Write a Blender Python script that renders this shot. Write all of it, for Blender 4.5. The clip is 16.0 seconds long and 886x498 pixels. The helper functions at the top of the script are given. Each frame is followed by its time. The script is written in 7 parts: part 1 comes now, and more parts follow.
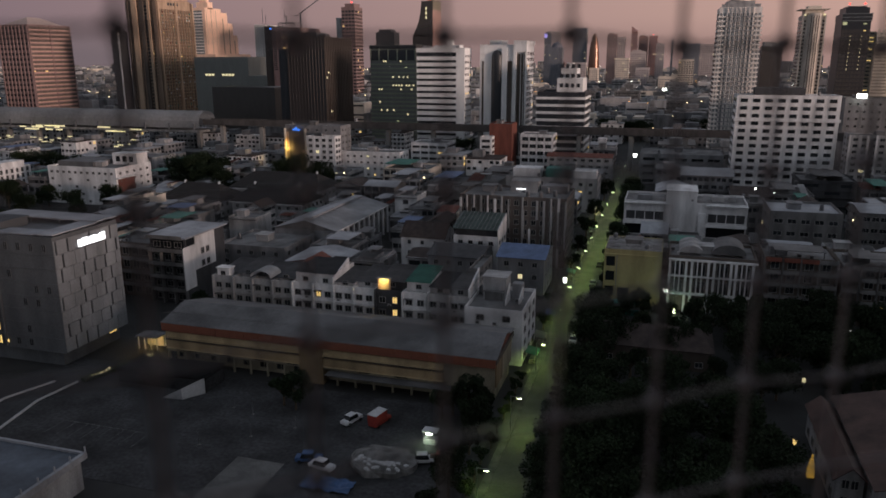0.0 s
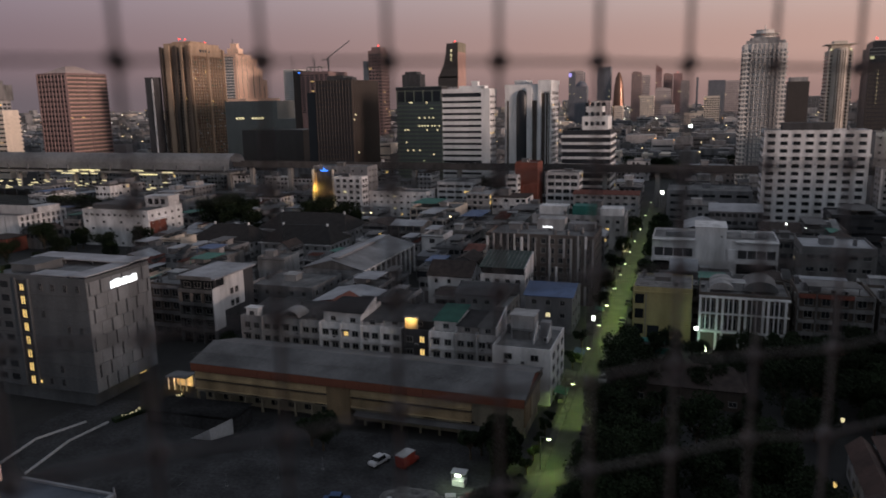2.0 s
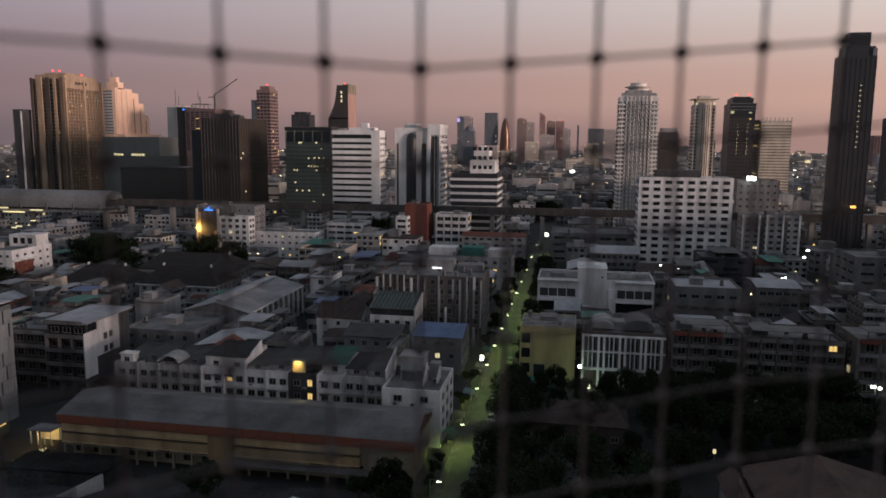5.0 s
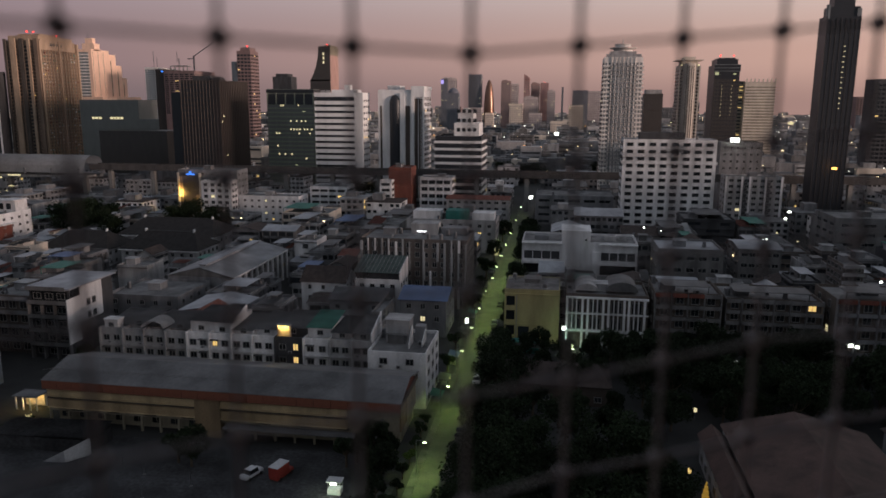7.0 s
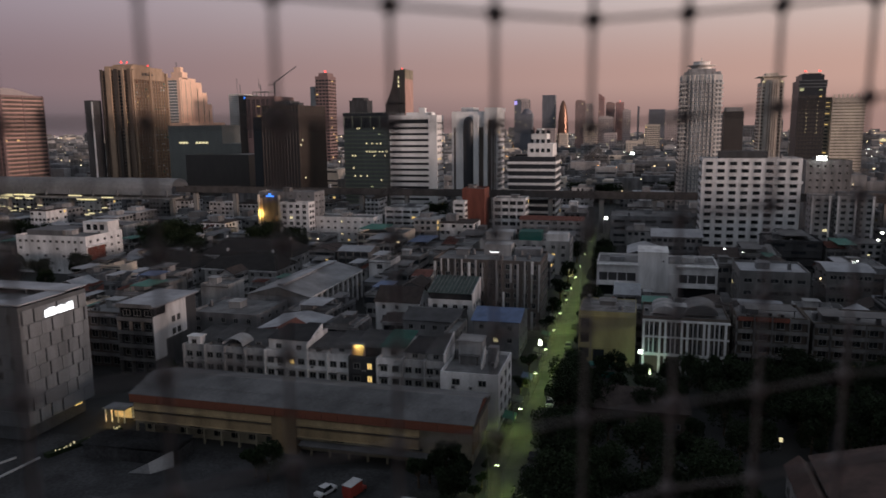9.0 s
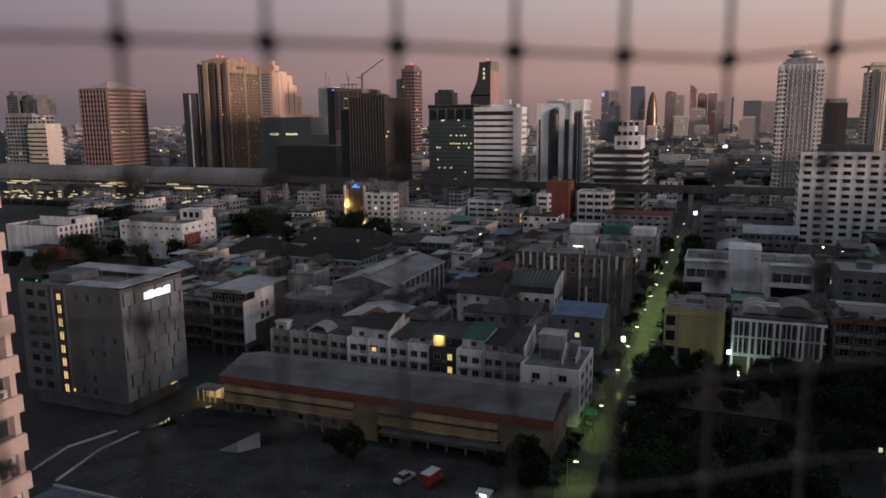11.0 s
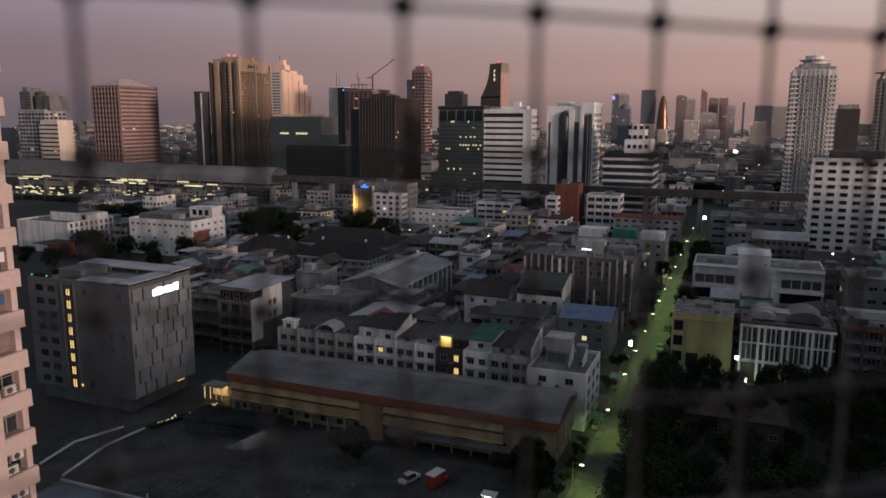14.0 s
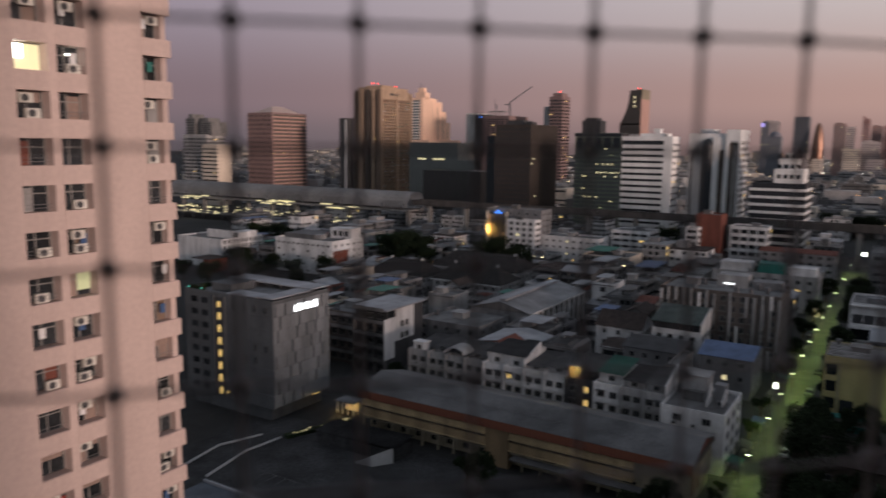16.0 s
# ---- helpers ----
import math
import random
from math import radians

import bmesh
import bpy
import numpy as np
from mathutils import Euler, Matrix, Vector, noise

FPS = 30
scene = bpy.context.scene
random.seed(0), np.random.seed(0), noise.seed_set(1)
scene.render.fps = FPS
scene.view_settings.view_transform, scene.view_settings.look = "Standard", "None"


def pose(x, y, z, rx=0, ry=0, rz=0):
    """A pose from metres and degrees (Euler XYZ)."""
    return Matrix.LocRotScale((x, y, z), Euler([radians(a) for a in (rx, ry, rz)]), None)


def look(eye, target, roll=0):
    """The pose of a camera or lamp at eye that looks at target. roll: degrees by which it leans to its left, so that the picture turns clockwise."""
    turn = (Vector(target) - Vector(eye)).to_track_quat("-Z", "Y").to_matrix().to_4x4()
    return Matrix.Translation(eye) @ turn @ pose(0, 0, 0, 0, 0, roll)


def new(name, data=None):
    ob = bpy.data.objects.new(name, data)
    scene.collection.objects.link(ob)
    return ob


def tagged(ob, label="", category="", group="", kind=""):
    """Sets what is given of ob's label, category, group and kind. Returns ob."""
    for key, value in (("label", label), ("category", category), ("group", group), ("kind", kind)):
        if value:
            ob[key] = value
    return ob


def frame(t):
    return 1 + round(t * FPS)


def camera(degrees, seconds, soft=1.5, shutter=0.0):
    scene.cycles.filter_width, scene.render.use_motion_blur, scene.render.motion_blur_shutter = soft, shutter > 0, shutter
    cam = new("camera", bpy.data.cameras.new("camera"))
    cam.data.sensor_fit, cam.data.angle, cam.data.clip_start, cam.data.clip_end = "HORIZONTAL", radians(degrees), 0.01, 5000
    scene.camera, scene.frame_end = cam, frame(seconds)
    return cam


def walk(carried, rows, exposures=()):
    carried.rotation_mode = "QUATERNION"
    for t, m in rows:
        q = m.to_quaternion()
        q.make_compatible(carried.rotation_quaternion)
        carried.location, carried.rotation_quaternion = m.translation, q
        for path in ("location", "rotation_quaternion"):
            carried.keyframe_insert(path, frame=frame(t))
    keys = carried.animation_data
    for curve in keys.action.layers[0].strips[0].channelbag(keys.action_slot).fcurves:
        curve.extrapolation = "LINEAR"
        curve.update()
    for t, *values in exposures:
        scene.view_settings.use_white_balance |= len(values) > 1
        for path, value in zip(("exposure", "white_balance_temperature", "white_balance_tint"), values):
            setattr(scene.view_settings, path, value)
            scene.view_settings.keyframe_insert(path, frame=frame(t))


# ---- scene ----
cam = camera(61.56, 16.0, soft=1.65, shutter=0.4)
cam.data.dof.use_dof, cam.data.dof.focus_distance, cam.data.dof.aperture_fstop = True, 400.0, 4.2
PATH = [
    (0.0, pose(-0.0083, 0.0973, 63.9417, 75.601, 0.134, 16.685)),
    (0.5, pose(0.0025, 0.0725, 63.9615, 76.491, 0.222, 16.579)),
    (1.0, pose(-0.0172, 0.0379, 63.9652, 77.112, 0.669, 16.738)),
    (1.5, pose(-0.0006, 0.0371, 63.9643, 77.466, 0.780, 16.727)),
    (2.0, pose(-0.0007, 0.0264, 63.9833, 78.597, 1.046, 18.589)),
    (2.5, pose(0.0276, 0.0202, 63.9898, 80.400, 0.530, 21.489)),
    (3.0, pose(0.0575, 0.0261, 63.9840, 80.954, -0.160, 24.628)),
    (3.5, pose(0.0469, 0.0145, 63.9881, 81.246, -0.484, 23.340)),
    (4.0, pose(0.1450, 0.0443, 63.9995, 81.714, -0.455, 15.690)),
    (4.5, pose(0.1616, 0.0637, 64.0044, 82.058, -0.344, 11.456)),
    (7.0, pose(0.1146, 0.1546, 64.0252, 78.885, -0.266, 9.047)),
    (7.5, pose(0.1064, 0.1428, 64.0204, 78.818, -0.065, 10.444)),
    (8.0, pose(0.0955, 0.1485, 64.0200, 78.759, 0.055, 12.696)),
    (8.5, pose(0.1018, 0.1349, 64.0389, 79.249, 0.569, 13.638)),
    (9.0, pose(0.0992, 0.0950, 64.0470, 80.499, 0.521, 14.609)),
    (9.5, pose(0.0886, 0.0695, 64.0375, 80.826, 0.381, 17.189)),
    (12.0, pose(0.0706, 0.1292, 64.0173, 79.528, 0.844, 21.617)),
    (12.5, pose(0.0470, 0.1324, 64.0136, 79.849, 0.964, 21.871)),
    (13.0, pose(0.0393, 0.1209, 64.0115, 80.138, 0.792, 21.817)),
    (13.5, pose(0.0365, 0.0979, 64.0143, 80.322, 0.314, 22.196)),
    (14.0, pose(0.0268, 0.1080, 64.0115, 80.048, -0.204, 21.770)),
    (14.5, pose(0.0324, 0.1101, 64.0139, 80.042, 0.068, 21.203)),
    (15.0, pose(0.0374, 0.0846, 64.0219, 80.843, 0.394, 21.703)),
    (15.5, pose(0.0227, 0.0222, 64.0227, 81.990, 0.071, 24.172)),
    (16.0, pose(0.0000, 0.0000, 64.0010, 81.967, -0.604, 32.086)),
]
walk(cam, PATH)

# ---- sky and light ----
world = bpy.data.worlds.new("dusk_sky")
scene.world = world
world.use_nodes = True
wn, wl = world.node_tree.nodes, world.node_tree.links
wn.clear()


def wnode(kind, **values):
    n = wn.new(kind)
    for key, value in values.items():
        n.inputs[key].default_value = value
    return n


def wramp(stops):
    n = wn.new("ShaderNodeValToRGB")
    n.color_ramp.interpolation = "EASE"
    while len(n.color_ramp.elements) < len(stops):
        n.color_ramp.elements.new(0.5)
    for e, (at, c) in zip(n.color_ramp.elements, stops):
        e.position, e.color = at, (*c, 1)
    return n


coord = wn.new("ShaderNodeTexCoord")
split = wn.new("ShaderNodeSeparateXYZ")
wl.new(coord.outputs["Generated"], split.inputs[0])
rise = wn.new("ShaderNodeMapRange")
rise.inputs["From Min"].default_value, rise.inputs["From Max"].default_value = 0.0, 0.8
wl.new(split.outputs["Z"], rise.inputs["Value"])
glow = wn.new("ShaderNodeMapRange")
glow.inputs["From Min"].default_value, glow.inputs["From Max"].default_value = -0.76, 0.50
wl.new(split.outputs["X"], glow.inputs["Value"])
cool = wramp([(0.0, (0.150, 0.122, 0.140)), (0.07, (0.224, 0.160, 0.180)), (0.24, (0.335, 0.282, 0.335)), (0.5, (0.235, 0.245, 0.295)), (1.0, (0.175, 0.203, 0.246))])
warm = wramp([(0.0, (0.430, 0.258, 0.222)), (0.07, (0.640, 0.398, 0.325)), (0.24, (0.745, 0.655, 0.608)), (0.5, (0.315, 0.325, 0.37)), (1.0, (0.18, 0.208, 0.25))])
wl.new(rise.outputs[0], cool.inputs[0])
wl.new(rise.outputs[0], warm.inputs[0])
blend = wn.new("ShaderNodeMix")
blend.data_type = "RGBA"
wl.new(glow.outputs[0], blend.inputs["Factor"])
wl.new(cool.outputs[0], blend.inputs["A"])
wl.new(warm.outputs[0], blend.inputs["B"])
back = wn.new("ShaderNodeBackground")
# the eastern sky, behind the balcony, has gone blue-grey
east = wn.new("ShaderNodeMapRange")
east.inputs["From Min"].default_value, east.inputs["From Max"].default_value = 0.2, -0.6
wl.new(split.outputs["Y"], east.inputs["Value"])
dusk = wn.new("ShaderNodeMix")
dusk.data_type = "RGBA"
dusk.inputs["B"].default_value = (0.222, 0.240, 0.272, 1)
wl.new(east.outputs[0], dusk.inputs["Factor"])
wl.new(blend.outputs["Result"], dusk.inputs["A"])
wl.new(dusk.outputs["Result"], back.inputs["Color"])
wl.new(back.outputs[0], wn.new("ShaderNodeOutputWorld").inputs[0])

# the afterglow in the west: low, wide and warm
after = new("afterglow", bpy.data.lights.new("afterglow", "SUN"))
after.data.energy, after.data.angle, after.data.color = 2.6, radians(9), (1.0, 0.74, 0.63)
after.matrix_world = look((300, -105, 18), (0, 0, 0))


# ---- materials ----
def material(name, colour, rough=0.8, metal=0.0, vary=0.13, scale=0.6, bump=0.15, stain=0.25, emit=None, power=0.0, per_object=0.0, spec=0.4):
    """A worn surface: fine grain, broad stains, streaks that run down, a little relief."""
    m = bpy.data.materials.new(name)
    m.use_nodes = True
    n, l = m.node_tree.nodes, m.node_tree.links
    b = n["Principled BSDF"]
    b.inputs["Roughness"].default_value, b.inputs["Metallic"].default_value = rough, metal
    b.inputs["Specular IOR Level"].default_value = spec
    if emit:
        b.inputs["Base Color"].default_value = (*colour, 1)
        b.inputs["Emission Color"].default_value, b.inputs["Emission Strength"].default_value = (*emit, 1), power
        return m
    tc = n.new("ShaderNodeTexCoord")
    mp = n.new("ShaderNodeMapping")
    mp.inputs["Scale"].default_value = (1, 1, 0.25)
    l.new(tc.outputs["Object"], mp.inputs[0])
    fine, broad = n.new("ShaderNodeTexNoise"), n.new("ShaderNodeTexNoise")
    fine.inputs["Scale"].default_value, fine.inputs["Detail"].default_value = scale * 5, 6
    broad.inputs["Scale"].default_value, broad.inputs["Detail"].default_value = scale * 0.5, 4
    l.new(tc.outputs["Object"], fine.inputs[0])
    l.new(mp.outputs[0], broad.inputs[0])
    r1, r2 = n.new("ShaderNodeMapRange"), n.new("ShaderNodeMapRange")
    r1.inputs["From Min"].default_value, r1.inputs["From Max"].default_value = 0.3, 0.7
    r1.inputs["To Min"].default_value, r1.inputs["To Max"].default_value = 1 - vary, 1 + vary
    r2.inputs["From Min"].default_value, r2.inputs["From Max"].default_value = 0.35, 0.7
    r2.inputs["To Min"].default_value, r2.inputs["To Max"].default_value = 1 + stain * 0.4, 1 - stain
    l.new(fine.outputs[0], r1.inputs[0])
    l.new(broad.outputs[0], r2.inputs[0])
    mul = n.new("ShaderNodeMath")
    mul.operation = "MULTIPLY"
    l.new(r1.outputs[0], mul.inputs[0])
    l.new(r2.outputs[0], mul.inputs[1])
    last = mul
    if per_object:
        info, r3, mul2 = n.new("ShaderNodeObjectInfo"), n.new("ShaderNodeMapRange"), n.new("ShaderNodeMath")
        r3.inputs["To Min"].default_value, r3.inputs["To Max"].default_value = 1 - per_object, 1 + per_object
        l.new(info.outputs["Random"], r3.inputs[0])
        mul2.operation = "MULTIPLY"
        l.new(mul.outputs[0], mul2.inputs[0])
        l.new(r3.outputs[0], mul2.inputs[1])
        last = mul2
    tint = n.new("ShaderNodeMix")
    tint.data_type, tint.blend_type = "RGBA", "MULTIPLY"
    tint.inputs["Factor"].default_value = 1
    tint.inputs["A"].default_value = (*colour, 1)
    l.new(last.outputs[0], tint.inputs["B"])
    l.new(tint.outputs["Result"], b.inputs["Base Color"])
    if bump:
        bp = n.new("ShaderNodeBump")
        bp.inputs["Strength"].default_value, bp.inputs["Distance"].default_value = bump, 0.05
        l.new(fine.outputs[0], bp.inputs["Height"])
        l.new(bp.outputs[0], b.inputs["Normal"])
    return m


WHITE = material("white_render", (0.72, 0.71, 0.72), stain=0.35)
DULL = material("grey_white_render", (0.35, 0.345, 0.35), stain=0.5)
GREY = material("grey_render", (0.20, 0.20, 0.21), stain=0.45)
# for dark walls, and for sheets that stand for shade in open bays
DARKWALL = material("dark_wall_and_shade", (0.06, 0.06, 0.065), stain=0.4)
CONCRETE = material("bare_concrete", (0.24, 0.235, 0.23), stain=0.5)
BROWN = material("brown_facade", (0.20, 0.14, 0.105), stain=0.25)
GOLD = material("ochre_facade", (0.42, 0.30, 0.215), stain=0.25)
MAROON = material("maroon_facade", (0.23, 0.155, 0.15), stain=0.2)
GREYGREEN = material("grey_green_spandrel", (0.25, 0.27, 0.215), stain=0.2)
TOWERCREAM = material("stained_cream_tower", (0.56, 0.49, 0.43), stain=0.25)
# shade of recesses is put into this brown; brown windows use it too
SHADEBROWN = material("shaded_recess_brown", (0.10, 0.082, 0.07), stain=0.3)
DARKBROWN = material("dark_brown_render", (0.085, 0.068, 0.058), stain=0.3)
BRICK = material("red_brown_render", (0.185, 0.062, 0.045), stain=0.3)
SALMON = material("salmon_band_and_lit_side", (0.46, 0.29, 0.25), stain=0.25)
TOWERWHITE = material("white_tower_render", (0.80, 0.74, 0.70), stain=0.2)
GLASSINK = material("ink_curtain_glass", (0.030, 0.032, 0.038), rough=0.4, vary=0.2, bump=0, stain=0.1)
GLASSBRONZE = material("bronze_curtain_glass", (0.045, 0.037, 0.034), rough=0.45, vary=0.2, bump=0, stain=0.15)
SLATEGREY = material("slate_grey_cladding", (0.20, 0.215, 0.225), stain=0.25)
TILEWHITE = material("white_tower_tile", (0.78, 0.77, 0.77), stain=0.15)
# the evening glow on the cream stepped tower is put into this colour
PEACH = material("glow_peach_render", (0.90, 0.61, 0.46), stain=0.12)
FLATBROWN = material("grimy_brown_render", (0.12, 0.102, 0.094), stain=0.45)
FLATGREY = material("grimy_grey_render", (0.16, 0.155, 0.155), stain=0.5)
PINK = material("cream_tower_render", (0.50, 0.39, 0.36), stain=0.12, vary=0.06, bump=0.05)
CREAM = material("cream_render", (0.70, 0.61, 0.52), stain=0.15)
BEIGE = material("beige_render", (0.27, 0.235, 0.175), stain=0.4)
YELLOW = material("mustard_render", (0.40, 0.345, 0.17), stain=0.3)
ORANGE = material("orange_fascia", (0.20, 0.07, 0.042), rough=0.7, stain=0.35)
ROOFGREY = material("grey_metal_roof", (0.13, 0.128, 0.132), rough=0.65, stain=0.5, scale=0.3)
ROOFLIGHT = material("pale_metal_roof", (0.36, 0.37, 0.40), rough=0.6, stain=0.35, scale=0.3)
ROOFGREEN = material("green_metal_roof", (0.045, 0.185, 0.145), rough=0.6, stain=0.3)
ROOFBLUE = material("blue_metal_roof", (0.11, 0.16, 0.29), rough=0.6, stain=0.3)
ROOFRED = material("red_tile_roof", (0.17, 0.06, 0.045), rough=0.85, stain=0.4, scale=1.2)
ROOFBROWN = material("brown_tile_roof", (0.055, 0.040, 0.036), rough=0.85, stain=0.4, scale=1.2)
FLATROOF = material("flat_roof_screed", (0.19, 0.187, 0.19), stain=0.5, scale=0.4)
GLASSDARK = material("dark_window_glass", (0.025, 0.028, 0.032), rough=0.15, vary=0.3, bump=0, stain=0, per_object=0.5, spec=0.3)
GLASSGREEN = material("green_curtain_glass", (0.16, 0.175, 0.15), rough=0.5, vary=0.15, bump=0, stain=0.1)
GLASSBLACK = material("black_curtain_glass", (0.062, 0.054, 0.051), rough=0.45, vary=0.2, bump=0, stain=0.1)
GLASSTEAL = material("slate_curtain_glass", (0.175, 0.182, 0.172), rough=0.5, vary=0.15, bump=0, stain=0.1)
FRAME = material("window_frame", (0.24, 0.235, 0.23), rough=0.6, stain=0.1, bump=0)
VIADUCT = material("sooty_viaduct_concrete", (0.075, 0.068, 0.066), stain=0.4)
METAL = material("grey_metal", (0.20, 0.20, 0.21), rough=0.5, metal=0.6, stain=0.3)
ASPHALT = material("street_asphalt", (0.06, 0.06, 0.057), rough=0.9, stain=0.35, scale=0.5)
LOT = material("car_park_asphalt", (0.045, 0.045, 0.048), rough=0.95, vary=0.4, stain=0.6, scale=0.3, bump=0.4)
GROUND = material("city_ground", (0.035, 0.035, 0.035), rough=0.95, stain=0.5, scale=0.05)
PAVING = material("pale_paving", (0.13, 0.127, 0.125), rough=0.9, stain=0.4)
LEAF = material("dark_foliage", (0.018, 0.028, 0.013), rough=0.8, vary=0.5, bump=0, stain=0.3, per_object=0.3, spec=0.15)
BARK = material("bark", (0.10, 0.075, 0.055), rough=0.95)
CORD = material("net_cord", (0.38, 0.37, 0.38), rough=0.9, vary=0.1, bump=0, stain=0)
TEAL = material("teal_netting", (0.03, 0.16, 0.14), rough=0.8)
BLUEPAINT = material("blue_tarpaulin", (0.05, 0.10, 0.22), rough=0.6)
REDPAINT = material("red_paint", (0.28, 0.04, 0.03), rough=0.5)
CARWHITE = material("white_car_paint", (0.6, 0.6, 0.62), rough=0.35, stain=0.05, bump=0)
TARP = material("grey_tarpaulin", (0.17, 0.165, 0.16), rough=0.85, stain=0.6, scale=1.5)
RUBBER = material("tyre_rubber", (0.02, 0.02, 0.02), rough=0.9, bump=0)
LITWARM = material("lit_window", (0.3, 0.25, 0.1), emit=(1.0, 0.66, 0.22), power=0.9)
LITPALE = material("lit_pale_window", (0.3, 0.3, 0.2), emit=(1.0, 0.85, 0.48), power=0.8)
LITDIM = material("lit_dim_window", (0.3, 0.3, 0.2), emit=(0.9, 0.95, 0.5), power=0.35)
LITWHITE = material("white_lamp", (0.8, 0.8, 0.8), emit=(0.95, 1.0, 0.9), power=6.0)
FARWARM = material("far_warm_lamp", (0.8, 0.7, 0.5), emit=(1.0, 0.74, 0.40), power=5.0)
FARWHITE = material("far_white_lamp", (0.8, 0.8, 0.8), emit=(1.0, 0.95, 0.82), power=5.0)
SIGNWHITE = material("lit_sign", (0.8, 0.8, 0.8), emit=(0.95, 0.97, 1.0), power=2.2)
LITGREEN = material("green_street_lamp", (0.8, 0.8, 0.8), emit=(0.85, 1.0, 0.55), power=9.0)
LITRED = material("red_warning_lamp", (0.5, 0.02, 0.02), emit=(1.0, 0.06, 0.05), power=3.0)
LITBLUE = material("blue_sign", (0.05, 0.1, 0.5), emit=(0.05, 0.25, 1.0), power=1.6)
LITGOLD = material("gold_self_glow", (0.5, 0.3, 0.05), emit=(1.0, 0.58, 0.10), power=0.22)
LITORANGE = material("orange_lamp", (0.5, 0.3, 0.05), emit=(1.0, 0.45, 0.1), power=3.0)


# ---- builders ----
def thing(name, x, y, z, label, category, group="", rz=0):
    ob = new(name)
    ob.empty_display_size = 0.5
    ob.matrix_world = pose(x, y, z, 0, 0, rz)
    return tagged(ob, label, category, group)


TAKEN = []
BOX = [(0, 3, 2, 1), (4, 5, 6, 7), (0, 1, 5, 4), (1, 2, 6, 5), (2, 3, 7, 6), (3, 0, 4, 7)]


def mesh_of(name, boxes, mats):
    """One mesh of boxes (x0, x1, y0, y1, z0, z1[, material slot])."""
    v, f, s = [], [], []
    for b in boxes:
        x0, x1, y0, y1, z0, z1 = b[:6]
        k = len(v)
        v += [(x0, y0, z0), (x1, y0, z0), (x1, y1, z0), (x0, y1, z0), (x0, y0, z1), (x1, y0, z1), (x1, y1, z1), (x0, y1, z1)]
        f += [tuple(k + i for i in q) for q in BOX]
        s += [b[6] if len(b) > 6 else 0] * 6
    me = bpy.data.meshes.new(name)
    me.from_pydata(v, [], f)
    for m in mats if isinstance(mats, (list, tuple)) else [mats]:
        me.materials.append(m)
    me.polygons.foreach_set("material_index", s)
    me.update()
    return me


def piece(name, me, parent, m=None, label="", kind=""):
    ob = new(name, me)
    ob.parent = parent
    if m is not None:
        ob.matrix_local = m
    return tagged(ob, label, "", "", kind)


def boxes(name, bs, mats, parent, label="", kind=""):
    return piece(name, mesh_of(name, bs, mats), parent, None, label, kind)


def part(name, bm, mat, parent, label="", m=None):
    me = bpy.data.meshes.new(name)
    bm.to_mesh(me)
    bm.free()
    me.materials.append(mat)
    return piece(name, me, parent, m, label)


def prism(name, outline, z0, z1, mat, parent, label=""):
    """A solid on an outline in plan."""
    bm = bmesh.new()
    low = [bm.verts.new((x, y, z0)) for x, y in outline]
    high = [bm.verts.new((x, y, z1)) for x, y in outline]
    n = len(outline)
    bm.faces.new(high)
    bm.faces.new(low[::-1])
    for i in range(n):
        bm.faces.new((low[i], low[(i + 1) % n], high[(i + 1) % n], high[i]))
    bmesh.ops.recalc_face_normals(bm, faces=bm.faces)
    return part(name, bm, mat, parent, label)


MESHES = {}


def plate(name, us, vs, holes, d0, d1, mat, upright=True):
    """A plate cut by lines us and vs, with holes, from depth d0 (seen) to d1: one welded mesh. upright: u along x, v along z."""
    v, f, ids = [], [], {}

    def at(i, j, d):
        if (i, j, d) not in ids:
            ids[i, j, d] = len(v)
            v.append((us[i], d, vs[j]) if upright else (us[i], vs[j], d))
        return ids[i, j, d]
    n, m = len(us) - 1, len(vs) - 1
    full = {(i, j) for i in range(n) for j in range(m)} - set(holes)
    for i, j in full:
        f.append((at(i, j, d0), at(i + 1, j, d0), at(i + 1, j + 1, d0), at(i, j + 1, d0)))
        f.append((at(i, j, d1), at(i, j + 1, d1), at(i + 1, j + 1, d1), at(i + 1, j, d1)))
        for di, dj, p, q in ((-1, 0, (i, j + 1), (i, j)), (1, 0, (i + 1, j), (i + 1, j + 1)), (0, -1, (i, j), (i + 1, j)), (0, 1, (i + 1, j + 1), (i, j + 1))):
            if (i + di, j + dj) not in full:
                f.append((at(*p, d0), at(*p, d1), at(*q, d1), at(*q, d0)))
    me = bpy.data.meshes.new(name)
    me.from_pydata(v, [], f)
    me.materials.append(mat)
    me.update()
    return me


def window_mesh(w, h, lit=None, frame_mat=None, glass=None, mullions=1):
    """The meshes of a window: a frame with a sill, proud of the wall, and the pane set back in it."""
    glass, frame_mat = glass or GLASSDARK, frame_mat or FRAME
    key = (round(w, 2), round(h, 2), lit and lit.name, frame_mat.name, glass.name, mullions)
    if key not in MESHES:
        t = min(0.09, w * 0.06)
        us = [-w / 2 - 0.03]
        for i in range(mullions + 2):
            x = -w / 2 + w * i / (mullions + 1)
            us += [x - t / 2, x + t / 2] if 0 < i < mullions + 1 else ([x + t] if i == 0 else [x - t])
        us.append(w / 2 + 0.03)
        vs = [-0.12, t * 0.5, h - t, h]
        holes = [(i, 1) for i in range(1, len(us) - 1, 2)]
        MESHES[key] = (plate("window", us, vs, holes, -0.14, 0.0, frame_mat), mesh_of("pane", [(-w / 2, w / 2, -0.05, 0.02, 0, h)], lit or glass))
    return MESHES[key]


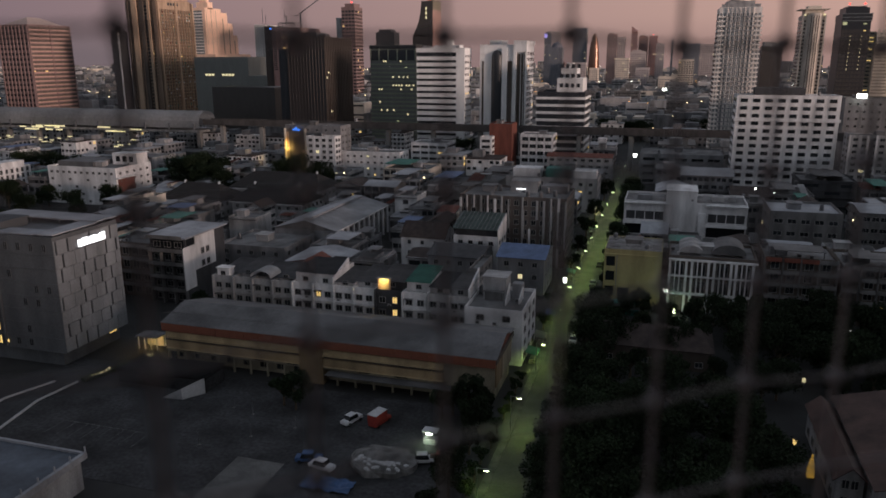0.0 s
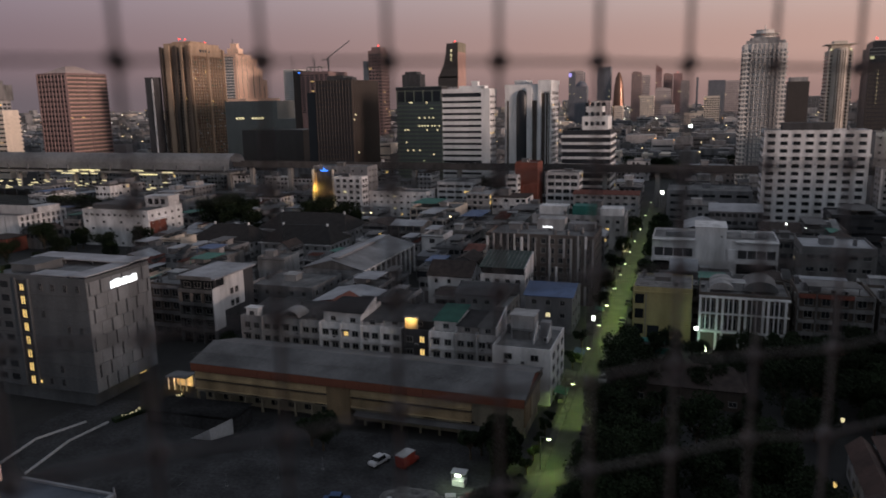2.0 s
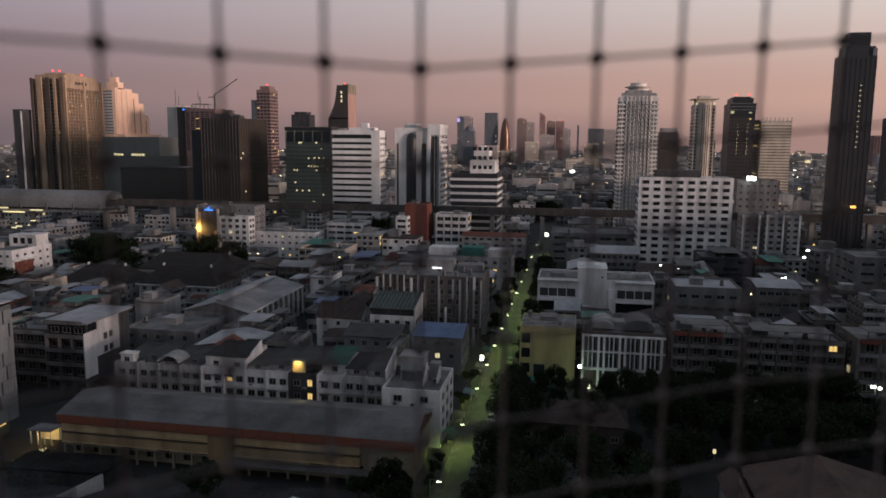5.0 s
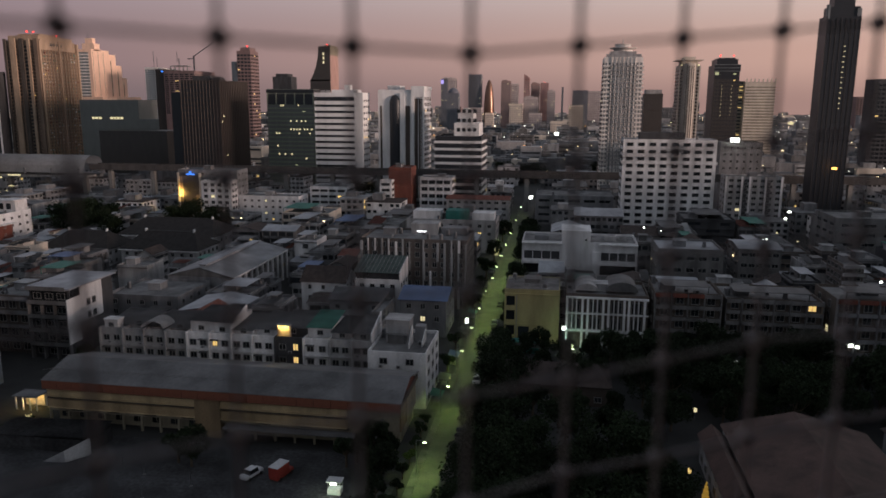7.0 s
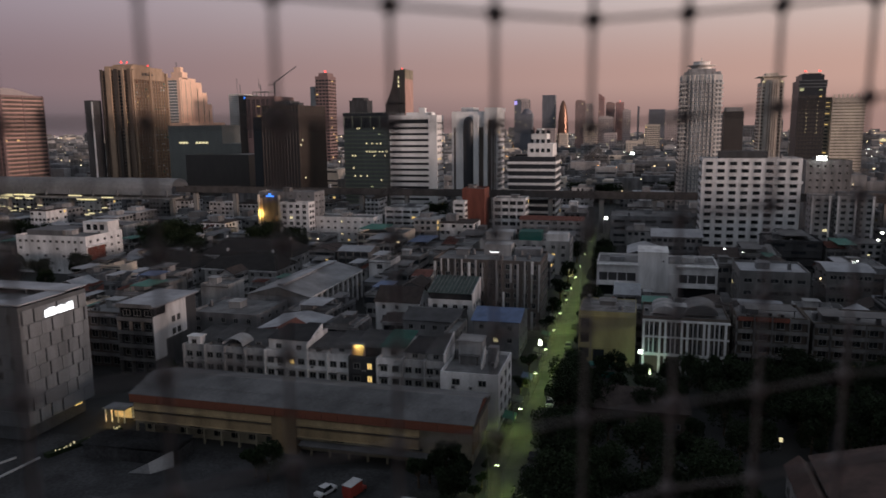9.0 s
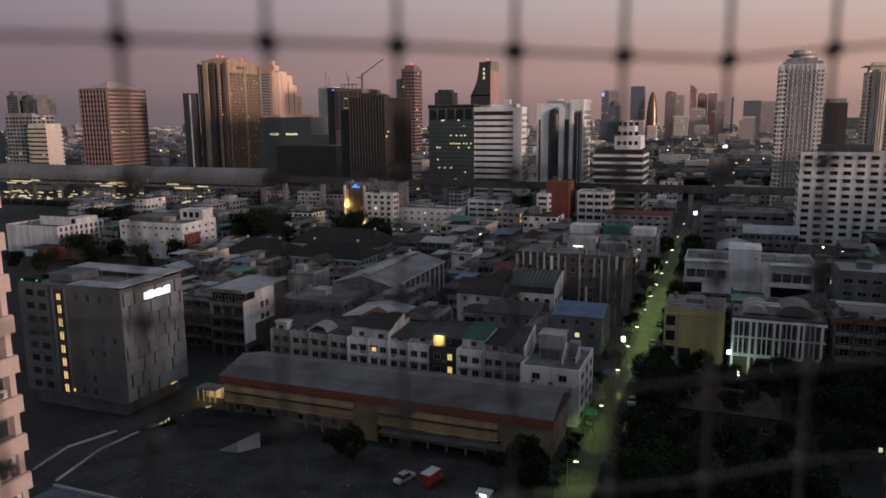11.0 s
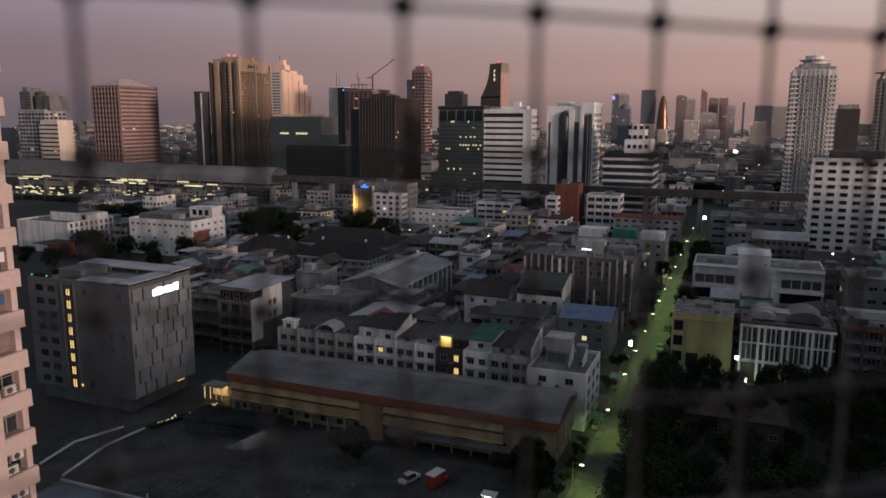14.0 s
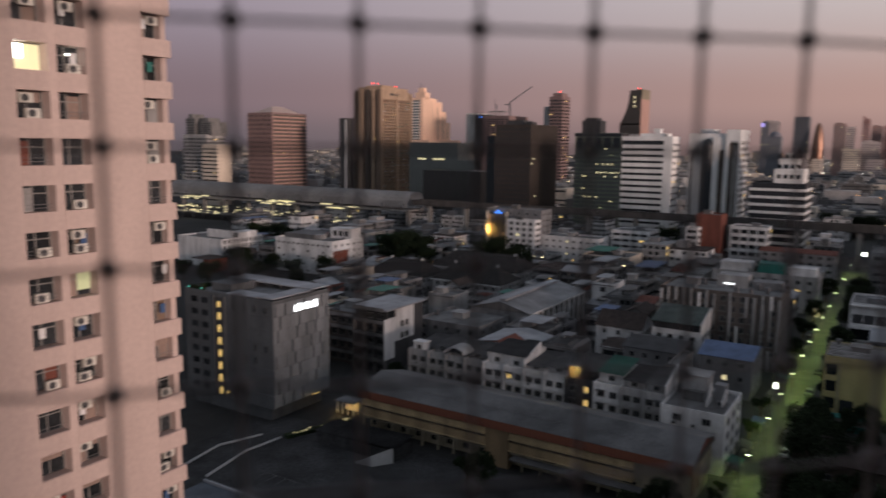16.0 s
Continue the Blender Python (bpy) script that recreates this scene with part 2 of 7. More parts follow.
def joined(meshes):
    """A far window as one mesh: frame and pane."""
    key = (meshes[0].name, meshes[1].name)
    if key not in MESHES:
        v, f, s = [], [], []
        for slot, me in enumerate(meshes):
            k = len(v)
            v += [tuple(p.co) for p in me.vertices]
            f += [tuple(k + i for i in p.vertices) for p in me.polygons]
            s += [slot] * len(me.polygons)
        out = bpy.data.meshes.new("window")
        out.from_pydata(v, [], f)
        for me in meshes:
            out.materials.append(me.materials[0])
        out.polygons.foreach_set("material_index", s)
        out.update()
        MESHES[key] = out
    return MESHES[key]


def window(parent, meshes, m, label="", name="window"):
    if parent.matrix_world.translation.y > 300:
        return piece(name, joined(meshes), parent, m, label)
    ob = piece(name, meshes[0], parent, m, label)
    piece("pane", meshes[1], ob, None, "warmly lit pane" if meshes[1].materials[0].name.startswith("lit") else "")
    return ob


def face_pose(face, box, along, z):
    """A pose on a face of a box: F the front (-y), R the right (+x), L the left (-x)."""
    x0, x1, y0, y1 = box
    if face == "F":
        return pose(x0 + along, y0, z)
    if face == "R":
        return pose(x1, y0 + along, z, 0, 0, 90)
    return pose(x0, y1 - along, z, 0, 0, -90)


def windows(parent, face, box, cols, rows, z0, dz, w, h, lit=0.03, margin=0.6, rng=None, skip=(), lit_mat=None, **look_of):
    rng = rng or random
    x0, x1, y0, y1 = box
    length = (x1 - x0) if face == "F" else (y1 - y0)
    step = (length - 2 * margin) / cols
    for r in range(rows):
        for c in range(cols):
            if (c, r) in skip:
                continue
            on = (lit_mat or rng.choice((LITWARM, LITPALE))) if rng.random() < lit else None
            me = window_mesh(min(w, step * 0.85), h, on, **look_of)
            window(parent, me, face_pose(face, box, margin + step * (c + 0.5), z0 + r * dz))


def rooftop(parent, box, z, rng, many=3):
    """Stair heads, water tanks and condensers on a flat roof."""
    x0, x1, y0, y1 = box
    w, d = x1 - x0, y1 - y0
    if w < 5 or d < 5:
        return
    sx, sy = x0 + w * rng.uniform(0.1, 0.55), y0 + d * rng.uniform(0.3, 0.6)
    a, b = min(4, w * 0.3), min(4, d * 0.3)
    boxes("stair_head", [(sx, sx + a, sy, sy + b, z, z + 2.1), (sx - 0.35, sx + a + 0.5, sy - 0.6, sy + b + 0.2, z + 2.1, z + 2.22)], rng.choice((DULL, GREY, FLATGREY, GREY)), parent)
    for _ in range(many):
        tx, ty = rng.uniform(x0 + 0.8, x1 - 1.6), rng.uniform(y0 + 0.8, y1 - 1.6)
        if rng.random() < 0.5:
            key = "tank"
            if key not in MESHES:
                bm = bmesh.new()
                bmesh.ops.create_cone(bm, cap_ends=True, segments=12, radius1=0.65, radius2=0.6, depth=1.5, matrix=Matrix.Translation((0, 0, 1.15)))
                bmesh.ops.create_cone(bm, cap_ends=True, segments=12, radius1=0.6, radius2=0.2, depth=0.25, matrix=Matrix.Translation((0, 0, 2.02)))
                bmesh.ops.create_cube(bm, size=1, matrix=Matrix.Translation((0, 0, 0.2)) @ Matrix.Diagonal((1.2, 1.2, 0.4, 1)))
                me = bpy.data.meshes.new("water_tank")
                bm.to_mesh(me)
                bm.free()
                me.materials.append(METAL)
                MESHES[key] = me
            piece("water_tank", MESHES[key], parent, pose(tx, ty, z))
        else:
            if "cond" not in MESHES:
                MESHES["cond"] = mesh_of("condenser", [(-0.5, 0.5, -0.3, 0.3, 0.15, 0.95), (-0.35, 0.35, -0.33, -0.3, 0.25, 0.85, 1), (-0.5, -0.4, -0.3, 0.3, 0, 0.15), (0.4, 0.5, -0.3, 0.3, 0, 0.15)], [DULL, DARKWALL])
            piece("condenser", MESHES["cond"], parent, pose(tx, ty, z, 0, 0, rng.choice((0, 90))))


def walls(parent, box, h, mat, parapet=0.8, roof_mat=None):
    """The body with a real parapet round a sunk roof."""
    x0, x1, y0, y1 = box
    t = 0.25
    boxes("wall", [(x0, x1, y0, y1, 0, h)], mat, parent)
    if parapet:
        piece("parapet", plate("parapet", [x0, x0 + t, x1 - t, x1], [y0, y0 + t, y1 - t, y1], [(1, 1)], h + parapet, h, mat, False), parent)
        boxes("roof", [(x0 + t, x1 - t, y0 + t, y1 - t, h, h + 0.06)], roof_mat or FLATROOF, parent)


def pitched(parent, box, z, rise_, mat, along="x", over=0.5, hip=0.0, gable=None, thick=0.12, name="roof"):
    """A gable or hip roof with ribs; the ridge along x or y."""
    x0, x1, y0, y1 = box
    bm = bmesh.new()
    if along == "y":
        a0, a1, b0, b1 = y0, y1, x0, x1
    else:
        a0, a1, b0, b1 = x0, x1, y0, y1
    mid = (b0 + b1) / 2

    def at(a, b, c):
        return bm.verts.new((b, a, c) if along == "y" else (a, b, c))
    for sgn, be in ((-1, b0 - over), (1, b1 + over)):
        ze = z - rise_ * over / max(mid - b0, 0.1)
        lo0, lo1 = at(a0 - over, be, ze), at(a1 + over, be, ze)
        hi0, hi1 = at(a0 - over + hip, mid, z + rise_), at(a1 + over - hip, mid, z + rise_)
        bm.faces.new((lo0, lo1, hi1, hi0))
        if hip:
            ot = 2 * mid - be
            bm.faces.new((lo0, hi0, at(a0 - over, ot, ze))) if sgn < 0 else bm.faces.new((lo1, hi1, at(a1 + over, ot, ze)))
    bmesh.ops.remove_doubles(bm, verts=bm.verts, dist=0.01)
    bmesh.ops.recalc_face_normals(bm, faces=bm.faces)
    bmesh.ops.solidify(bm, geom=bm.faces[:], thickness=-thick)
    part(name, bm, mat, parent)
    if gable and not hip:
        for a in (a0, a1 - 0.2):
            bm = bmesh.new()
            vs = [at(a, b0, z - 0.1), at(a, b1, z - 0.1), at(a, mid, z + rise_ - 0.1)]
            ws = [at(a + 0.2, b0, z - 0.1), at(a + 0.2, b1, z - 0.1), at(a + 0.2, mid, z + rise_ - 0.1)]
            bm.faces.new(vs)
            bm.faces.new(ws[::-1])
            for i in range(3):
                bm.faces.new((vs[i], vs[(i + 1) % 3], ws[(i + 1) % 3], ws[i]))
            bmesh.ops.recalc_face_normals(bm, faces=bm.faces)
            part("gable", bm, gable, parent)


def block(name, label, x0, x1, y0, y1, h, mat, storeys, cols, side_cols=2, win=(1.4, 1.4), roof="flat", roof_mat=None, lit=0.012, rz=0, seed=1, side=None, parapet=0.8, clutter=2, category="building", sill=1.0, rise_=2.5, along="x", z0=None, hip=0.0, group="city buildings", mullions=1, skip=()):
    """A house of storeys with windows of their own on the faces that look at the balcony."""
    rng = random.Random(seed)
    TAKEN.append((x0, x1, y0, y1))
    cx, cy = (x0 + x1) / 2, (y0 + y1) / 2
    t = thing(name, cx, cy, 0, label, category, group, rz)
    box = (x0 - cx, x1 - cx, y0 - cy, y1 - cy)
    dz = h / storeys
    if roof == "flat":
        walls(t, box, h, mat, parapet, roof_mat)
        if clutter:
            rooftop(t, box, h + 0.06, rng, clutter)
    else:
        walls(t, box, h, mat, 0)
        pitched(t, box, h, rise_, roof_mat or ROOFGREY, along, gable=mat, hip=hip)
    first = z0 if z0 is not None else 0
    if cols:
        windows(t, "F", box, cols, storeys - first, sill + first * dz, dz, win[0], min(win[1], dz * 0.7), lit, rng=rng, mullions=mullions, skip=skip)
    if side_cols:
        windows(t, side or ("R" if cx < 0 else "L"), box, side_cols, storeys - first, sill + first * dz, dz, win[0], min(win[1], dz * 0.7), lit, rng=rng, mullions=mullions)
    return t, box


def far_grid(parent, face, box, cols, rows, z0, z1, fill=(0.7, 0.55), glass=None, lit=0.04, seed=1, lit_mat=None, proud=0.12):
    """Windows of a far tower in one mesh, lit ones in a second slot."""
    rng = random.Random(seed)
    x0, x1, y0, y1 = box
    length = (x1 - x0) if face == "F" else (y1 - y0)
    sx, sz = length / cols, (z1 - z0) / rows
    w, h = sx * fill[0], sz * fill[1]
    bs = []
    for c in range(cols):
        for r in range(rows):
            a, z = (c + 0.5) * sx, z0 + (r + 0.3) * sz
            slot = 1 if rng.random() < lit else 0
            p = proud * rng.uniform(0.7, 1.3)
            h = sz * fill[1] * (0.5 if slot else 1.0)
            if face == "F":
                bs.append((x0 + a - w / 2, x0 + a + w / 2, y0 - p, y0 + 0.05, z, z + h, slot))
            elif face == "R":
                bs.append((x1 - 0.05, x1 + p, y0 + a - w / 2, y0 + a + w / 2, z, z + h, slot))
            else:
                bs.append((x0 - p, x0 + 0.05, y1 - a - w / 2, y1 - a + w / 2, z, z + h, slot))
    boxes("window_grid", bs, [glass or GLASSDARK, lit_mat or LITWARM], parent, kind="stuff")


def bands(parent, box, z0, z1, rows, mat, depth=0.5, share=0.5, name="spandrel"):
    """White storey bands that stand out in front of ribbon windows."""
    x0, x1, y0, y1 = box
    dz = (z1 - z0) / rows
    key = mesh_of(name, [(x0 - depth, x1 + depth, y0 - depth, y1 + depth, 0, dz * share)], mat)
    for r in range(rows):
        piece(name, key, parent, pose(0, 0, z0 + r * dz))


def piers(parent, face, box, n, z0, z1, w, mat, depth=0.5, name="pier"):
    x0, x1, y0, y1 = box
    length = (x1 - x0) if face == "F" else (y1 - y0)
    me = mesh_of(name, [(-w / 2, w / 2, -depth, 0.05, 0, z1 - z0)], mat)
    for i in range(n):
        piece(name, me, parent, face_pose(face, box, w / 2 + (length - w) * i / (n - 1), z0))


def tower(name, label, x0, x1, y0, y1, h, mat, category="tower", rz=0):
    TAKEN.append((x0, x1, y0, y1))
    cx, cy = (x0 + x1) / 2, (y0 + y1) / 2
    t = thing(name, cx, cy, 0, label, category, "towers", rz)
    box = (x0 - cx, x1 - cx, y0 - cy, y1 - cy)
    walls(t, box, h, mat, 1.2)
    return t, box


def beacon(parent, x, y, z, size=0.8):
    boxes("warning_light", [(x - 0.05, x + 0.05, y - 0.05, y + 0.05, z, z + 1.2), (x - size / 2, x + size / 2, y - size / 2, y + size / 2, z + 1.2, z + 1.2 + size, 1)], [METAL, LITRED], parent, "red warning lamp")


def facade(parent, face, box, storeys, h, mat, rng, lit=0.012):
    """An uneven town front in two meshes: floors of single windows, ribbons or deep loggias, with ledges and awnings."""
    x0, x1, y0, y1 = box
    length = (x1 - x0) if face == "F" else (y1 - y0)
    dz = h / storeys
    dark, proud = [], []

    def put(to, a0, a1, d0, d1, z0, z1, slot=0):
        if face == "F":
            to.append((x0 + a0, x0 + a1, y0 - d1, y0 - d0, z0, z1, slot))
        elif face == "R":
            to.append((x1 + d0, x1 + d1, y0 + a0, y0 + a1, z0, z1, slot))
        else:
            to.append((x0 - d1, x0 - d0, y1 - a1, y1 - a0, z0, z1, slot))
    same = rng.choice(("windows", "ribbon", "loggia", ""))
    for r in range(storeys):
        kind = same or rng.choice(("windows", "ribbon", "loggia", "blank"))
        z = r * dz
        if kind == "windows":
            n = max(2, round(length / rng.uniform(2.2, 3.6)))
            for i in range(n):
                if rng.random() < 0.22:
                    continue
                m, w = (i + 0.5 + rng.uniform(-0.1, 0.1)) * length / n, length / n * rng.uniform(0.28, 0.42)
                put(dark, m - w, m + w, -0.05, 0.1, z + dz * rng.choice((0.3, 0.3, 0.38)), z + dz * 0.78, 1 if rng.random() < lit else rng.choice((0, 0, 2)))
                if rng.random() < 0.3:
                    put(proud, m - w - 0.1, m + w + 0.1, 0.0, 0.7, z + dz * 0.8, z + dz * 0.84, rng.choice((0, 1, 1)))
        elif kind == "ribbon":
            a = rng.uniform(0.1, 0.9)
            while a < length - 1.2:
                w = min(rng.uniform(1.4, 4.5), length - 0.3 - a)
                put(dark, a, a + w, -0.05, 0.1, z + dz * 0.36, z + dz * 0.76, 1 if rng.random() < lit else rng.choice((0, 0, 2)))
                a += w + rng.choice((0.12, 0.12, 0.6))
            put(proud, 0, length, 0.0, 0.45, z + dz * 0.80, z + dz * 0.87, 0)
        elif kind == "loggia":
            # a flat dark sheet stands for the shade inside the loggia
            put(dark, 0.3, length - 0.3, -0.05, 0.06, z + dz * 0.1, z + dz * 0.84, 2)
            put(proud, 0, length, 0.0, 1.1, z - 0.08, z + 0.08, 0)
            put(proud, 0, length, 1.0, 1.1, z + 0.08, z + dz * rng.uniform(0.25, 0.34), 0)
            for i in range(int(length / 3.4) + 1):
                a = min(i * 3.4, length - 0.25)
                put(proud, a, a + 0.25, 0.0, 1.1, z, z + dz, 0)
    put(proud, -0.2, length + 0.2, 0.0, 0.5, h - 0.1, h + 0.12, rng.choice((0, 1)))
    if rng.random() < 0.4:
        put(proud, rng.uniform(0, length * 0.4), length, 0.0, rng.uniform(1.0, 2.0), dz * 0.9, dz * 0.96, 1)
    boxes("glazing", dark, [GLASSDARK, LITWARM, DARKWALL], parent, kind="stuff")
    boxes("facade_trim", proud, [mat, ROOFGREY], parent, kind="stuff")


# ---- ground, street, car park ----
def sheet(name, bs, mat, label, category=""):
    ob = new(name, mesh_of(name, bs, mat))
    return tagged(ob, label, category, "", "structure")


DULLPAVE = material("grimy_paving", (0.075, 0.074, 0.07), rough=0.9, stain=0.6, scale=0.8)
sheet("ground", [(-4200, 4200, -400, 4600, -0.6, 0.0)], GROUND, "dark city ground of worn asphalt and yards", "ground")
sheet("road", [(-22.6, -16.6, 60, 640, 0.004, 0.05)], ASPHALT, "narrow asphalt side street under green street lamps", "road")
sheet("pavement", [(-24.0, -22.6, 60, 640, 0.0, 0.2), (-16.6, -15.4, 150, 640, 0.0, 0.2)], DULLPAVE, "raised concrete pavement along the side street", "pavement")
sheet("car_park", [(-125, -26, 84, 124, 0.004, 0.04)], LOT, "dark asphalt car park behind the long school building", "ground")


# ---- the near buildings ----
HOTELGREY = material("charcoal_hotel_wall", (0.098, 0.104, 0.113), stain=0.3)


def panel_hotel():
    t = thing("hotel_building", -133.3, 127.5, 0, "grey eight-storey hotel in offset panels with lit white sign", "hotel", "city buildings")
    box = (-14.7, 14.7, -9.5, 9.5)
    boxes("wall", [(-14.7, 14.7, -9.5, 9.5, 3.6, 28.0), (-13.7, 12.5, -8.2, 9.0, 0, 3.6)], HOTELGREY, t)
    boxes("roof", [(-14.0, 14.0, -9, 9, 28.0, 28.15)], GREY, t)
    boxes("parapet", [(-14.7, 14.7, -9.5, -9.2, 28.0, 28.7), (-14.7, 14.7, 9.2, 9.5, 28.0, 28.7), (14.4, 14.7, -9.2, 9.2, 28.0, 28.7), (-14.7, -14.4, -9.2, 9.2, 28.0, 28.7)], HOTELGREY, t)
    boxes("roof_canopy", [(-13.6, 14.9, 3.4, 9.6, 29.3, 29.55)], ROOFLIGHT, t, "pale metal canopy")
    boxes("roof_canopy", [(10.2, 14.9, -9.4, 3.3, 29.05, 29.28)], ROOFLIGHT, t, "pale metal canopy")
    boxes("roof_canopy", [(-0.6, 9.2, -8.9, -4.6, 28.75, 28.95)], ROOFLIGHT, t, "pale metal roof light")
    for x, y, z in ((-12, 3.8, 29.3), (-4, 3.8, 29.3), (4, 3.8, 29.3), (10.5, -9.0, 29.05), (10.5, -2.0, 29.05), (-12, 9.0, 29.3), (0, 9.0, 29.3)):
        boxes("canopy_post", [(x, x + 0.25, y, y + 0.25, 28.15, z)], METAL, t)
    boxes("stair_head", [(-9.0, -2.2, -6.0, 1.5, 28.15, 30.0), (-9.3, -1.9, -6.3, 1.8, 30.0, 30.2)], HOTELGREY, t)
    boxes("planter", [(-13.8, -9.8, -8.6, -7.4, 28.15, 29.4), (-13.8, -12.6, -7.2, 1.0, 28.15, 29.2)], LEAF, t)
    for x in (-13.9, -9.4):
        boxes("roof_lamp", [(x, x + 0.3, -9.2, -9.0, 28.9, 29.2)], TEALLAMP, t)
    # staggered cladding panels of the side that looks over the car park, with dark slots at some joints
    rng = random.Random(4)
    step = 24.2 / 8
    for r in range(8):
        shift = (0.0, -1.6, -0.8, -2.3)[r % 4]
        y = -9.45 + shift
        while y < 9.4:
            a, e = max(y, -9.45), min(y + 3.15, 9.45)
            slot = rng.random() < 0.55 and e < 9.3
            if e - a > 0.5:
                boxes("panel", [(14.7, 14.7 + rng.uniform(0.12, 0.22), a + 0.05, e - (0.42 if slot else 0.05), 3.7 + r * step, 3.7 + (r + 1) * step - 0.1)], PANEL, t)
            if slot:
                boxes("slot_window", [(14.69, 14.73, e - 0.42, e, 3.8 + r * step, 3.7 + (r + 1) * step - 0.3)], GLASSDARK, t)
            y += 3.15
    for r in range(8):
        boxes("ledge", [(-14.7, 14.7, -9.68, -9.5, 3.5 + r * step, 3.62 + r * step)], HOTELGREY, t)
    # dark sheet on the wall stands for the shade of the stair recess
    boxes("recess", [(-4.2, -1.0, -9.56, -9.5, 3.7, 27.6)], DARKWALL, t)
    boxes("recess_fin", [(-4.6, -4.2, -9.95, -9.5, 3.6, 28.0), (-1.0, -0.6, -9.95, -9.5, 3.6, 28.0)], HOTELGREY, t)
    for r in range(8):
        for a, e in ((-12.4, -10.2), (-8.8, -6.6)):
            boxes("slot_window", [(a, e, -9.55, -9.5, 4.5 + r * step, 5.9 + r * step)], GLASSDARK, t)
    windows(t, "F", (0.2, 14.7, -9.5, 9.5), 4, 8, 4.4, step, 1.0, 1.6, 0.0, rng=rng, frame_mat=HOTELGREY, skip=[(c, r) for c in range(4) for r in range(7) if rng.random() < 0.5])
    for r in range(8):
        window(t, window_mesh(1.3, 1.9 if r < 7 else 1.5, LITWARM, DARKWALL), pose(-2.6, -9.56, 4.1 + r * step), "warmly lit stair window", "stair_window")
    boxes("stair_lamp", [(-0.5, -0.2, -9.8, -9.6, 4.6, 5.2)], LITWARM, t)
    for i, (a, w_, z0_, z1_) in enumerate(((-2.9, 1.1, 25.2, 26.7), (-1.7, 1.5, 25.2, 26.9), (-0.1, 0.9, 25.3, 26.6), (0.9, 1.3, 25.2, 26.8), (2.3, 1.1, 25.2, 26.6), (3.5, 1.6, 25.2, 26.9))):
        boxes("lit_sign", [(14.95, 15.08, a, a + w_, z0_, z1_)], SIGNWHITE, t, "white lit sign block")
    boxes("sign_rail", [(14.7, 14.95, -3.0, 5.2, 25.0, 25.15), (14.7, 14.95, -3.0, 5.2, 26.2, 26.35)], METAL, t)
    boxes("entrance_lamp", [(14.0, 14.4, 4.0, 6.0, 3.2, 3.4)], LITWARM, t)


TEALLAMP = material("teal_roof_lamp", (0.1, 0.5, 0.4), emit=(0.15, 1.0, 0.75), power=0.5)
PANEL = material("pale_grey_panel", (0.20, 0.212, 0.228), rough=0.7, stain=0.3, per_object=0.10)
panel_hotel()


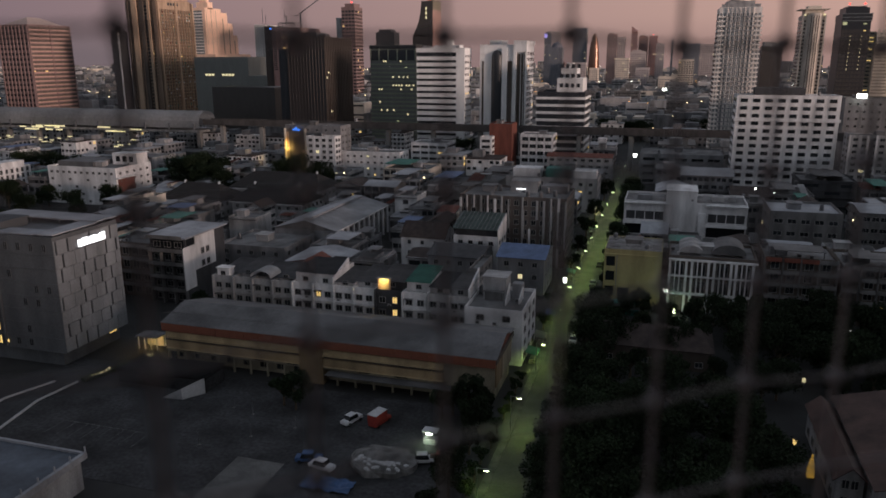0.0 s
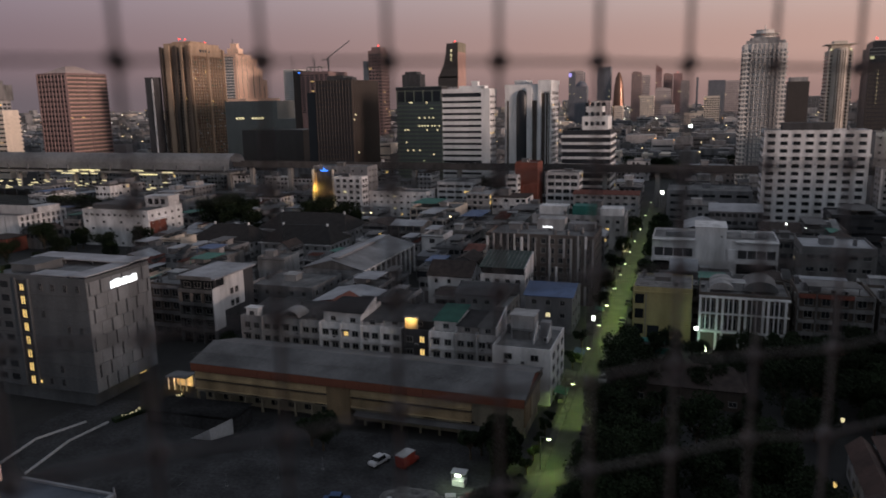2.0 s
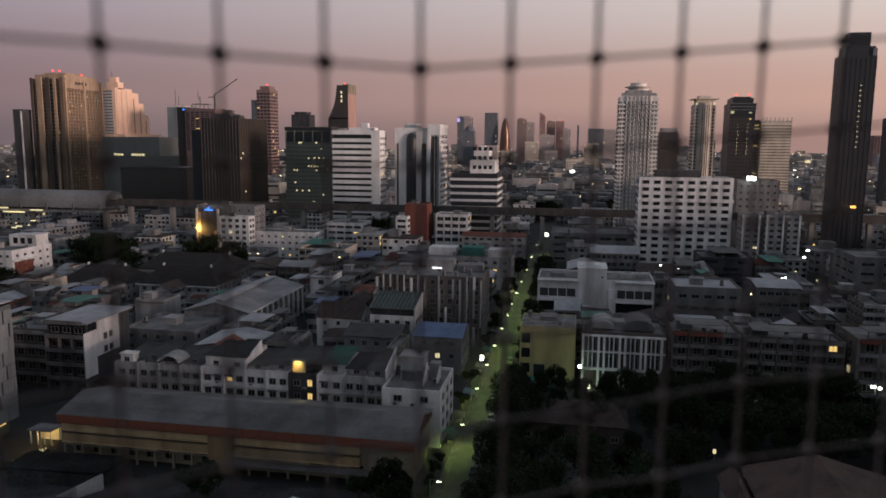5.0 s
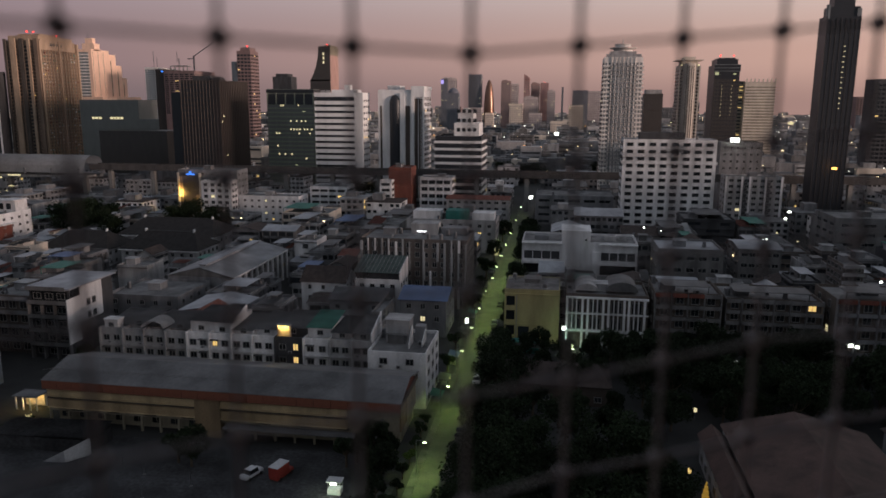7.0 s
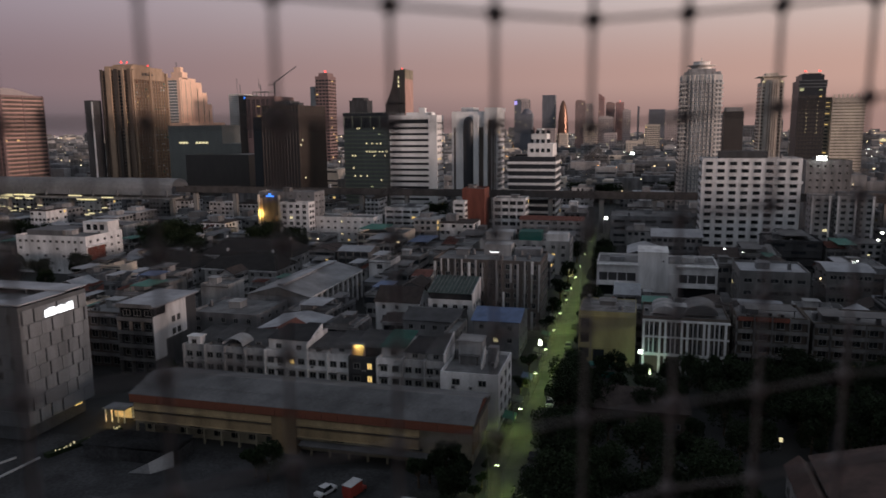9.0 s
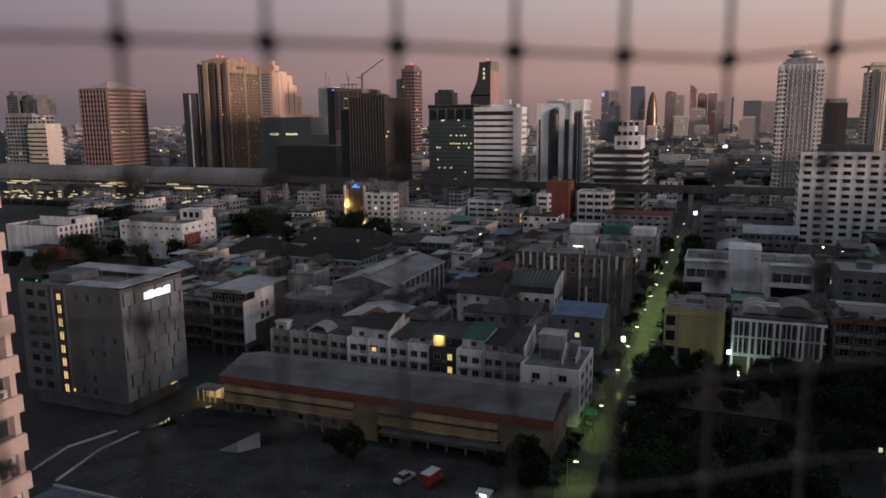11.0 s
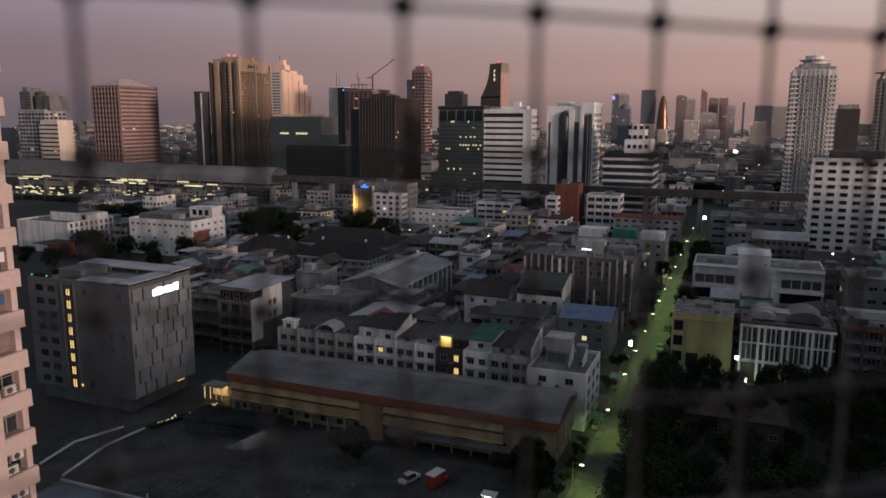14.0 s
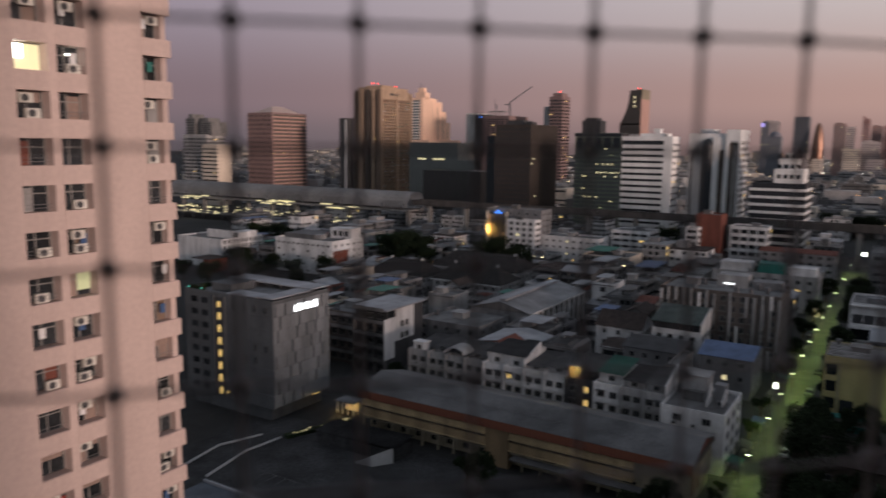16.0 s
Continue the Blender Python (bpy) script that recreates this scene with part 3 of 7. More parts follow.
def school():
    """The long school block: orange fascia under a grey roof, beige galleries, dark ground floor."""
    t = thing("school_building", -64, 134.5, 0, "long beige three-storey school block with orange fascia and grey roof", "school", "city buildings")
    x0, x1, y0, y1 = -36, 36, -8, 8
    boxes("wall", [(x0, x1, y0 + 0.3, y1, 3.0, 8.9), (x0 + 0.5, x1 - 0.5, y0 + 2.4, y1, 0, 3.0)], BEIGE, t)
    for a, b in ((x0, -4.4), (0.8, 26.0)):
        boxes("upper_band", [(a, b, y0 - 0.05, y0 + 0.3, 6.35, 7.5)], PALEBEIGE, t, "pale beige upper band")
        boxes("lower_band", [(a, b, y0 - 0.05, y0 + 0.3, 3.9, 5.5)], TAN, t)
        boxes("ledge", [(a, b, y0 - 0.5, y0 - 0.05, 6.2, 6.35), (a, b, y0 - 0.4, y0 - 0.05, 3.8, 3.92)], PALEBEIGE, t)
        boxes("band_gap", [(a, b, y0 + 0.24, y0 + 0.32, 5.5, 6.35)], DARKBROWN, t)
    boxes("stair_block", [(-4.4, 0.8, y0 - 0.3, y0 + 1.6, 0, 7.9)], SHADEBEIGE, t)
    for i in range(19):
        if not -5 < x0 + i * 3.96 < 1:
            piece("pillar", pillar, t, pose(x0 + 0.3 + i * 3.94, y0 + 0.3, 0))
            if i % 2:
                boxes("slot_window", [(x0 + 0.9 + i * 3.94, x0 + 3.4 + i * 3.94, y0 + 0.2, y0 + 0.34, 3.3, 3.75)], GLASSDARK, t)
    for i in range(18):
        window(t, window_mesh(2.2, 1.3, None, BEIGE), pose(x0 + 2.2 + i * 3.96, y0 + 2.4, 0.9))
    boxes("low_roof", [(2, 34, y0 - 2.2, y0 + 0.2, 2.9, 3.05)], ROOFGREY, t)
    fw = 72.8 / 22
    for i in range(22):
        piece("fascia_panel", fascia, t, pose(-36.4 + fw * (i + 0.5), y0 - 0.75, 7.95))
    for s in (-36.5, 36.2):
        boxes("verge_board", [(s, s + 0.3, y0 - 0.5, y1, 8.5, 9.4)], DARKBROWN, t)
    boxes("end_gallery", [(36.0, 36.3, y0 + 0.5, y0 + 6.0, 3.6, 8.3)], SHADEBEIGE, t)
    bm = bmesh.new()
    for s in (-1, 1):
        q = [bm.verts.new(v) for v in ((-36.6, s * 8.7, 9.55), (36.6, s * 8.7, 9.55), (36.6, 0, 11.7), (-36.6, 0, 11.7))]
        bm.faces.new(q)
    bmesh.ops.remove_doubles(bm, verts=bm.verts, dist=0.01)
    bmesh.ops.recalc_face_normals(bm, faces=bm.faces)
    bmesh.ops.solidify(bm, geom=bm.faces[:], thickness=-0.15)
    part("roof", bm, ROOFGREY, t)
    bm = bmesh.new()
    for x in (-36, 35.8):
        vs = [[bm.verts.new((x + e, a, b)) for a, b in ((-8, 8.9), (8, 8.9), (0, 11.5))] for e in (0, 0.2)]
        bm.faces.new(vs[0])
        bm.faces.new(vs[1][::-1])
        for i in range(3):
            bm.faces.new((vs[0][i], vs[0][(i + 1) % 3], vs[1][(i + 1) % 3], vs[1][i]))
    bmesh.ops.recalc_face_normals(bm, faces=bm.faces)
    part("gable", bm, BRICK, t)
    for i in range(40):
        piece("roof_rib", rib, t, pose(-36 + i * 1.846, -4.35, 10.72, -13.9, 0, 0))


PALEBEIGE = material("pale_beige_render", (0.44, 0.335, 0.20), stain=0.35)
TAN = material("tan_render", (0.33, 0.24, 0.14), stain=0.4)
# darker copy of the beige, with the shade put into the colour
SHADEBEIGE = material("shaded_beige_render", (0.22, 0.155, 0.09), stain=0.4)
pillar = mesh_of("pillar", [(-0.2, 0.2, -0.2, 0.2, 0, 3.0)], BEIGE)
fascia = mesh_of("fascia_panel", [(-1.62, 1.62, -0.08, 0.08, 0, 1.65)], ORANGE)
rib = mesh_of("roof_rib", [(-0.04, 0.04, -4.4, 4.4, 0, 0.06)], ROOFGREY)
school()

# ---- the white shop-house row behind the school ----
SHOP = random.Random(11)


def shop_house(x, w, h, top, mat, roof_mat, lit=(), dark=False, y=151.0, d=13.0, storeys=4):
    label = ("narrow black-fronted shop-house with warmly lit windows" if dark else "white rendered four-storey shop-house with a set-back roof room")
    t = thing("shop_house", x + w / 2, y + d / 2, 0, label, "shop-house", "shop-house row")
    box = (-w / 2 + 0.02, w / 2 - 0.02, -d / 2, d / 2)
    walls(t, box, h, mat, 0.9)
    dz = h / storeys
    cols = 2 if w > 3.8 else 1
    windows(t, "F", box, cols, storeys, 0.9, dz, 1.55, 1.35, 0.0, rng=SHOP, margin=0.25, skip=[(c, r) for c, r in lit])
    for c, r in lit:
        step = (w - 0.5) / cols
        window(t, window_mesh(1.2, 1.5, LITWARM), pose(-w / 2 + 0.25 + step * (c + 0.5), -d / 2, 0.9 + r * dz), "warmly lit window")
    for r in range(1, storeys):
        boxes("balcony_ledge", [(box[0], box[1], -d / 2 - 0.55, -d / 2, r * dz - 0.14, r * dz), (box[0] + 0.1, box[1] - 0.1, -d / 2 - 0.55, -d / 2 - 0.47, r * dz, r * dz + 0.35)], mat, t)
    boxes("party_fin", [(box[0], box[0] + 0.3, -d / 2 - 0.65, -d / 2, 0, h + 0.9)], mat, t)
    if "wall_cond" not in MESHES:
        MESHES["wall_cond"] = mesh_of("condenser", [(-0.42, 0.42, -0.34, -0.04, 0, 0.58), (-0.2, 0.2, -0.37, -0.34, 0.08, 0.5, 1), (-0.42, -0.36, -0.34, 0, -0.1, 0), (0.36, 0.42, -0.34, 0, -0.1, 0)], [DULL, DARKWALL])
        MESHES["pipe"] = mesh_of("drain_pipe", [(-0.06, 0.06, -0.12, 0, 0, 12.2)], FRAME)
        MESHES["awning"] = mesh_of("awning", [(-1.0, 1.0, -0.75, 0, 0, 0.06), (-1.0, 1.0, -0.78, -0.72, -0.14, 0.06)], ROOFGREY)
    for r in range(1, storeys):
        if SHOP.random() < 0.6:
            piece("condenser", MESHES["wall_cond"], t, pose(SHOP.uniform(-w / 2 + 0.7, w / 2 - 0.7), -d / 2 - 0.08, r * dz + 0.12))
        if SHOP.random() < 0.4:
            piece("awning", MESHES["awning"], t, pose(-w / 2 + 0.25 + (w - 0.5) / cols * (SHOP.randrange(cols) + 0.5), -d / 2, 0.9 + r * dz + 1.45))
    piece("drain_pipe", MESHES["pipe"], t, pose(box[1] - 0.2, -d / 2, 0))
    # roof room, set back
    rh = top
    rx0, rx1, ry0 = box[0] + 0.1, box[1] - 0.1, -d / 2 + SHOP.uniform(1.2, 3.0)
    boxes("roof_room", [(rx0, rx1, ry0, d / 2 - 0.5, h, h + rh)], mat if not dark else DARKWALL, t)
    window(t, window_mesh(1.3, 1.0), pose(0, ry0, h + 0.9))
    bm = bmesh.new()
    lean = SHOP.uniform(0.5, 1.4)
    vs = [bm.verts.new(v) for v in ((rx0 - 0.2, ry0 - 0.9, h + rh), (rx1 + 0.2, ry0 - 0.9, h + rh), (rx1 + 0.2, d / 2, h + rh + lean), (rx0 - 0.2, d / 2, h + rh + lean))]
    bm.faces.new(vs)
    bmesh.ops.solidify(bm, geom=bm.faces[:], thickness=-0.1)
    part("roof", bm, roof_mat, t)
    return t, box


xs = -104.0
ROOFDARK = material("dark_metal_roof", (0.055, 0.055, 0.06), rough=0.7, stain=0.4)
WHITESHEET = material("white_sheet", (0.55, 0.55, 0.56), rough=0.5, stain=0.2)
for w, top, mat, roof_mat, lit, dark, form in (
        (5.6, 0.9, DULL, ROOFGREY, (), 0, "dormer"), (5.2, 1.4, DULL, ROOFGREY, (), 0, ""), (5.4, 1.2, DULL, ROOFGREY, (), 0, "arch"), (5.2, 1.2, DULL, ROOFGREY, (), 0, ""),
        (5.4, 3.2, WHITE, ROOFDARK, (), 0, ""), (5.2, 3.2, WHITE, ROOFDARK, ((0, 3),), 0, "wedge"), (5.0, 1.6, WHITE, ROOFGREY, (), 0, ""),
        (5.4, 1.8, WHITE, ROOFGREY, (), 0, ""), (6.6, 2.4, DARKWALL, ROOFGREY, ((1, 2), (1, 3)), 1, ""), (6.0, 2.6, WHITE, ROOFGREEN, (), 0, ""), (5.0, 2.2, DULL, ROOFDARK, (), 0, ""), (4.6, 2.4, DULL, ROOFGREY, (), 0, "wedge")):
    shop, shop_box = shop_house(xs, w, 12.0, top, mat, roof_mat, lit, bool(dark))
    if form == "arch":
        bm = bmesh.new()
        rings = [[bm.verts.new((-w / 2 * math.cos(math.pi * i / 10), y_, 13.4 + 1.7 * math.sin(math.pi * i / 10))) for i in range(11)] for y_ in (-7.4, -2.0)]
        for i in range(10):
            bm.faces.new((rings[0][i], rings[0][i + 1], rings[1][i + 1], rings[1][i]))
        bmesh.ops.solidify(bm, geom=bm.faces[:], thickness=0.08)
        part("arched_canopy", bm, WHITESHEET, shop, "white arched canopy")
        boxes("canopy_post", [(-w / 2 + 0.1, -w / 2 + 0.2, -7.3, -7.2, 12.0, 13.4)], METAL, shop)
        boxes("canopy_post", [(w / 2 - 0.2, w / 2 - 0.1, -7.3, -7.2, 12.0, 13.4)], METAL, shop)
    if form == "wedge":
        bm = bmesh.new()
        for x_ in (w / 2 - 0.25, w / 2 + 0.02):
            bm.faces.new([bm.verts.new(v) for v in ((x_, -6.4, 12.4), (x_, 3, 12.4), (x_, 3, 17.2), (x_, -6.4, 14.6))])
        lo = bm.verts[:]
        for i in range(4):
            bm.faces.new((lo[i], lo[(i + 1) % 4], lo[4 + (i + 1) % 4], lo[4 + i]))
        bmesh.ops.recalc_face_normals(bm, faces=bm.faces)
        part("wedge_wall", bm, WHITE, shop, "white sloping party wall")
    if form == "dormer":
        boxes("dormer", [(-1.6, 1.6, -6.3, -4.0, 12.0, 14.6), (-1.9, 1.9, -6.5, -3.8, 14.6, 14.8)], WHITE, shop)
        window(shop, window_mesh(1.2, 1.0), pose(0, -6.3, 13.0))
    xs += w
end, end_box = block("corner_building", "white rendered corner building with water tanks on its roof", -39.2, -26.6, 146.5, 163, 11.6, WHITE, 4, 2, 3, win=(1.7, 1.3), seed=3, clutter=6, category="shop-house")
boxes("stair_head", [(-4.2, 1.0, 0, 5, 11.6, 16.8), (-4.5, 1.3, -0.3, 5.3, 16.8, 17.0)], DULL, end)
boxes("water_tank_stand", [(2.2, 4.4, 1, 3.4, 11.6, 15.4)], GREY, end)
for x_, y_, z_ in ((2.0, -3.5, 16.2), (4.6, -2.0, 15.0)):
    bm = bmesh.new()
    vs = [[bm.verts.new((x_ + e_, y_ + a_, c_)) for a_, c_ in ((-2.2, 12.4), (2.6, 12.4), (2.6, z_), (1.6, z_), (-2.2, 13.4))] for e_ in (0, 0.18)]
    bm.faces.new(vs[0])
    bm.faces.new(vs[1][::-1])
    for i in range(5):
        bm.faces.new((vs[0][i], vs[0][(i + 1) % 5], vs[1][(i + 1) % 5], vs[1][i]))
    bmesh.ops.recalc_face_normals(bm, faces=bm.faces)
    part("stair_wall", bm, WHITESHEET, end, "white slanting stair wall")
for x_, z_ in ((-3.4, 8.9), (3.2, 6.0), (0.4, 8.9)):
    piece("condenser", MESHES["wall_cond"], end, pose(x_, -8.3, z_))
terrace = thing("roof_terrace", -59.6, 151.0, 12.0, "lit roof terrace room with glowing yellow walls", "terrace", "shop-house row")
boxes("room", [(-1.3, 1.3, 1.0, 1.15, 0.05, 3.5), (-1.45, -1.3, 0.3, 1.15, 0.05, 3.5), (1.3, 1.45, 0.3, 1.15, 0.05, 3.5)], GOLD, terrace)
boxes("canopy", [(-1.7, 1.7, -0.2, 1.2, 3.5, 3.62)], GREY, terrace)
boxes("lamp", [(-0.4, 0.4, 0.55, 0.7, 3.2, 3.4)], LITPALE, terrace)
li = new("terrace_light", bpy.data.lights.new("terrace_light", "POINT"))
li.data.energy, li.data.color, li.data.shadow_soft_size = 300, (1.0, 0.80, 0.30), 0.15
li.location = (-59.6, 151.45, 14.9)

# the shop building with a blank white side
# its front wall is darkened for the shade inside the loggias
t, b = block("shop_building", "grey five-storey shop building with blank white side and overhanging roof", -131, -120, 163, 181, 18, DARKWALL, 5, 3, 0, win=(2.2, 1.5), seed=5, clutter=0, parapet=0, lit=0.0)
boxes("roof", [(b[0] - 1, b[1] + 1, b[2] - 1.2, b[3] + 0.5, 18.0, 18.35)], ROOFLIGHT, t)
for r in range(1, 6):
    boxes("balcony", [(b[0], b[1] - 0.2, b[2] - 1.4, b[2], r * 3.6 - 0.25, r * 3.6 - 0.05), (b[0], b[1] - 0.2, b[2] - 1.4, b[2] - 1.28, r * 3.6 - 0.05, r * 3.6 + 0.8)], FLATGREY, t)
boxes("white_side", [(b[1], b[1] + 0.2, b[2] - 1.4, b[2] + 13, 8.5, 15.6), (b[1], b[1] + 0.2, b[2] - 1.4, b[2] + 3.4, 4.0, 8.5), (b[1], b[1] + 0.2, b[2] + 4, b[2] + 13, 15.6, 17.6)], WHITE, t)
boxes("terrace_opening", [(b[0] + 0.6, b[1] - 0.6, b[2] - 0.06, b[2], 15.0, 17.7), (b[1], b[1] + 0.06, b[2] + 0.4, b[2] + 3.8, 15.8, 17.6)], GLASSDARK, t)
for c_ in range(4):
    boxes("balcony_fin", [(b[0] + c_ * 3.55, b[0] + c_ * 3.55 + 0.25, b[2] - 1.3, b[2], 0, 14.6)], FLATGREY, t)
bf, bfb = block("balcony_house", "dark brown shop-houses with stacked balconies", -146, -132.4, 165, 180, 14.5, FLATBROWN, 4, 4, 0, win=(2.0, 1.9), seed=71, clutter=3, lit=0.0)
for r in range(1, 5):
    boxes("balcony", [(bfb[0], bfb[1], bfb[2] - 1.2, bfb[2], r * 3.6 - 0.3, r * 3.6 - 0.12), (bfb[0], bfb[1], bfb[2] - 1.2, bfb[2] - 1.08, r * 3.6 - 0.12, r * 3.6 + 0.7)], GREY, bf)
for z in (9.0, 12.4):
    for y in (7, 9.3):
        window(t, window_mesh(1.4, 1.6), pose(b[1] + 0.2, b[2] + y, z, 0, 0, 90))

# ---- houses and sheds in the middle ground ----
ROOFTILE = material("black_clay_tile_roof", (0.026, 0.022, 0.021), rough=0.85, stain=0.4, scale=1.2)
ROOFSHED = material("weathered_zinc_roof", (0.24, 0.245, 0.26), rough=0.6, stain=0.4, scale=0.3)
ROOFSAGE = material("grey_green_metal_roof", (0.105, 0.15, 0.135), rough=0.6, stain=0.4)
sage_rib = mesh_of("roof_rib", [(-0.05, 0.05, -6.4, 6.4, 0, 0.07)], ROOFLIGHT)
ls, lsb = block("long_shed", "long grey gabled hall with pale pilasters", -121, -99.5, 212, 258, 10.5, FLATGREY, 3, 4, 10, win=(1.6, 1.6), roof="gable", roof_mat=ROOFSHED, rise_=2.8, along="y", seed=6)
for i in range(11):
    boxes("pilaster", [(lsb[1], lsb[1] + 0.5, lsb[2] + i * 4.54, lsb[2] + i * 4.54 + 0.6, 0, 10.3)], WHITE, ls)
boxes("ridge_vent", [(-1.0, 1.0, lsb[2] + 2, lsb[3] - 2, 13.0, 13.8), (-1.4, 1.4, lsb[2] + 1.6, lsb[3] - 1.6, 13.8, 13.95)], ROOFLIGHT, ls)
boxes("eave_board", [(lsb[1] + 0.3, lsb[1] + 0.62, lsb[2], lsb[3], 10.0, 10.4)], WHITE, ls)
boxes("front_wall", [(lsb[0], lsb[1], lsb[2] - 0.3, lsb[2], 0, 10.3)], GREY, ls)
block("gabled_house", "house with white gable wall and brown tile roof", -78, -64, 214, 226, 10, WHITE, 3, 3, 3, win=(1.0, 1.2), roof="gable", roof_mat=ROOFBROWN, rise_=3.6, along="x", seed=7)
gh, ghb = block("green_roof_house", "white house with open dark top storey under grey-green roof", -60, -46.3, 211, 223, 11.4, WHITE, 4, 4, 3, win=(1.4, 1.2), seed=8, clutter=0)
# solid dark box in place of the shaded open storey
boxes("roof_storey", [(ghb[0] + 0.3, ghb[1] - 0.3, ghb[2] + 0.8, ghb[3] - 0.3, 11.46, 14.3)], DARKWALL, gh, "open roof storey as a solid box, dark as its shade")
bm = bmesh.new()
bm.faces.new([bm.verts.new(v) for v in ((ghb[0] - 0.4, ghb[2] - 0.8, 14.3), (ghb[1] + 0.2, ghb[2] - 0.8, 14.3), (ghb[1] + 0.2, ghb[3], 17.2), (ghb[0] - 0.4, ghb[3], 17.2))])
bmesh.ops.solidify(bm, geom=bm.faces[:], thickness=-0.12)
part("roof", bm, ROOFSAGE, gh)
for i in range(12):
    piece("roof_rib", sage_rib, gh, pose(ghb[0] + i * 1.22, 0, 15.84, 12.7, 0, 0))
bm = bmesh.new()
vs = [[bm.verts.new((ghb[1] + e_, a_, c_)) for a_, c_ in ((ghb[2], 11.4), (ghb[3], 11.4), (ghb[3], 17.2), (ghb[2] - 0.6, 14.4))] for e_ in (-0.1, 0.15)]
bm.faces.new(vs[0])
bm.faces.new(vs[1][::-1])
for i in range(4):
    bm.faces.new((vs[0][i], vs[0][(i + 1) % 4], vs[1][(i + 1) % 4], vs[1][i]))
bmesh.ops.recalc_face_normals(bm, faces=bm.faces)
part("side_wall", bm, WHITE, gh)
block("blue_roof_house", "grey house under a faded blue metal roof", -43, -30, 196, 212, 10.5, GREY, 3, 3, 3, roof="gable", roof_mat=ROOFBLUE, rise_=2.0, seed=9)
block("red_roof_house", "small house with a faded red tile roof", -91, -84, 167.5, 177, 11.5, WHITE, 4, 2, 2, seed=74, roof="gable", roof_mat=ROOFRED, rise_=1.8, along="y")
block("dark_roof_house", "grey house with a dark metal roof and roof terrace", -62, -47, 192, 207, 10.6, GREY, 3, 4, 3, seed=72, roof="gable", roof_mat=ROOFDARK, rise_=1.6)
block("tall_grey_house", "narrow grey house with roof clutter", -46, -44.2 + 1.0, 176, 190, 11.5, FLATGREY, 4, 1, 3, seed=73, clutter=0)
block("low_hall", "low grey flat-roofed hall", -128, -106, 190, 210, 9, GREY, 3, 5, 4, seed=10)
block("red_wall_house", "grey-roofed house with red brick walls", -99, -84, 178, 194, 9.5, BRICK, 3, 4, 3, roof="gable", roof_mat=ROOFLIGHT, rise_=1.2, along="y", seed=12)
for x0_, x1_, y0_, y1_, h_, sd_ in ((-186, -143, 288, 312, 8.5, 13), (-170, -138, 264, 283, 7.5, 75), (-203, -175, 262, 282, 7.0, 76)):
    tr, trb = block("tile_roof_house", "dark hipped tile roof house with white ridge ends", x0_, x1_, y0_, y1_, h_, DULL, 2, 8, 5, roof="gable", roof_mat=ROOFTILE, rise_=5.5, hip=6, seed=sd_, lit=0.0)
    boxes("ridge", [(trb[0] + 5.6, trb[1] - 5.6, -0.2, 0.2, h_ + 5.45, h_ + 5.8)], DARKWALL, tr)
    for e_ in (trb[0] + 5.4, trb[1] - 6.0):
        boxes("ridge_end", [(e_, e_ + 0.6, -0.5, 0.5, h_ + 5.2, h_ + 6.5)], WHITE, tr, "white ridge end")
    boxes("veranda_edge", [(trb[0] - 0.8, trb[1] + 0.8, trb[2] - 0.95, trb[2] - 0.75, h_ - 0.7, h_ - 0.35)], WHITE, tr, "white eave board")

# flats with white and brown upright fins
fl, fb = block("fin_flats", "seven-storey flats with white upright fins over brown walls", -62.3, -28.1, 226, 246, 21.2, FLATBROWN, 7, 12, 6, win=(1.5, 1.7), seed=14, clutter=7, group="city buildings")
FR = random.Random(5)
for i in range(16):
    x = fb[0] + 0.4 + i * 2.23
    z = 0.0
    while z < 20:
        dz = FR.choice((3.0, 6.0, 9.0))
        if FR.random() < 0.86:
            boxes("fin", [(x - 0.25, x + FR.uniform(0.1, 0.5), fb[2] - 0.5, fb[2], z, min(z + dz, 21.9))], FR.choice((WHITE, DULL, DULL)), fl)
        z += dz

boxes("roof_room", [(-3.0, 6.0, 2.0, 9.0, 21.2, 25.0)], DULL, fl)
boxes("roof_room", [(7.0, 15.5, 3.0, 9.0, 21.2, 23.6)], GREY, fl)
boxes("lit_sign", [(-1.0, 2.0, 1.8, 1.95, 22.2, 22.6)], SIGNWHITE, fl, "small white lit sign")
te, tb = block("netted_house", "white house with teal netting over its roof frame", -66, -27, 316, 334, 13.6, DULL, 4, 9, 3, win=(1.6, 1.4), seed=61, clutter=3)
boxes("netted_frame", [(-2.5, 7.0, -7.5, 1.0, 13.7, 18.0)], TEAL, te, "teal netting on a frame")
boxes("roof_room", [(-17, -5, -7, 2, 13.7, 17.6)], WHITE, te)
boxes("roof_room", [(9, 18.5, -6, 3, 13.7, 17.0)], WHITE, te)
block("white_frame_building", "white open-framed building with wide dark bays", -77, -59, 404, 418, 23, WHITE, 6, 4, 3, win=(3.4, 2.0), seed=62)
block("dark_hall", "large dark hall with deep roof overhang", 109, 150, 314, 338, 19, FLATGREY, 5, 5, 3, win=(5, 1.4), seed=63)
sl, sb = block("slim_flats", "slim flats with stacked pale balconies", 86, 92, 238, 252, 15.5, FLATBROWN, 6, 2, 4, win=(2.2, 1.5), seed=64)
for r in range(1, 7):
    boxes("balcony", [(sb[0], sb[1], sb[2] - 1.2, sb[2], r * 2.58 - 0.2, r * 2.58 + 0.75)], DULL, sl)
block("pale_roof_hall", "grey hall under a pale blue flat roof", 33, 54, 252, 272, 16, FLATGREY, 4, 5, 3, win=(2.6, 1.4), seed=65, roof_mat=ROOFLIGHT)
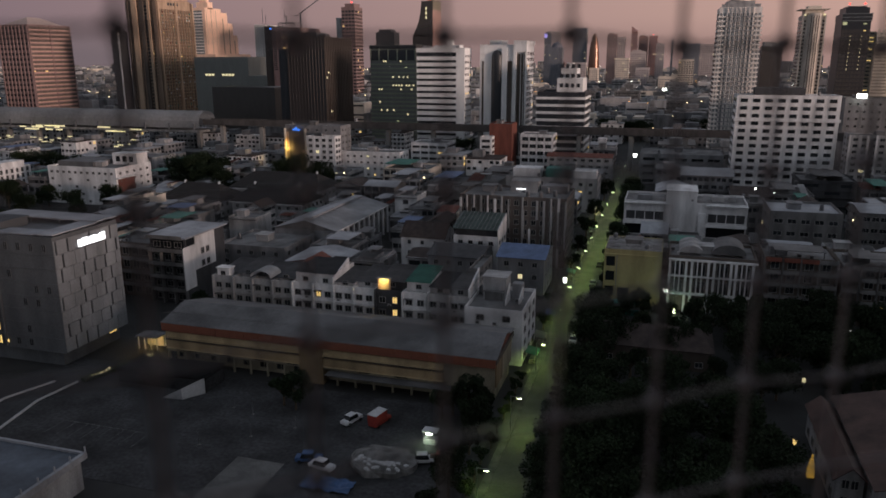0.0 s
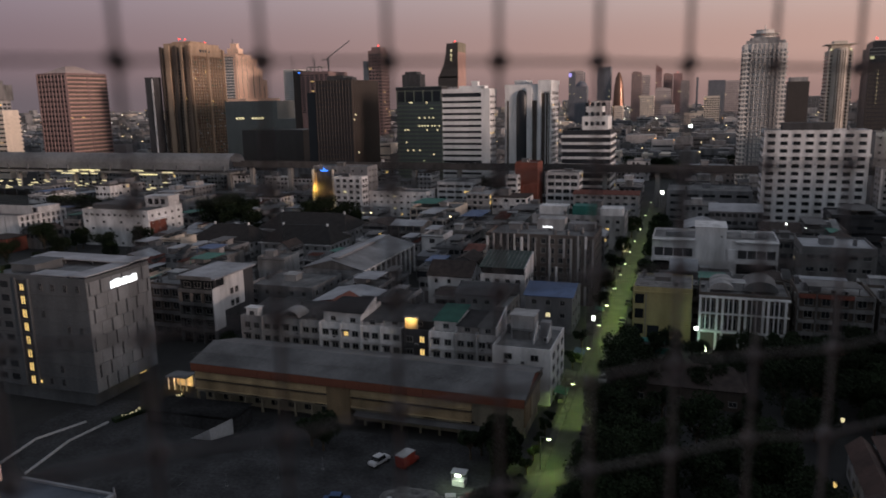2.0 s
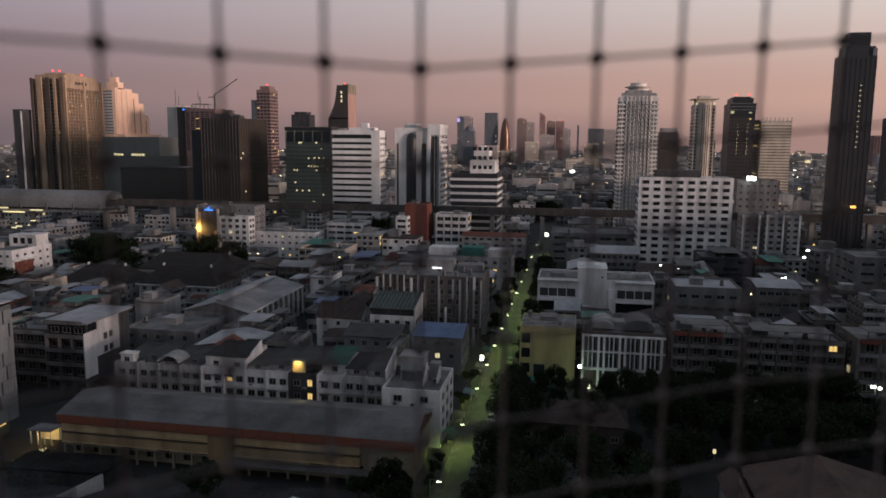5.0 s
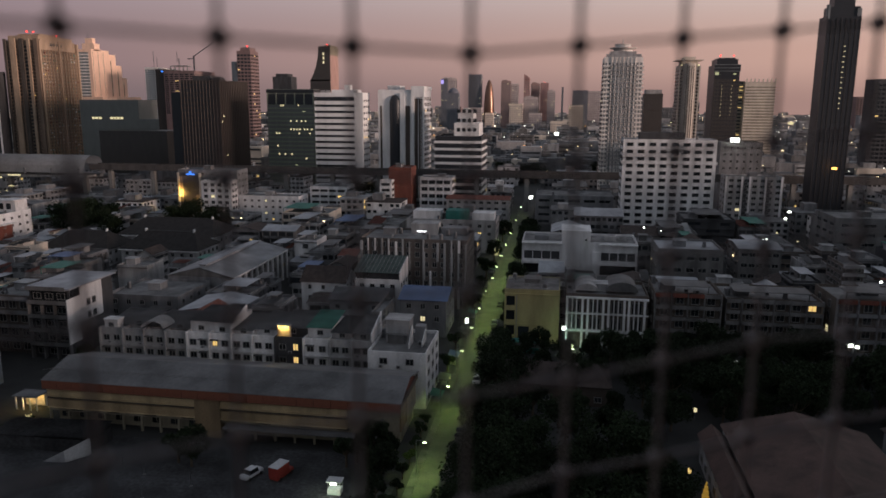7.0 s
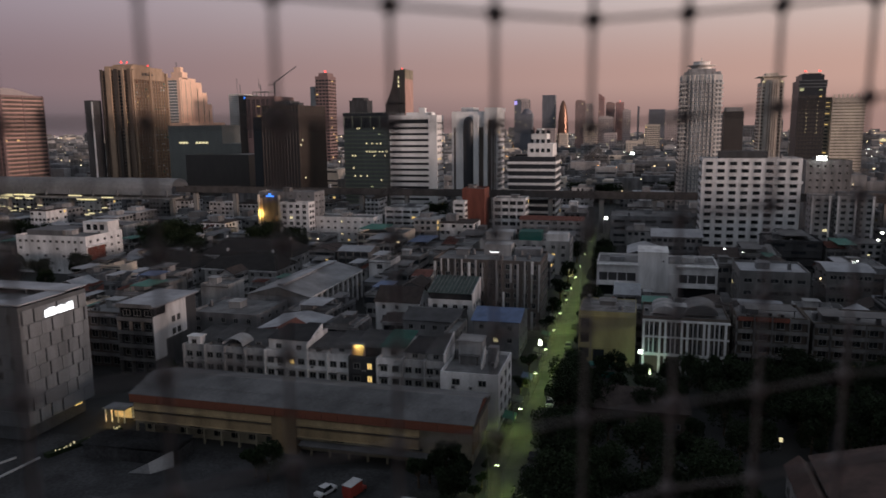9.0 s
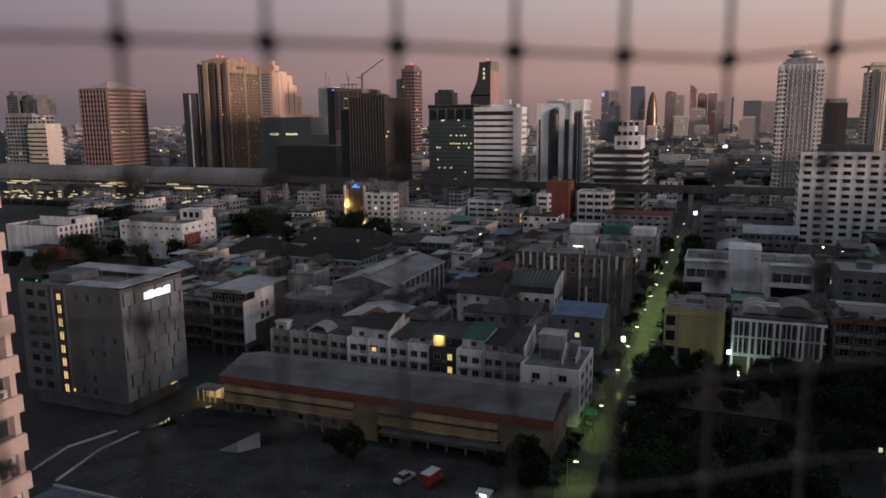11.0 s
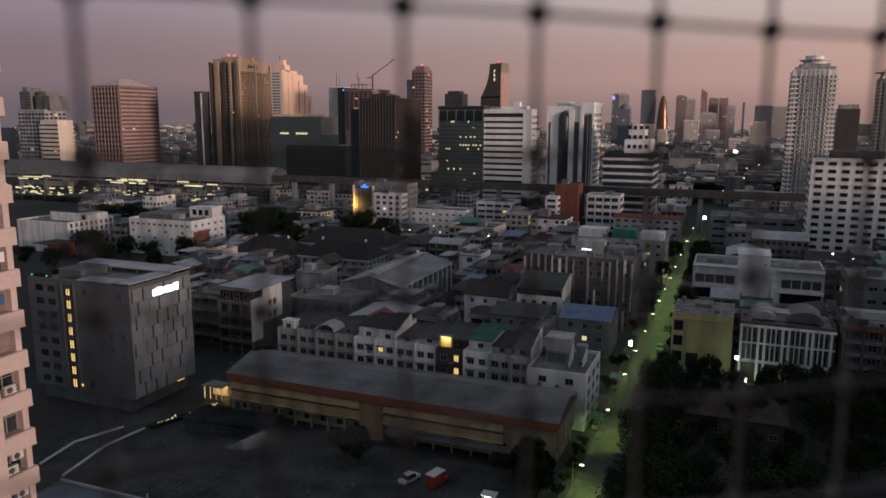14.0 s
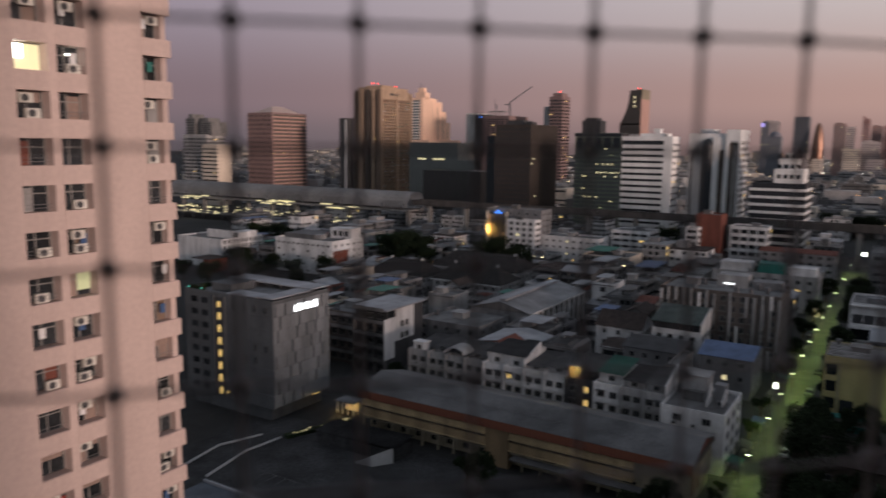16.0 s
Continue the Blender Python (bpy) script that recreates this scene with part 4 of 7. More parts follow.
block("pale_roof_hall", "grey hall under a pale metal roof", 62, 76, 266, 284, 15, FLATGREY, 4, 5, 3, win=(2.6, 1.4), seed=66, roof="gable", roof_mat=ROOFLIGHT, rise_=1.0)
wf, wfb = block("white_flats", "white four-storey flats with a rooftop annexe", -270, -233, 272, 296, 16.2, WHITE, 5, 11, 5, win=(1.3, 1.0), seed=15, clutter=4, skip=[(c, r) for c in range(11) for r in range(4) if (c + r) % 3])
boxes("roof_annexe", [(4, 17.5, 4, 11.5, 16.26, 21.5), (10, 18.4, 2, 11.8, 21.5, 21.8)], WHITE, wf)
for i in range(3):
    boxes("annexe_opening", [(6 + i * 3.6, 8.2 + i * 3.6, 3.9, 4.0, 17.6, 20.2)], GLASSDARK, wf)
boxes("side_recess", [(wfb[1] - 0.02, wfb[1] + 0.08, wfb[2] + 1, wfb[2] + 12, 0.5, 12.0)], BRICK, wf, "red-brown recessed side bay")
boxes("side_ledge", [(wfb[1], wfb[1] + 1.6, wfb[2] - 0.5, wfb[2] + 13, 12.2, 12.7)], WHITE, wf)
boxes("roof_slope", [(wfb[0] + 0.5, wfb[0] + 20, wfb[2] + 6, wfb[3] - 1, 16.26, 18.4)], ROOFGREY, wf)
wf, wfb = block("white_flats", "white five-storey flats with a blank front and narrow side windows", -326, -293, 257, 285, 14.2, WHITE, 5, 0, 9, win=(1.3, 1.9), seed=16, clutter=3)
for x_ in (3, 17, 25):
    boxes("drain_pipe", [(wfb[0] + x_, wfb[0] + x_ + 0.25, wfb[2] - 0.2, wfb[2], 1, 14)], DULL, wf)
boxes("roof_screen", [(wfb[0] + 12, wfb[1] - 1, wfb[2] + 9, wfb[2] + 9.4, 14.26, 18.4), (wfb[1] - 8, wfb[1] - 0.5, wfb[2] + 12, wfb[3] - 3, 14.26, 17.4)], WHITE, wf)
boxes("roof_opening", [(wfb[1] - 6, wfb[1] - 1.5, wfb[2] + 11.9, wfb[2] + 12, 14.8, 17.0)], GLASSDARK, wf)
boxes("porch", [(wfb[1] + 0.1, wfb[1] + 5, wfb[2] - 12, wfb[2] - 1, 0, 6.5)], BRICK, wf)
boxes("porch_roof", [(wfb[1] - 8, wfb[1] + 5.6, wfb[2] - 12.6, wfb[2] - 0.2, 6.5, 6.8)], ROOFBROWN, wf)
h1, hb = block("hotel_slab", "grey hotel slab with gold-lit recess and blue sign", -207, -173, 380, 394, 27, GREY, 8, 6, 3, seed=17, clutter=3, lit=0.02)
boxes("recess_wall", [(-17.0, -4.0, -7.25, -7.0, 3, 25)], FLATBROWN, h1, "brown floodlit wall")
# ochre strips put the streaks of floodlight into the wall's colour
boxes("recess_strip", [(-16.4, -14.6, -7.4, -7.25, 5, 24)], GOLD, h1, "ochre strip standing for a streak of floodlight")
boxes("recess_strip", [(-7.0, -4.8, -7.4, -7.25, 3, 14)], GOLD, h1, "ochre strip standing for a streak of floodlight")
for x in (-16.8, -4.2):
    boxes("recess_fin", [(x - 0.5, x + 0.5, -8.2, -7.25, 3, 26)], CREAM, h1)
boxes("blue_sign", [(-11.6, -7.0, -8.5, -8.2, 24.9, 25.7), (-10.0, -8.8, -8.5, -8.2, 25.7, 26.8)], LITBLUE, h1, "blue lit sign")
boxes("flood_lamp", [(-6.6, -5.4, -8.4, -7.8, 3.0, 4.2)], LITWARM, h1)
boxes("flood_lamp", [(-15.9, -15.1, -8.3, -7.9, 13.4, 14.0)], LITWARM, h1)
for x, z, e_ in ((-6.0, 5.4, 2200), (-15.5, 15.2, 1500)):
    li = new("flood_light", bpy.data.lights.new("flood_light", "POINT"))
    li.data.energy, li.data.color, li.data.shadow_soft_size = e_, (1.0, 0.62, 0.16), 0.3
    li.location = (-190 + x, 387 - 8.7, z)
block("hotel_wing", "white six-storey hotel wing with dark window bays", -190, -173, 372, 379.8, 22, WHITE, 7, 4, 2, win=(2.0, 1.6), seed=18)
block("white_office", "low white office block with small windows", -176, -139, 381, 396, 13.4, WHITE, 4, 9, 3, win=(1.3, 1.0), seed=19, lit=0.06)
block("white_office", "white five-storey office with ribbon windows", -141, -119.6, 406, 424, 16.4, WHITE, 5, 4, 4, win=(4.2, 1.3), seed=20, lit=0.05)
block("red_block", "tall red-brown rendered block with white stair column", -93.5, -81, 400, 414, 28.5, BRICK, 8, 0, 0, seed=21)
block("white_stair_block", "slim white striped stair block", -97, -90.5, 393, 399.8, 22, WHITE, 7, 1, 1, win=(4.6, 1.4), seed=22, clutter=0)
block("white_terrace", "white low terrace under a red roof", -61, -27, 397, 412, 13, DULL, 4, 8, 3, win=(2.2, 1.3), seed=23, roof="gable", roof_mat=ROOFRED, rise_=1.4)
block("car_deck", "grey open parking deck with flat roof", -13, 28, 400, 430, 15, GREY, 4, 5, 3, win=(6, 1.6), seed=24)

# the big white block with rows of dark windows
bw, bb = block("white_slab_block", "big white thirteen-storey slab block with rows of dark windows", 30.3, 75.2, 384, 402, 46, WHITE, 13, 8, 3, win=(3.2, 1.7), seed=25, clutter=4, lit=0.0, mullions=0)
boxes("cornice", [(bb[0] - 0.6, bb[1] + 0.6, bb[2] - 0.7, bb[2], 34.6, 36.0)], WHITE, bw)
boxes("roof_screen", [(bb[0] + 8, bb[0] + 30, bb[2] + 4, bb[2] + 12, 46, 50)], DARKWALL, bw)
sf, sfb = block("side_flats", "dull white ten-storey flats beside a floodlit yard", 84, 112, 400, 414, 27, DULL, 9, 7, 2, win=(2.2, 1.4), seed=26)
for i in (0, 2, 3, 5, 7):
    boxes("pilaster", [(sfb[0] + i * 3.86 - 0.4, sfb[0] + i * 3.86 + 0.4, sfb[2] - 0.7, sfb[2], 0, 27.8)], WHITE, sf)
# dark sheets on the front stand for the shade of two recesses
boxes("recess", [(sfb[0] + 8.6, sfb[0] + 10.4, sfb[2] - 0.08, sfb[2], 1, 26), (sfb[0] + 20.0, sfb[0] + 21.6, sfb[2] - 0.08, sfb[2], 1, 26)], DARKWALL, sf)
block("rear_block", "pale office block with a floodlight on its roof", 94, 118, 470, 487, 41, GREY, 10, 6, 2, seed=27)

# modern white house with stepped boxes
md, mb = block("white_modern_house", "white modernist building of stepped boxes with dark terraces", -12.8, 27.5, 263, 282, 15.2, WHITE, 4, 0, 0, seed=28, clutter=0)
boxes("tower_box", [(-6.2, 3.8, -10.0, 4, 0, 19.8), (-6.4, 4.0, -10.2, 4.2, 19.8, 20.05)], WHITE, md)
boxes("tower_vent", [(2.0, 2.6, -10.06, -10.0, 16.6, 17.2)], DARKWALL, md)
for a, b in ((-19.6, -6.6), (7.4, 19.6)):
    # dark sheet put in for the shade under the terrace
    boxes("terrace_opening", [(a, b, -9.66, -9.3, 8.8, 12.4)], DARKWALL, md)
    for i in range(5):
        x_ = a + (b - a - 0.25) * i / 4
        boxes("terrace_post", [(x_, x_ + 0.25, -9.9, -9.66, 8.8, 12.4)], WHITE, md)
    boxes("terrace_rail", [(a, b, -9.95, -9.85, 8.8, 9.6)], WHITE, md)
    boxes("terrace_slab", [(a - 0.6, b + 0.4, -12.0, -9.5, 8.3, 8.7), (a - 0.6, b + 0.4, -12.0, -11.8, 8.7, 9.3)], WHITE, md)
    boxes("terrace_opening", [(a, b, -9.66, -9.3, 4.4, 7.9)], GLASSDARK, md)
    boxes("terrace_slab", [(a - 1, b + 0.6, -13.5, -9.5, 3.6, 4.0), (a - 1, b + 0.6, -13.5, -13.3, 4.0, 5.0)], DULL, md)
    boxes("roof_edge", [(a - 0.6, b + 0.6, -11.0, -9.5, 15.2, 15.6)], WHITE, md)
boxes("stair_box", [(4.6, 7.0, -10.4, -6, 0, 12.6)], WHITE, md)
boxes("roof_plant", [(9, 13, -2, 3, 15.3, 17.0), (14.5, 17, 0, 2.5, 15.3, 16.6)], DULL, md)
boxes("roof_plant", [(-16, -11, -3, 2, 15.3, 16.8)], GREY, md)

yb, ybx = block("mustard_building", "plain mustard-yellow rendered building with dark stair openings", -13.9, 0.9, 196, 212, 14, YELLOW, 4, 0, 0, seed=29, clutter=4)
for z in (2.0, 6.2, 10.2):
    boxes("opening", [(-6.9, -4.6, -8.05, -7.9, z, z + 2.6)], GLASSDARK, yb)
boxes("opening", [(-3.6, -0.6, -8.05, -7.9, 0.6, 4.4)], GLASSDARK, yb)
for i in range(9):
    boxes("roof_slat", [(-7.2, 7.2, -7.6 + i * 1.6, -7.2 + i * 1.6, 14.9, 15.1)], DULL, yb)
for x_ in (-7.0, -2.0, 3.0, 7.0):
    boxes("screen_beam", [(x_, x_ + 0.2, -7.7, 6.2, 14.7, 14.9)], METAL, yb)
for z0_, z1_, d_ in ((13.2, 13.6, 0.25), (4.9, 5.1, 0.12)):
    boxes("ledge", [(-7.5, 7.5, -8.0 - d_, -8.0, z0_, z1_)], YELLOW, yb)
boxes("drain_pipe", [(-4.2, -4.0, -8.15, -8.0, 0, 13.2)], FRAME, yb)

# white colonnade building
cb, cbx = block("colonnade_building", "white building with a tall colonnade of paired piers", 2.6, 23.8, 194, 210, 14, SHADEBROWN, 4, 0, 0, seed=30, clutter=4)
for g0 in (0.0, 5.4, 10.8, 16.0):
    for off, wd in ((0.0, 0.6), (1.5, 0.28), (2.6, 0.28), (4.0, 0.6)):
        boxes("pier", [(cbx[0] + g0 + off, cbx[0] + g0 + off + wd, cbx[2] - 0.8, cbx[2] + 0.05, 0 if wd > 0.5 else 5, 14)], WHITE, cb)
for z, th_ in ((4.6, 0.5), (9.4, 0.22), (13.6, 0.45)):
    boxes("cornice", [(cbx[0] - 0.1, cbx[1] + 0.1, cbx[2] - 0.95, cbx[2], z, z + th_)], WHITE, cb)
for g0 in (0.0, 5.4, 10.8, 16.0):
    for z in (5.3, 9.8):
        window(cb, window_mesh(2.6, 3.0, None, FRAME, None, 3), pose(cbx[0] + g0 + 2.3, cbx[2], z))
for vx, vr, vm in ((-5.2, 3.0, DULL), (4.0, 4.2, ROOFGREY)):
    bm = bmesh.new()
    rings = [[bm.verts.new((vx - vr * math.cos(math.pi * i / 10), y_, 14.8 + vr * 0.62 * math.sin(math.pi * i / 10))) for i in range(11)] for y_ in (-4.5, 6)]
    for i in range(10):
        bm.faces.new((rings[0][i], rings[0][i + 1], rings[1][i + 1], rings[1][i]))
    bm.faces.new(rings[0])
    bmesh.ops.recalc_face_normals(bm, faces=bm.faces)
    part("roof_vault", bm, vm, cb)

nm_row = 0
for nm, lab, x0, x1, y0, y1, h, st, cols, mat, sd in (
        ("balcony_flats", "grey-brown five-storey flats with deep balconies", 25.1, 41.7, 193, 208, 15.6, 5, 4, FLATGREY, 31),
        ("balcony_flats", "grey five-storey flats with cluttered balconies", 42.8, 66.4, 194, 210, 14.6, 5, 6, FLATGREY, 32),
        ("balcony_flats", "dark grey flats with balconies and tanks", 68, 92, 190, 206, 16.5, 5, 5, GREY, 33)):
    # walls behind the balconies take the recess-shade brown
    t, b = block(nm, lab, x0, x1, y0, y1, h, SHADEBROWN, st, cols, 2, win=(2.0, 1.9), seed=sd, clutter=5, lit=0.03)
    boxes("roof_canopy", [(b[0] + 2, b[1] - 3, b[2] - 0.8, b[2] + 6, h + 2.6, h + 2.75), (b[0] + 2.2, b[0] + 2.4, b[2] + 0.2, b[2] + 0.4, h, h + 2.6), (b[1] - 3.4, b[1] - 3.2, b[2] + 0.2, b[2] + 0.4, h, h + 2.6)], ROOFGREY, t)
    for c in range(cols + 1):
        x = b[0] + (b[1] - b[0] - 0.3) * c / cols
        boxes("balcony_fin", [(x, x + 0.3, b[2] - 1.3, b[2], 0, h + 0.8)], mat, t)
    dz = h / st
    for r in range(1, st + 1):
        for c in range(cols):
            a = b[0] + (b[1] - b[0]) * c / cols
            e = a + (b[1] - b[0]) / cols - 0.3
            boxes("balcony", [(a, e, b[2] - 1.3, b[2], r * dz - 0.2, r * dz - 0.05), (a, e, b[2] - 1.3, b[2] - 1.18, r * dz - 0.05, r * dz + 0.85)], BRICK if (r == st and nm_row % 2 == 0 and c < cols - 1) else mat, t)
    nm_row += 1
    for c in range(cols):
        if (c + nm_row) % 2:
            piece("condenser", MESHES["wall_cond"], t, pose(b[0] + (b[1] - b[0]) * (c + 0.5) / cols, b[2] - 0.06, dz * ((c * 2 + nm_row) % 4 + 1) + 0.1))

# ---- the left tower that stands close by ----
def near_tower():
    t = thing("apartment_tower", -51, 20, 0, "tall pale pink apartment tower with recessed window bays", "tower", "towers")
    sto, n = 2.79, 33
    y1, back = 14.65, 6.05
    h = n * sto
    cols = [(-2.6, -0.5), (3.9, 5.9), (6.45, 8.35), (12.4, 14.05)]
    edges = [-20.0] + [e for c in cols for e in c]
    for a, b in zip(edges[0::2], edges[1::2]):
        boxes("wall", [(back, 7.0, a, b, 0, h)], PINK, t)
    boxes("wall", [(-8, back, -20, y1, 0, h)], TOWERIN, t)
    boxes("corner_post", [(back, 6.72, 14.05, y1 - 0.16, 0, h)], PINK, t)
    for i, (a, b) in enumerate(cols):
        e = y1 if i == 3 else b
        sp = mesh_of("spandrel", [(back, 7.02, a, e, 0, sto - 1.68), (7.02, 7.07, a, e, 0, 0.06), (back, 6.95, a, e, sto - 1.68, sto - 1.62)], PINK)
        gl = mesh_of("window", [(back, back + 0.05, a, b, 0, 1.68, 1), (back + 0.05, back + 0.1, a, a + 0.07, 0, 1.68), (back + 0.05, back + 0.1, b - 0.07, b, 0, 1.68), (back + 0.05, back + 0.1, (a + b) / 2 - 0.04, (a + b) / 2 + 0.04, 0, 1.68), (back + 0.05, back + 0.1, a, b, 1.12, 1.18)], [FRAME, GLASSDARK])
        for k in range(n):
            piece("spandrel", sp, t, pose(0, 0, k * sto - 0.08))
            piece("window", gl, t, pose(0, 0, (k + 1) * sto - 1.76))
    boxes("roof", [(-8.4, 7.4, -20.4, y1 + 0.4, h - 0.05, h + 1.5)], PINK, t)
    rng = random.Random(8)
    bm = bmesh.new()
    bmesh.ops.create_cube(bm, size=1, matrix=Matrix.Translation((6.5, 0, 0.3)) @ Matrix.Diagonal((0.34, 0.86, 0.58, 1)))
    bmesh.ops.bevel(bm, geom=bm.edges[:], offset=0.03, segments=1, affect="EDGES")
    unit = bpy.data.meshes.new("air_conditioner")
    bm.to_mesh(unit)
    bm.free()
    unit.materials.append(ACWHITE)
    bm = bmesh.new()
    bmesh.ops.create_cone(bm, cap_ends=True, segments=16, radius1=0.22, radius2=0.22, depth=0.03, matrix=pose(6.685, -0.1, 0.3, 0, 90, 0))
    fan = bpy.data.meshes.new("fan_grille")
    bm.to_mesh(fan)
    bm.free()
    fan.materials.append(DARKWALL)
    shut = [mesh_of("curtain", [(back + 0.052, back + 0.075, -0.42, 0.42, 0.05, 1.5)], m_) for m_ in (CURTAIN, BROWN, DULL, BRICK)]
    blind = mesh_of("blind", [(back + 0.102, back + 0.13, -0.8, 0.8, 1.0, 1.6)], CURTAIN)
    rail = mesh_of("laundry_rail", [(6.7, 6.73, -0.85, 0.85, 0.5, 0.53), (6.7, 6.73, -0.85, 0.85, 0.28, 0.31)], METAL)
    cloth = [mesh_of("laundry", [(6.62, 6.66, -0.2, 0.2, 0.75, 1.4)], m_) for m_ in (REDPAINT, BLUEPAINT, WHITE, TEAL)]
    for k in range(10, 31):
        for a, b in cols[1:]:
            mid, z = (a + b) / 2, (k + 1) * sto - 1.76
            for up in (0.06, 0.95):
                if rng.random() < 0.5:
                    ob = piece("air_conditioner", unit, t, pose(0, mid + rng.uniform(-0.38, 0.38), z + up))
                    piece("fan_grille", fan, ob)
            if rng.random() < 0.45:
                piece("curtain", rng.choice(shut), t, pose(0, mid + rng.choice((-0.42, 0.42)), z))
            if rng.random() < 0.25:
                piece("blind", blind, t, pose(0, mid, z))
            if rng.random() < 0.5:
                piece("laundry_rail", rail, t, pose(0, mid, z))
            if rng.random() < 0.35:
                piece("laundry", rng.choice(cloth), t, pose(0, mid + rng.uniform(-0.5, 0.5), z - 0.1))
    z = 25 * sto - 1.76
    boxes("lit_window", [(back + 0.11, back + 0.13, 3.95, 5.85, z + 0.1, z + 1.6)], LITPALE, t, "brightly lit window")
    boxes("ceiling_lamp", [(6.2, 6.34, 4.0, 4.75, z + 0.75, z + 1.55)], LITWHITE, t)
    boxes("ceiling_lamp", [(6.2, 6.28, 7.5, 8.1, z + 1.2, z + 1.3)], LITWHITE, t)
    boxes("lit_window", [(back + 0.11, back + 0.13, 7.4, 8.3, z - 5 * sto + 0.4, z - 5 * sto + 1.5)], LITDIM, t, "dimly lit window")


ACWHITE = material("yellowed_white_casing", (0.55, 0.53, 0.49), rough=0.5, stain=0.3, scale=2.0)
CURTAIN = material("faded_curtain", (0.30, 0.22, 0.19), stain=0.3)
TOWERIN = material("tower_reveal", (0.5, 0.40, 0.36), stain=0.2)
near_tower()

# ---- station and viaduct ----
VAULT = material("pale_vault_sheet", (0.42, 0.42, 0.43), rough=0.6, stain=0.35, scale=0.1)


def station():
    t = thing("rail_station", -432, 446, 0, "long elevated rail station under a grey vaulted roof", "station")
    bm = bmesh.new()
    prev = None
    for i in range(13):
        a = math.pi * i / 12
        y, z = -10 * math.cos(a), 18.6 + 11.0 * math.sin(a) ** 0.6
        ring = [bm.verts.new((x, y, z)) for x in (-130, 130)]
        if prev:
            bm.faces.new((prev[0], prev[1], ring[1], ring[0]))
        prev = ring
    bmesh.ops.solidify(bm, geom=bm.faces[:], thickness=0.3)
    part("roof", bm, VAULT, t)
    me = mesh_of("roof_rib", [(-0.5, 0.5, -10.5, -9.9, 17.5, 21.5)], GREY)
    for i in range(14):
        piece("roof_rib", me, t, pose(-126 + i * 19.4, 0, 0))
    boxes("platform", [(-130, 130, -9.5, 9.5, 15.5, 17.0)], CONCRETE, t)
    me = mesh_of("column", [(-1.2, 1.2, -1.5, 1.5, 0, 15.5)], CONCRETE)
    for i in range(10):
        piece("column", me, t, pose(-124 + i * 27.5, 0, 0))
    rng = random.Random(3)
    boxes("platform_light", [(x, x + rng.uniform(3, 12), -10.6, -10.45, z, z + 0.9) for x, z in [(rng.choice((-104, -8, 58)) + rng.uniform(-16, 20), rng.choice((16.2, 17.2, 14.6))) for _ in range(24)]], LITPALE, t, kind="stuff")


station()
via = thing("rail_viaduct", 0, 446, 0, "dark concrete elevated railway viaduct", "viaduct")
boxes("deck", [(-302, 420, -5, 5, 20.6, 22.8)], VIADUCT, via)
for s in (-5.0, 4.6):
    boxes("deck_wall", [(-302, 420, s, s + 0.4, 22.8, 24.2)], VIADUCT, via)
me = mesh_of("column", [(-1.3, 1.3, -1.5, 1.5, 0, 20)], CONCRETE)
for i in range(24):
    piece("column", me, via, pose(-290 + i * 30, 0, 0))
market = thing("street_market", -400, 425, 0.02, "brightly lit street stalls beneath the rail station", "market")
rng = random.Random(9)
boxes("stall_canopy", [(-150, 110, -6, 10, 4.6, 5.0)], ROOFGREY, market)
boxes("stall_post", [(x, x + 0.4, -5.6, -5.2, 0, 4.6) for x in range(-148, 110, 12)], METAL, market)
boxes("stall_light", [(x, x + rng.uniform(0.8, 4.5), -6.4, -6.1, z, z + rng.uniform(0.4, 1.0)) for x, z in [(rng.choice((-130, -100, -60, -36, -10, 20, 60)) + rng.uniform(-18, 20), rng.uniform(5, 12)) for _ in range(110)]], LITPALE, market, kind="stuff")

# ---- far towers ----
t, b = tower("apartment_tower", "grey stepped pair of apartment towers", -645, -610, 520, 544, 70, DULL)
far_grid(t, "F", b, 8, 18, 3, 68, seed=1, lit=0.02)
far_grid(t, "R", b, 5, 18, 3, 68, seed=2)
for a_, e_, top_ in ((b[0] + 1, b[0] + 15, 88), (b[1] - 14, b[1] + 4, 84)):
    boxes("upper_block", [(a_, e_, b[2] + 3, b[3], 70, top_), (a_ + 2, e_ - 6, b[2] + 5, b[3] - 4, top_, top_ + 4)], FLATGREY, t)
    far_grid(t, "F", (a_, e_, b[2] + 3, b[3]), 5, 6, 71, top_ - 1, (0.6, 0.55), GLASSINK, seed=int(top_), lit=0.0)
t, b = tower("apartment_tower", "pale balcony apartment tower with lit floors", -612, -590, 516, 533, 60, CREAM)
bands(t, b, 3, 58, 14, CREAM, 0.8, 0.45)
far_grid(t, "F", b, 6, 14, 3, 58, (0.95, 0.5), seed=3, lit=0.08)
t, b = tower("office_tower", "maroon office tower with ribbed sides and hipped crown", -571, -538, 540, 589, 92, MAROON)
piers(t, "F", b, 9, 2, 92, 1.2, MAROON, 0.8)
bands(t, (b[0], b[1], b[2] + 0.6, b[3]), 4, 92, 24, SALMON, 0.5, 0.34)
far_grid(t, "F", b, 8, 20, 4, 92, (0.7, 0.5), seed=4, lit=0.0)
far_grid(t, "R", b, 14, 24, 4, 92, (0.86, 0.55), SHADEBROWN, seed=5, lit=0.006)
piers(t, "R", b, 3, 2, 93, 1.0, MAROON, 0.8)
pitched(t, (b[0] + 3, b[1] - 3, b[2] + 4, b[3] - 4), 93, 7, PINK, "y", 0.3, hip=14, name="crown")
t, b = tower("apartment_tower", "tall ochre apartment tower with balconies and red beacons", -450, -420, 560, 610, 111, BROWN)
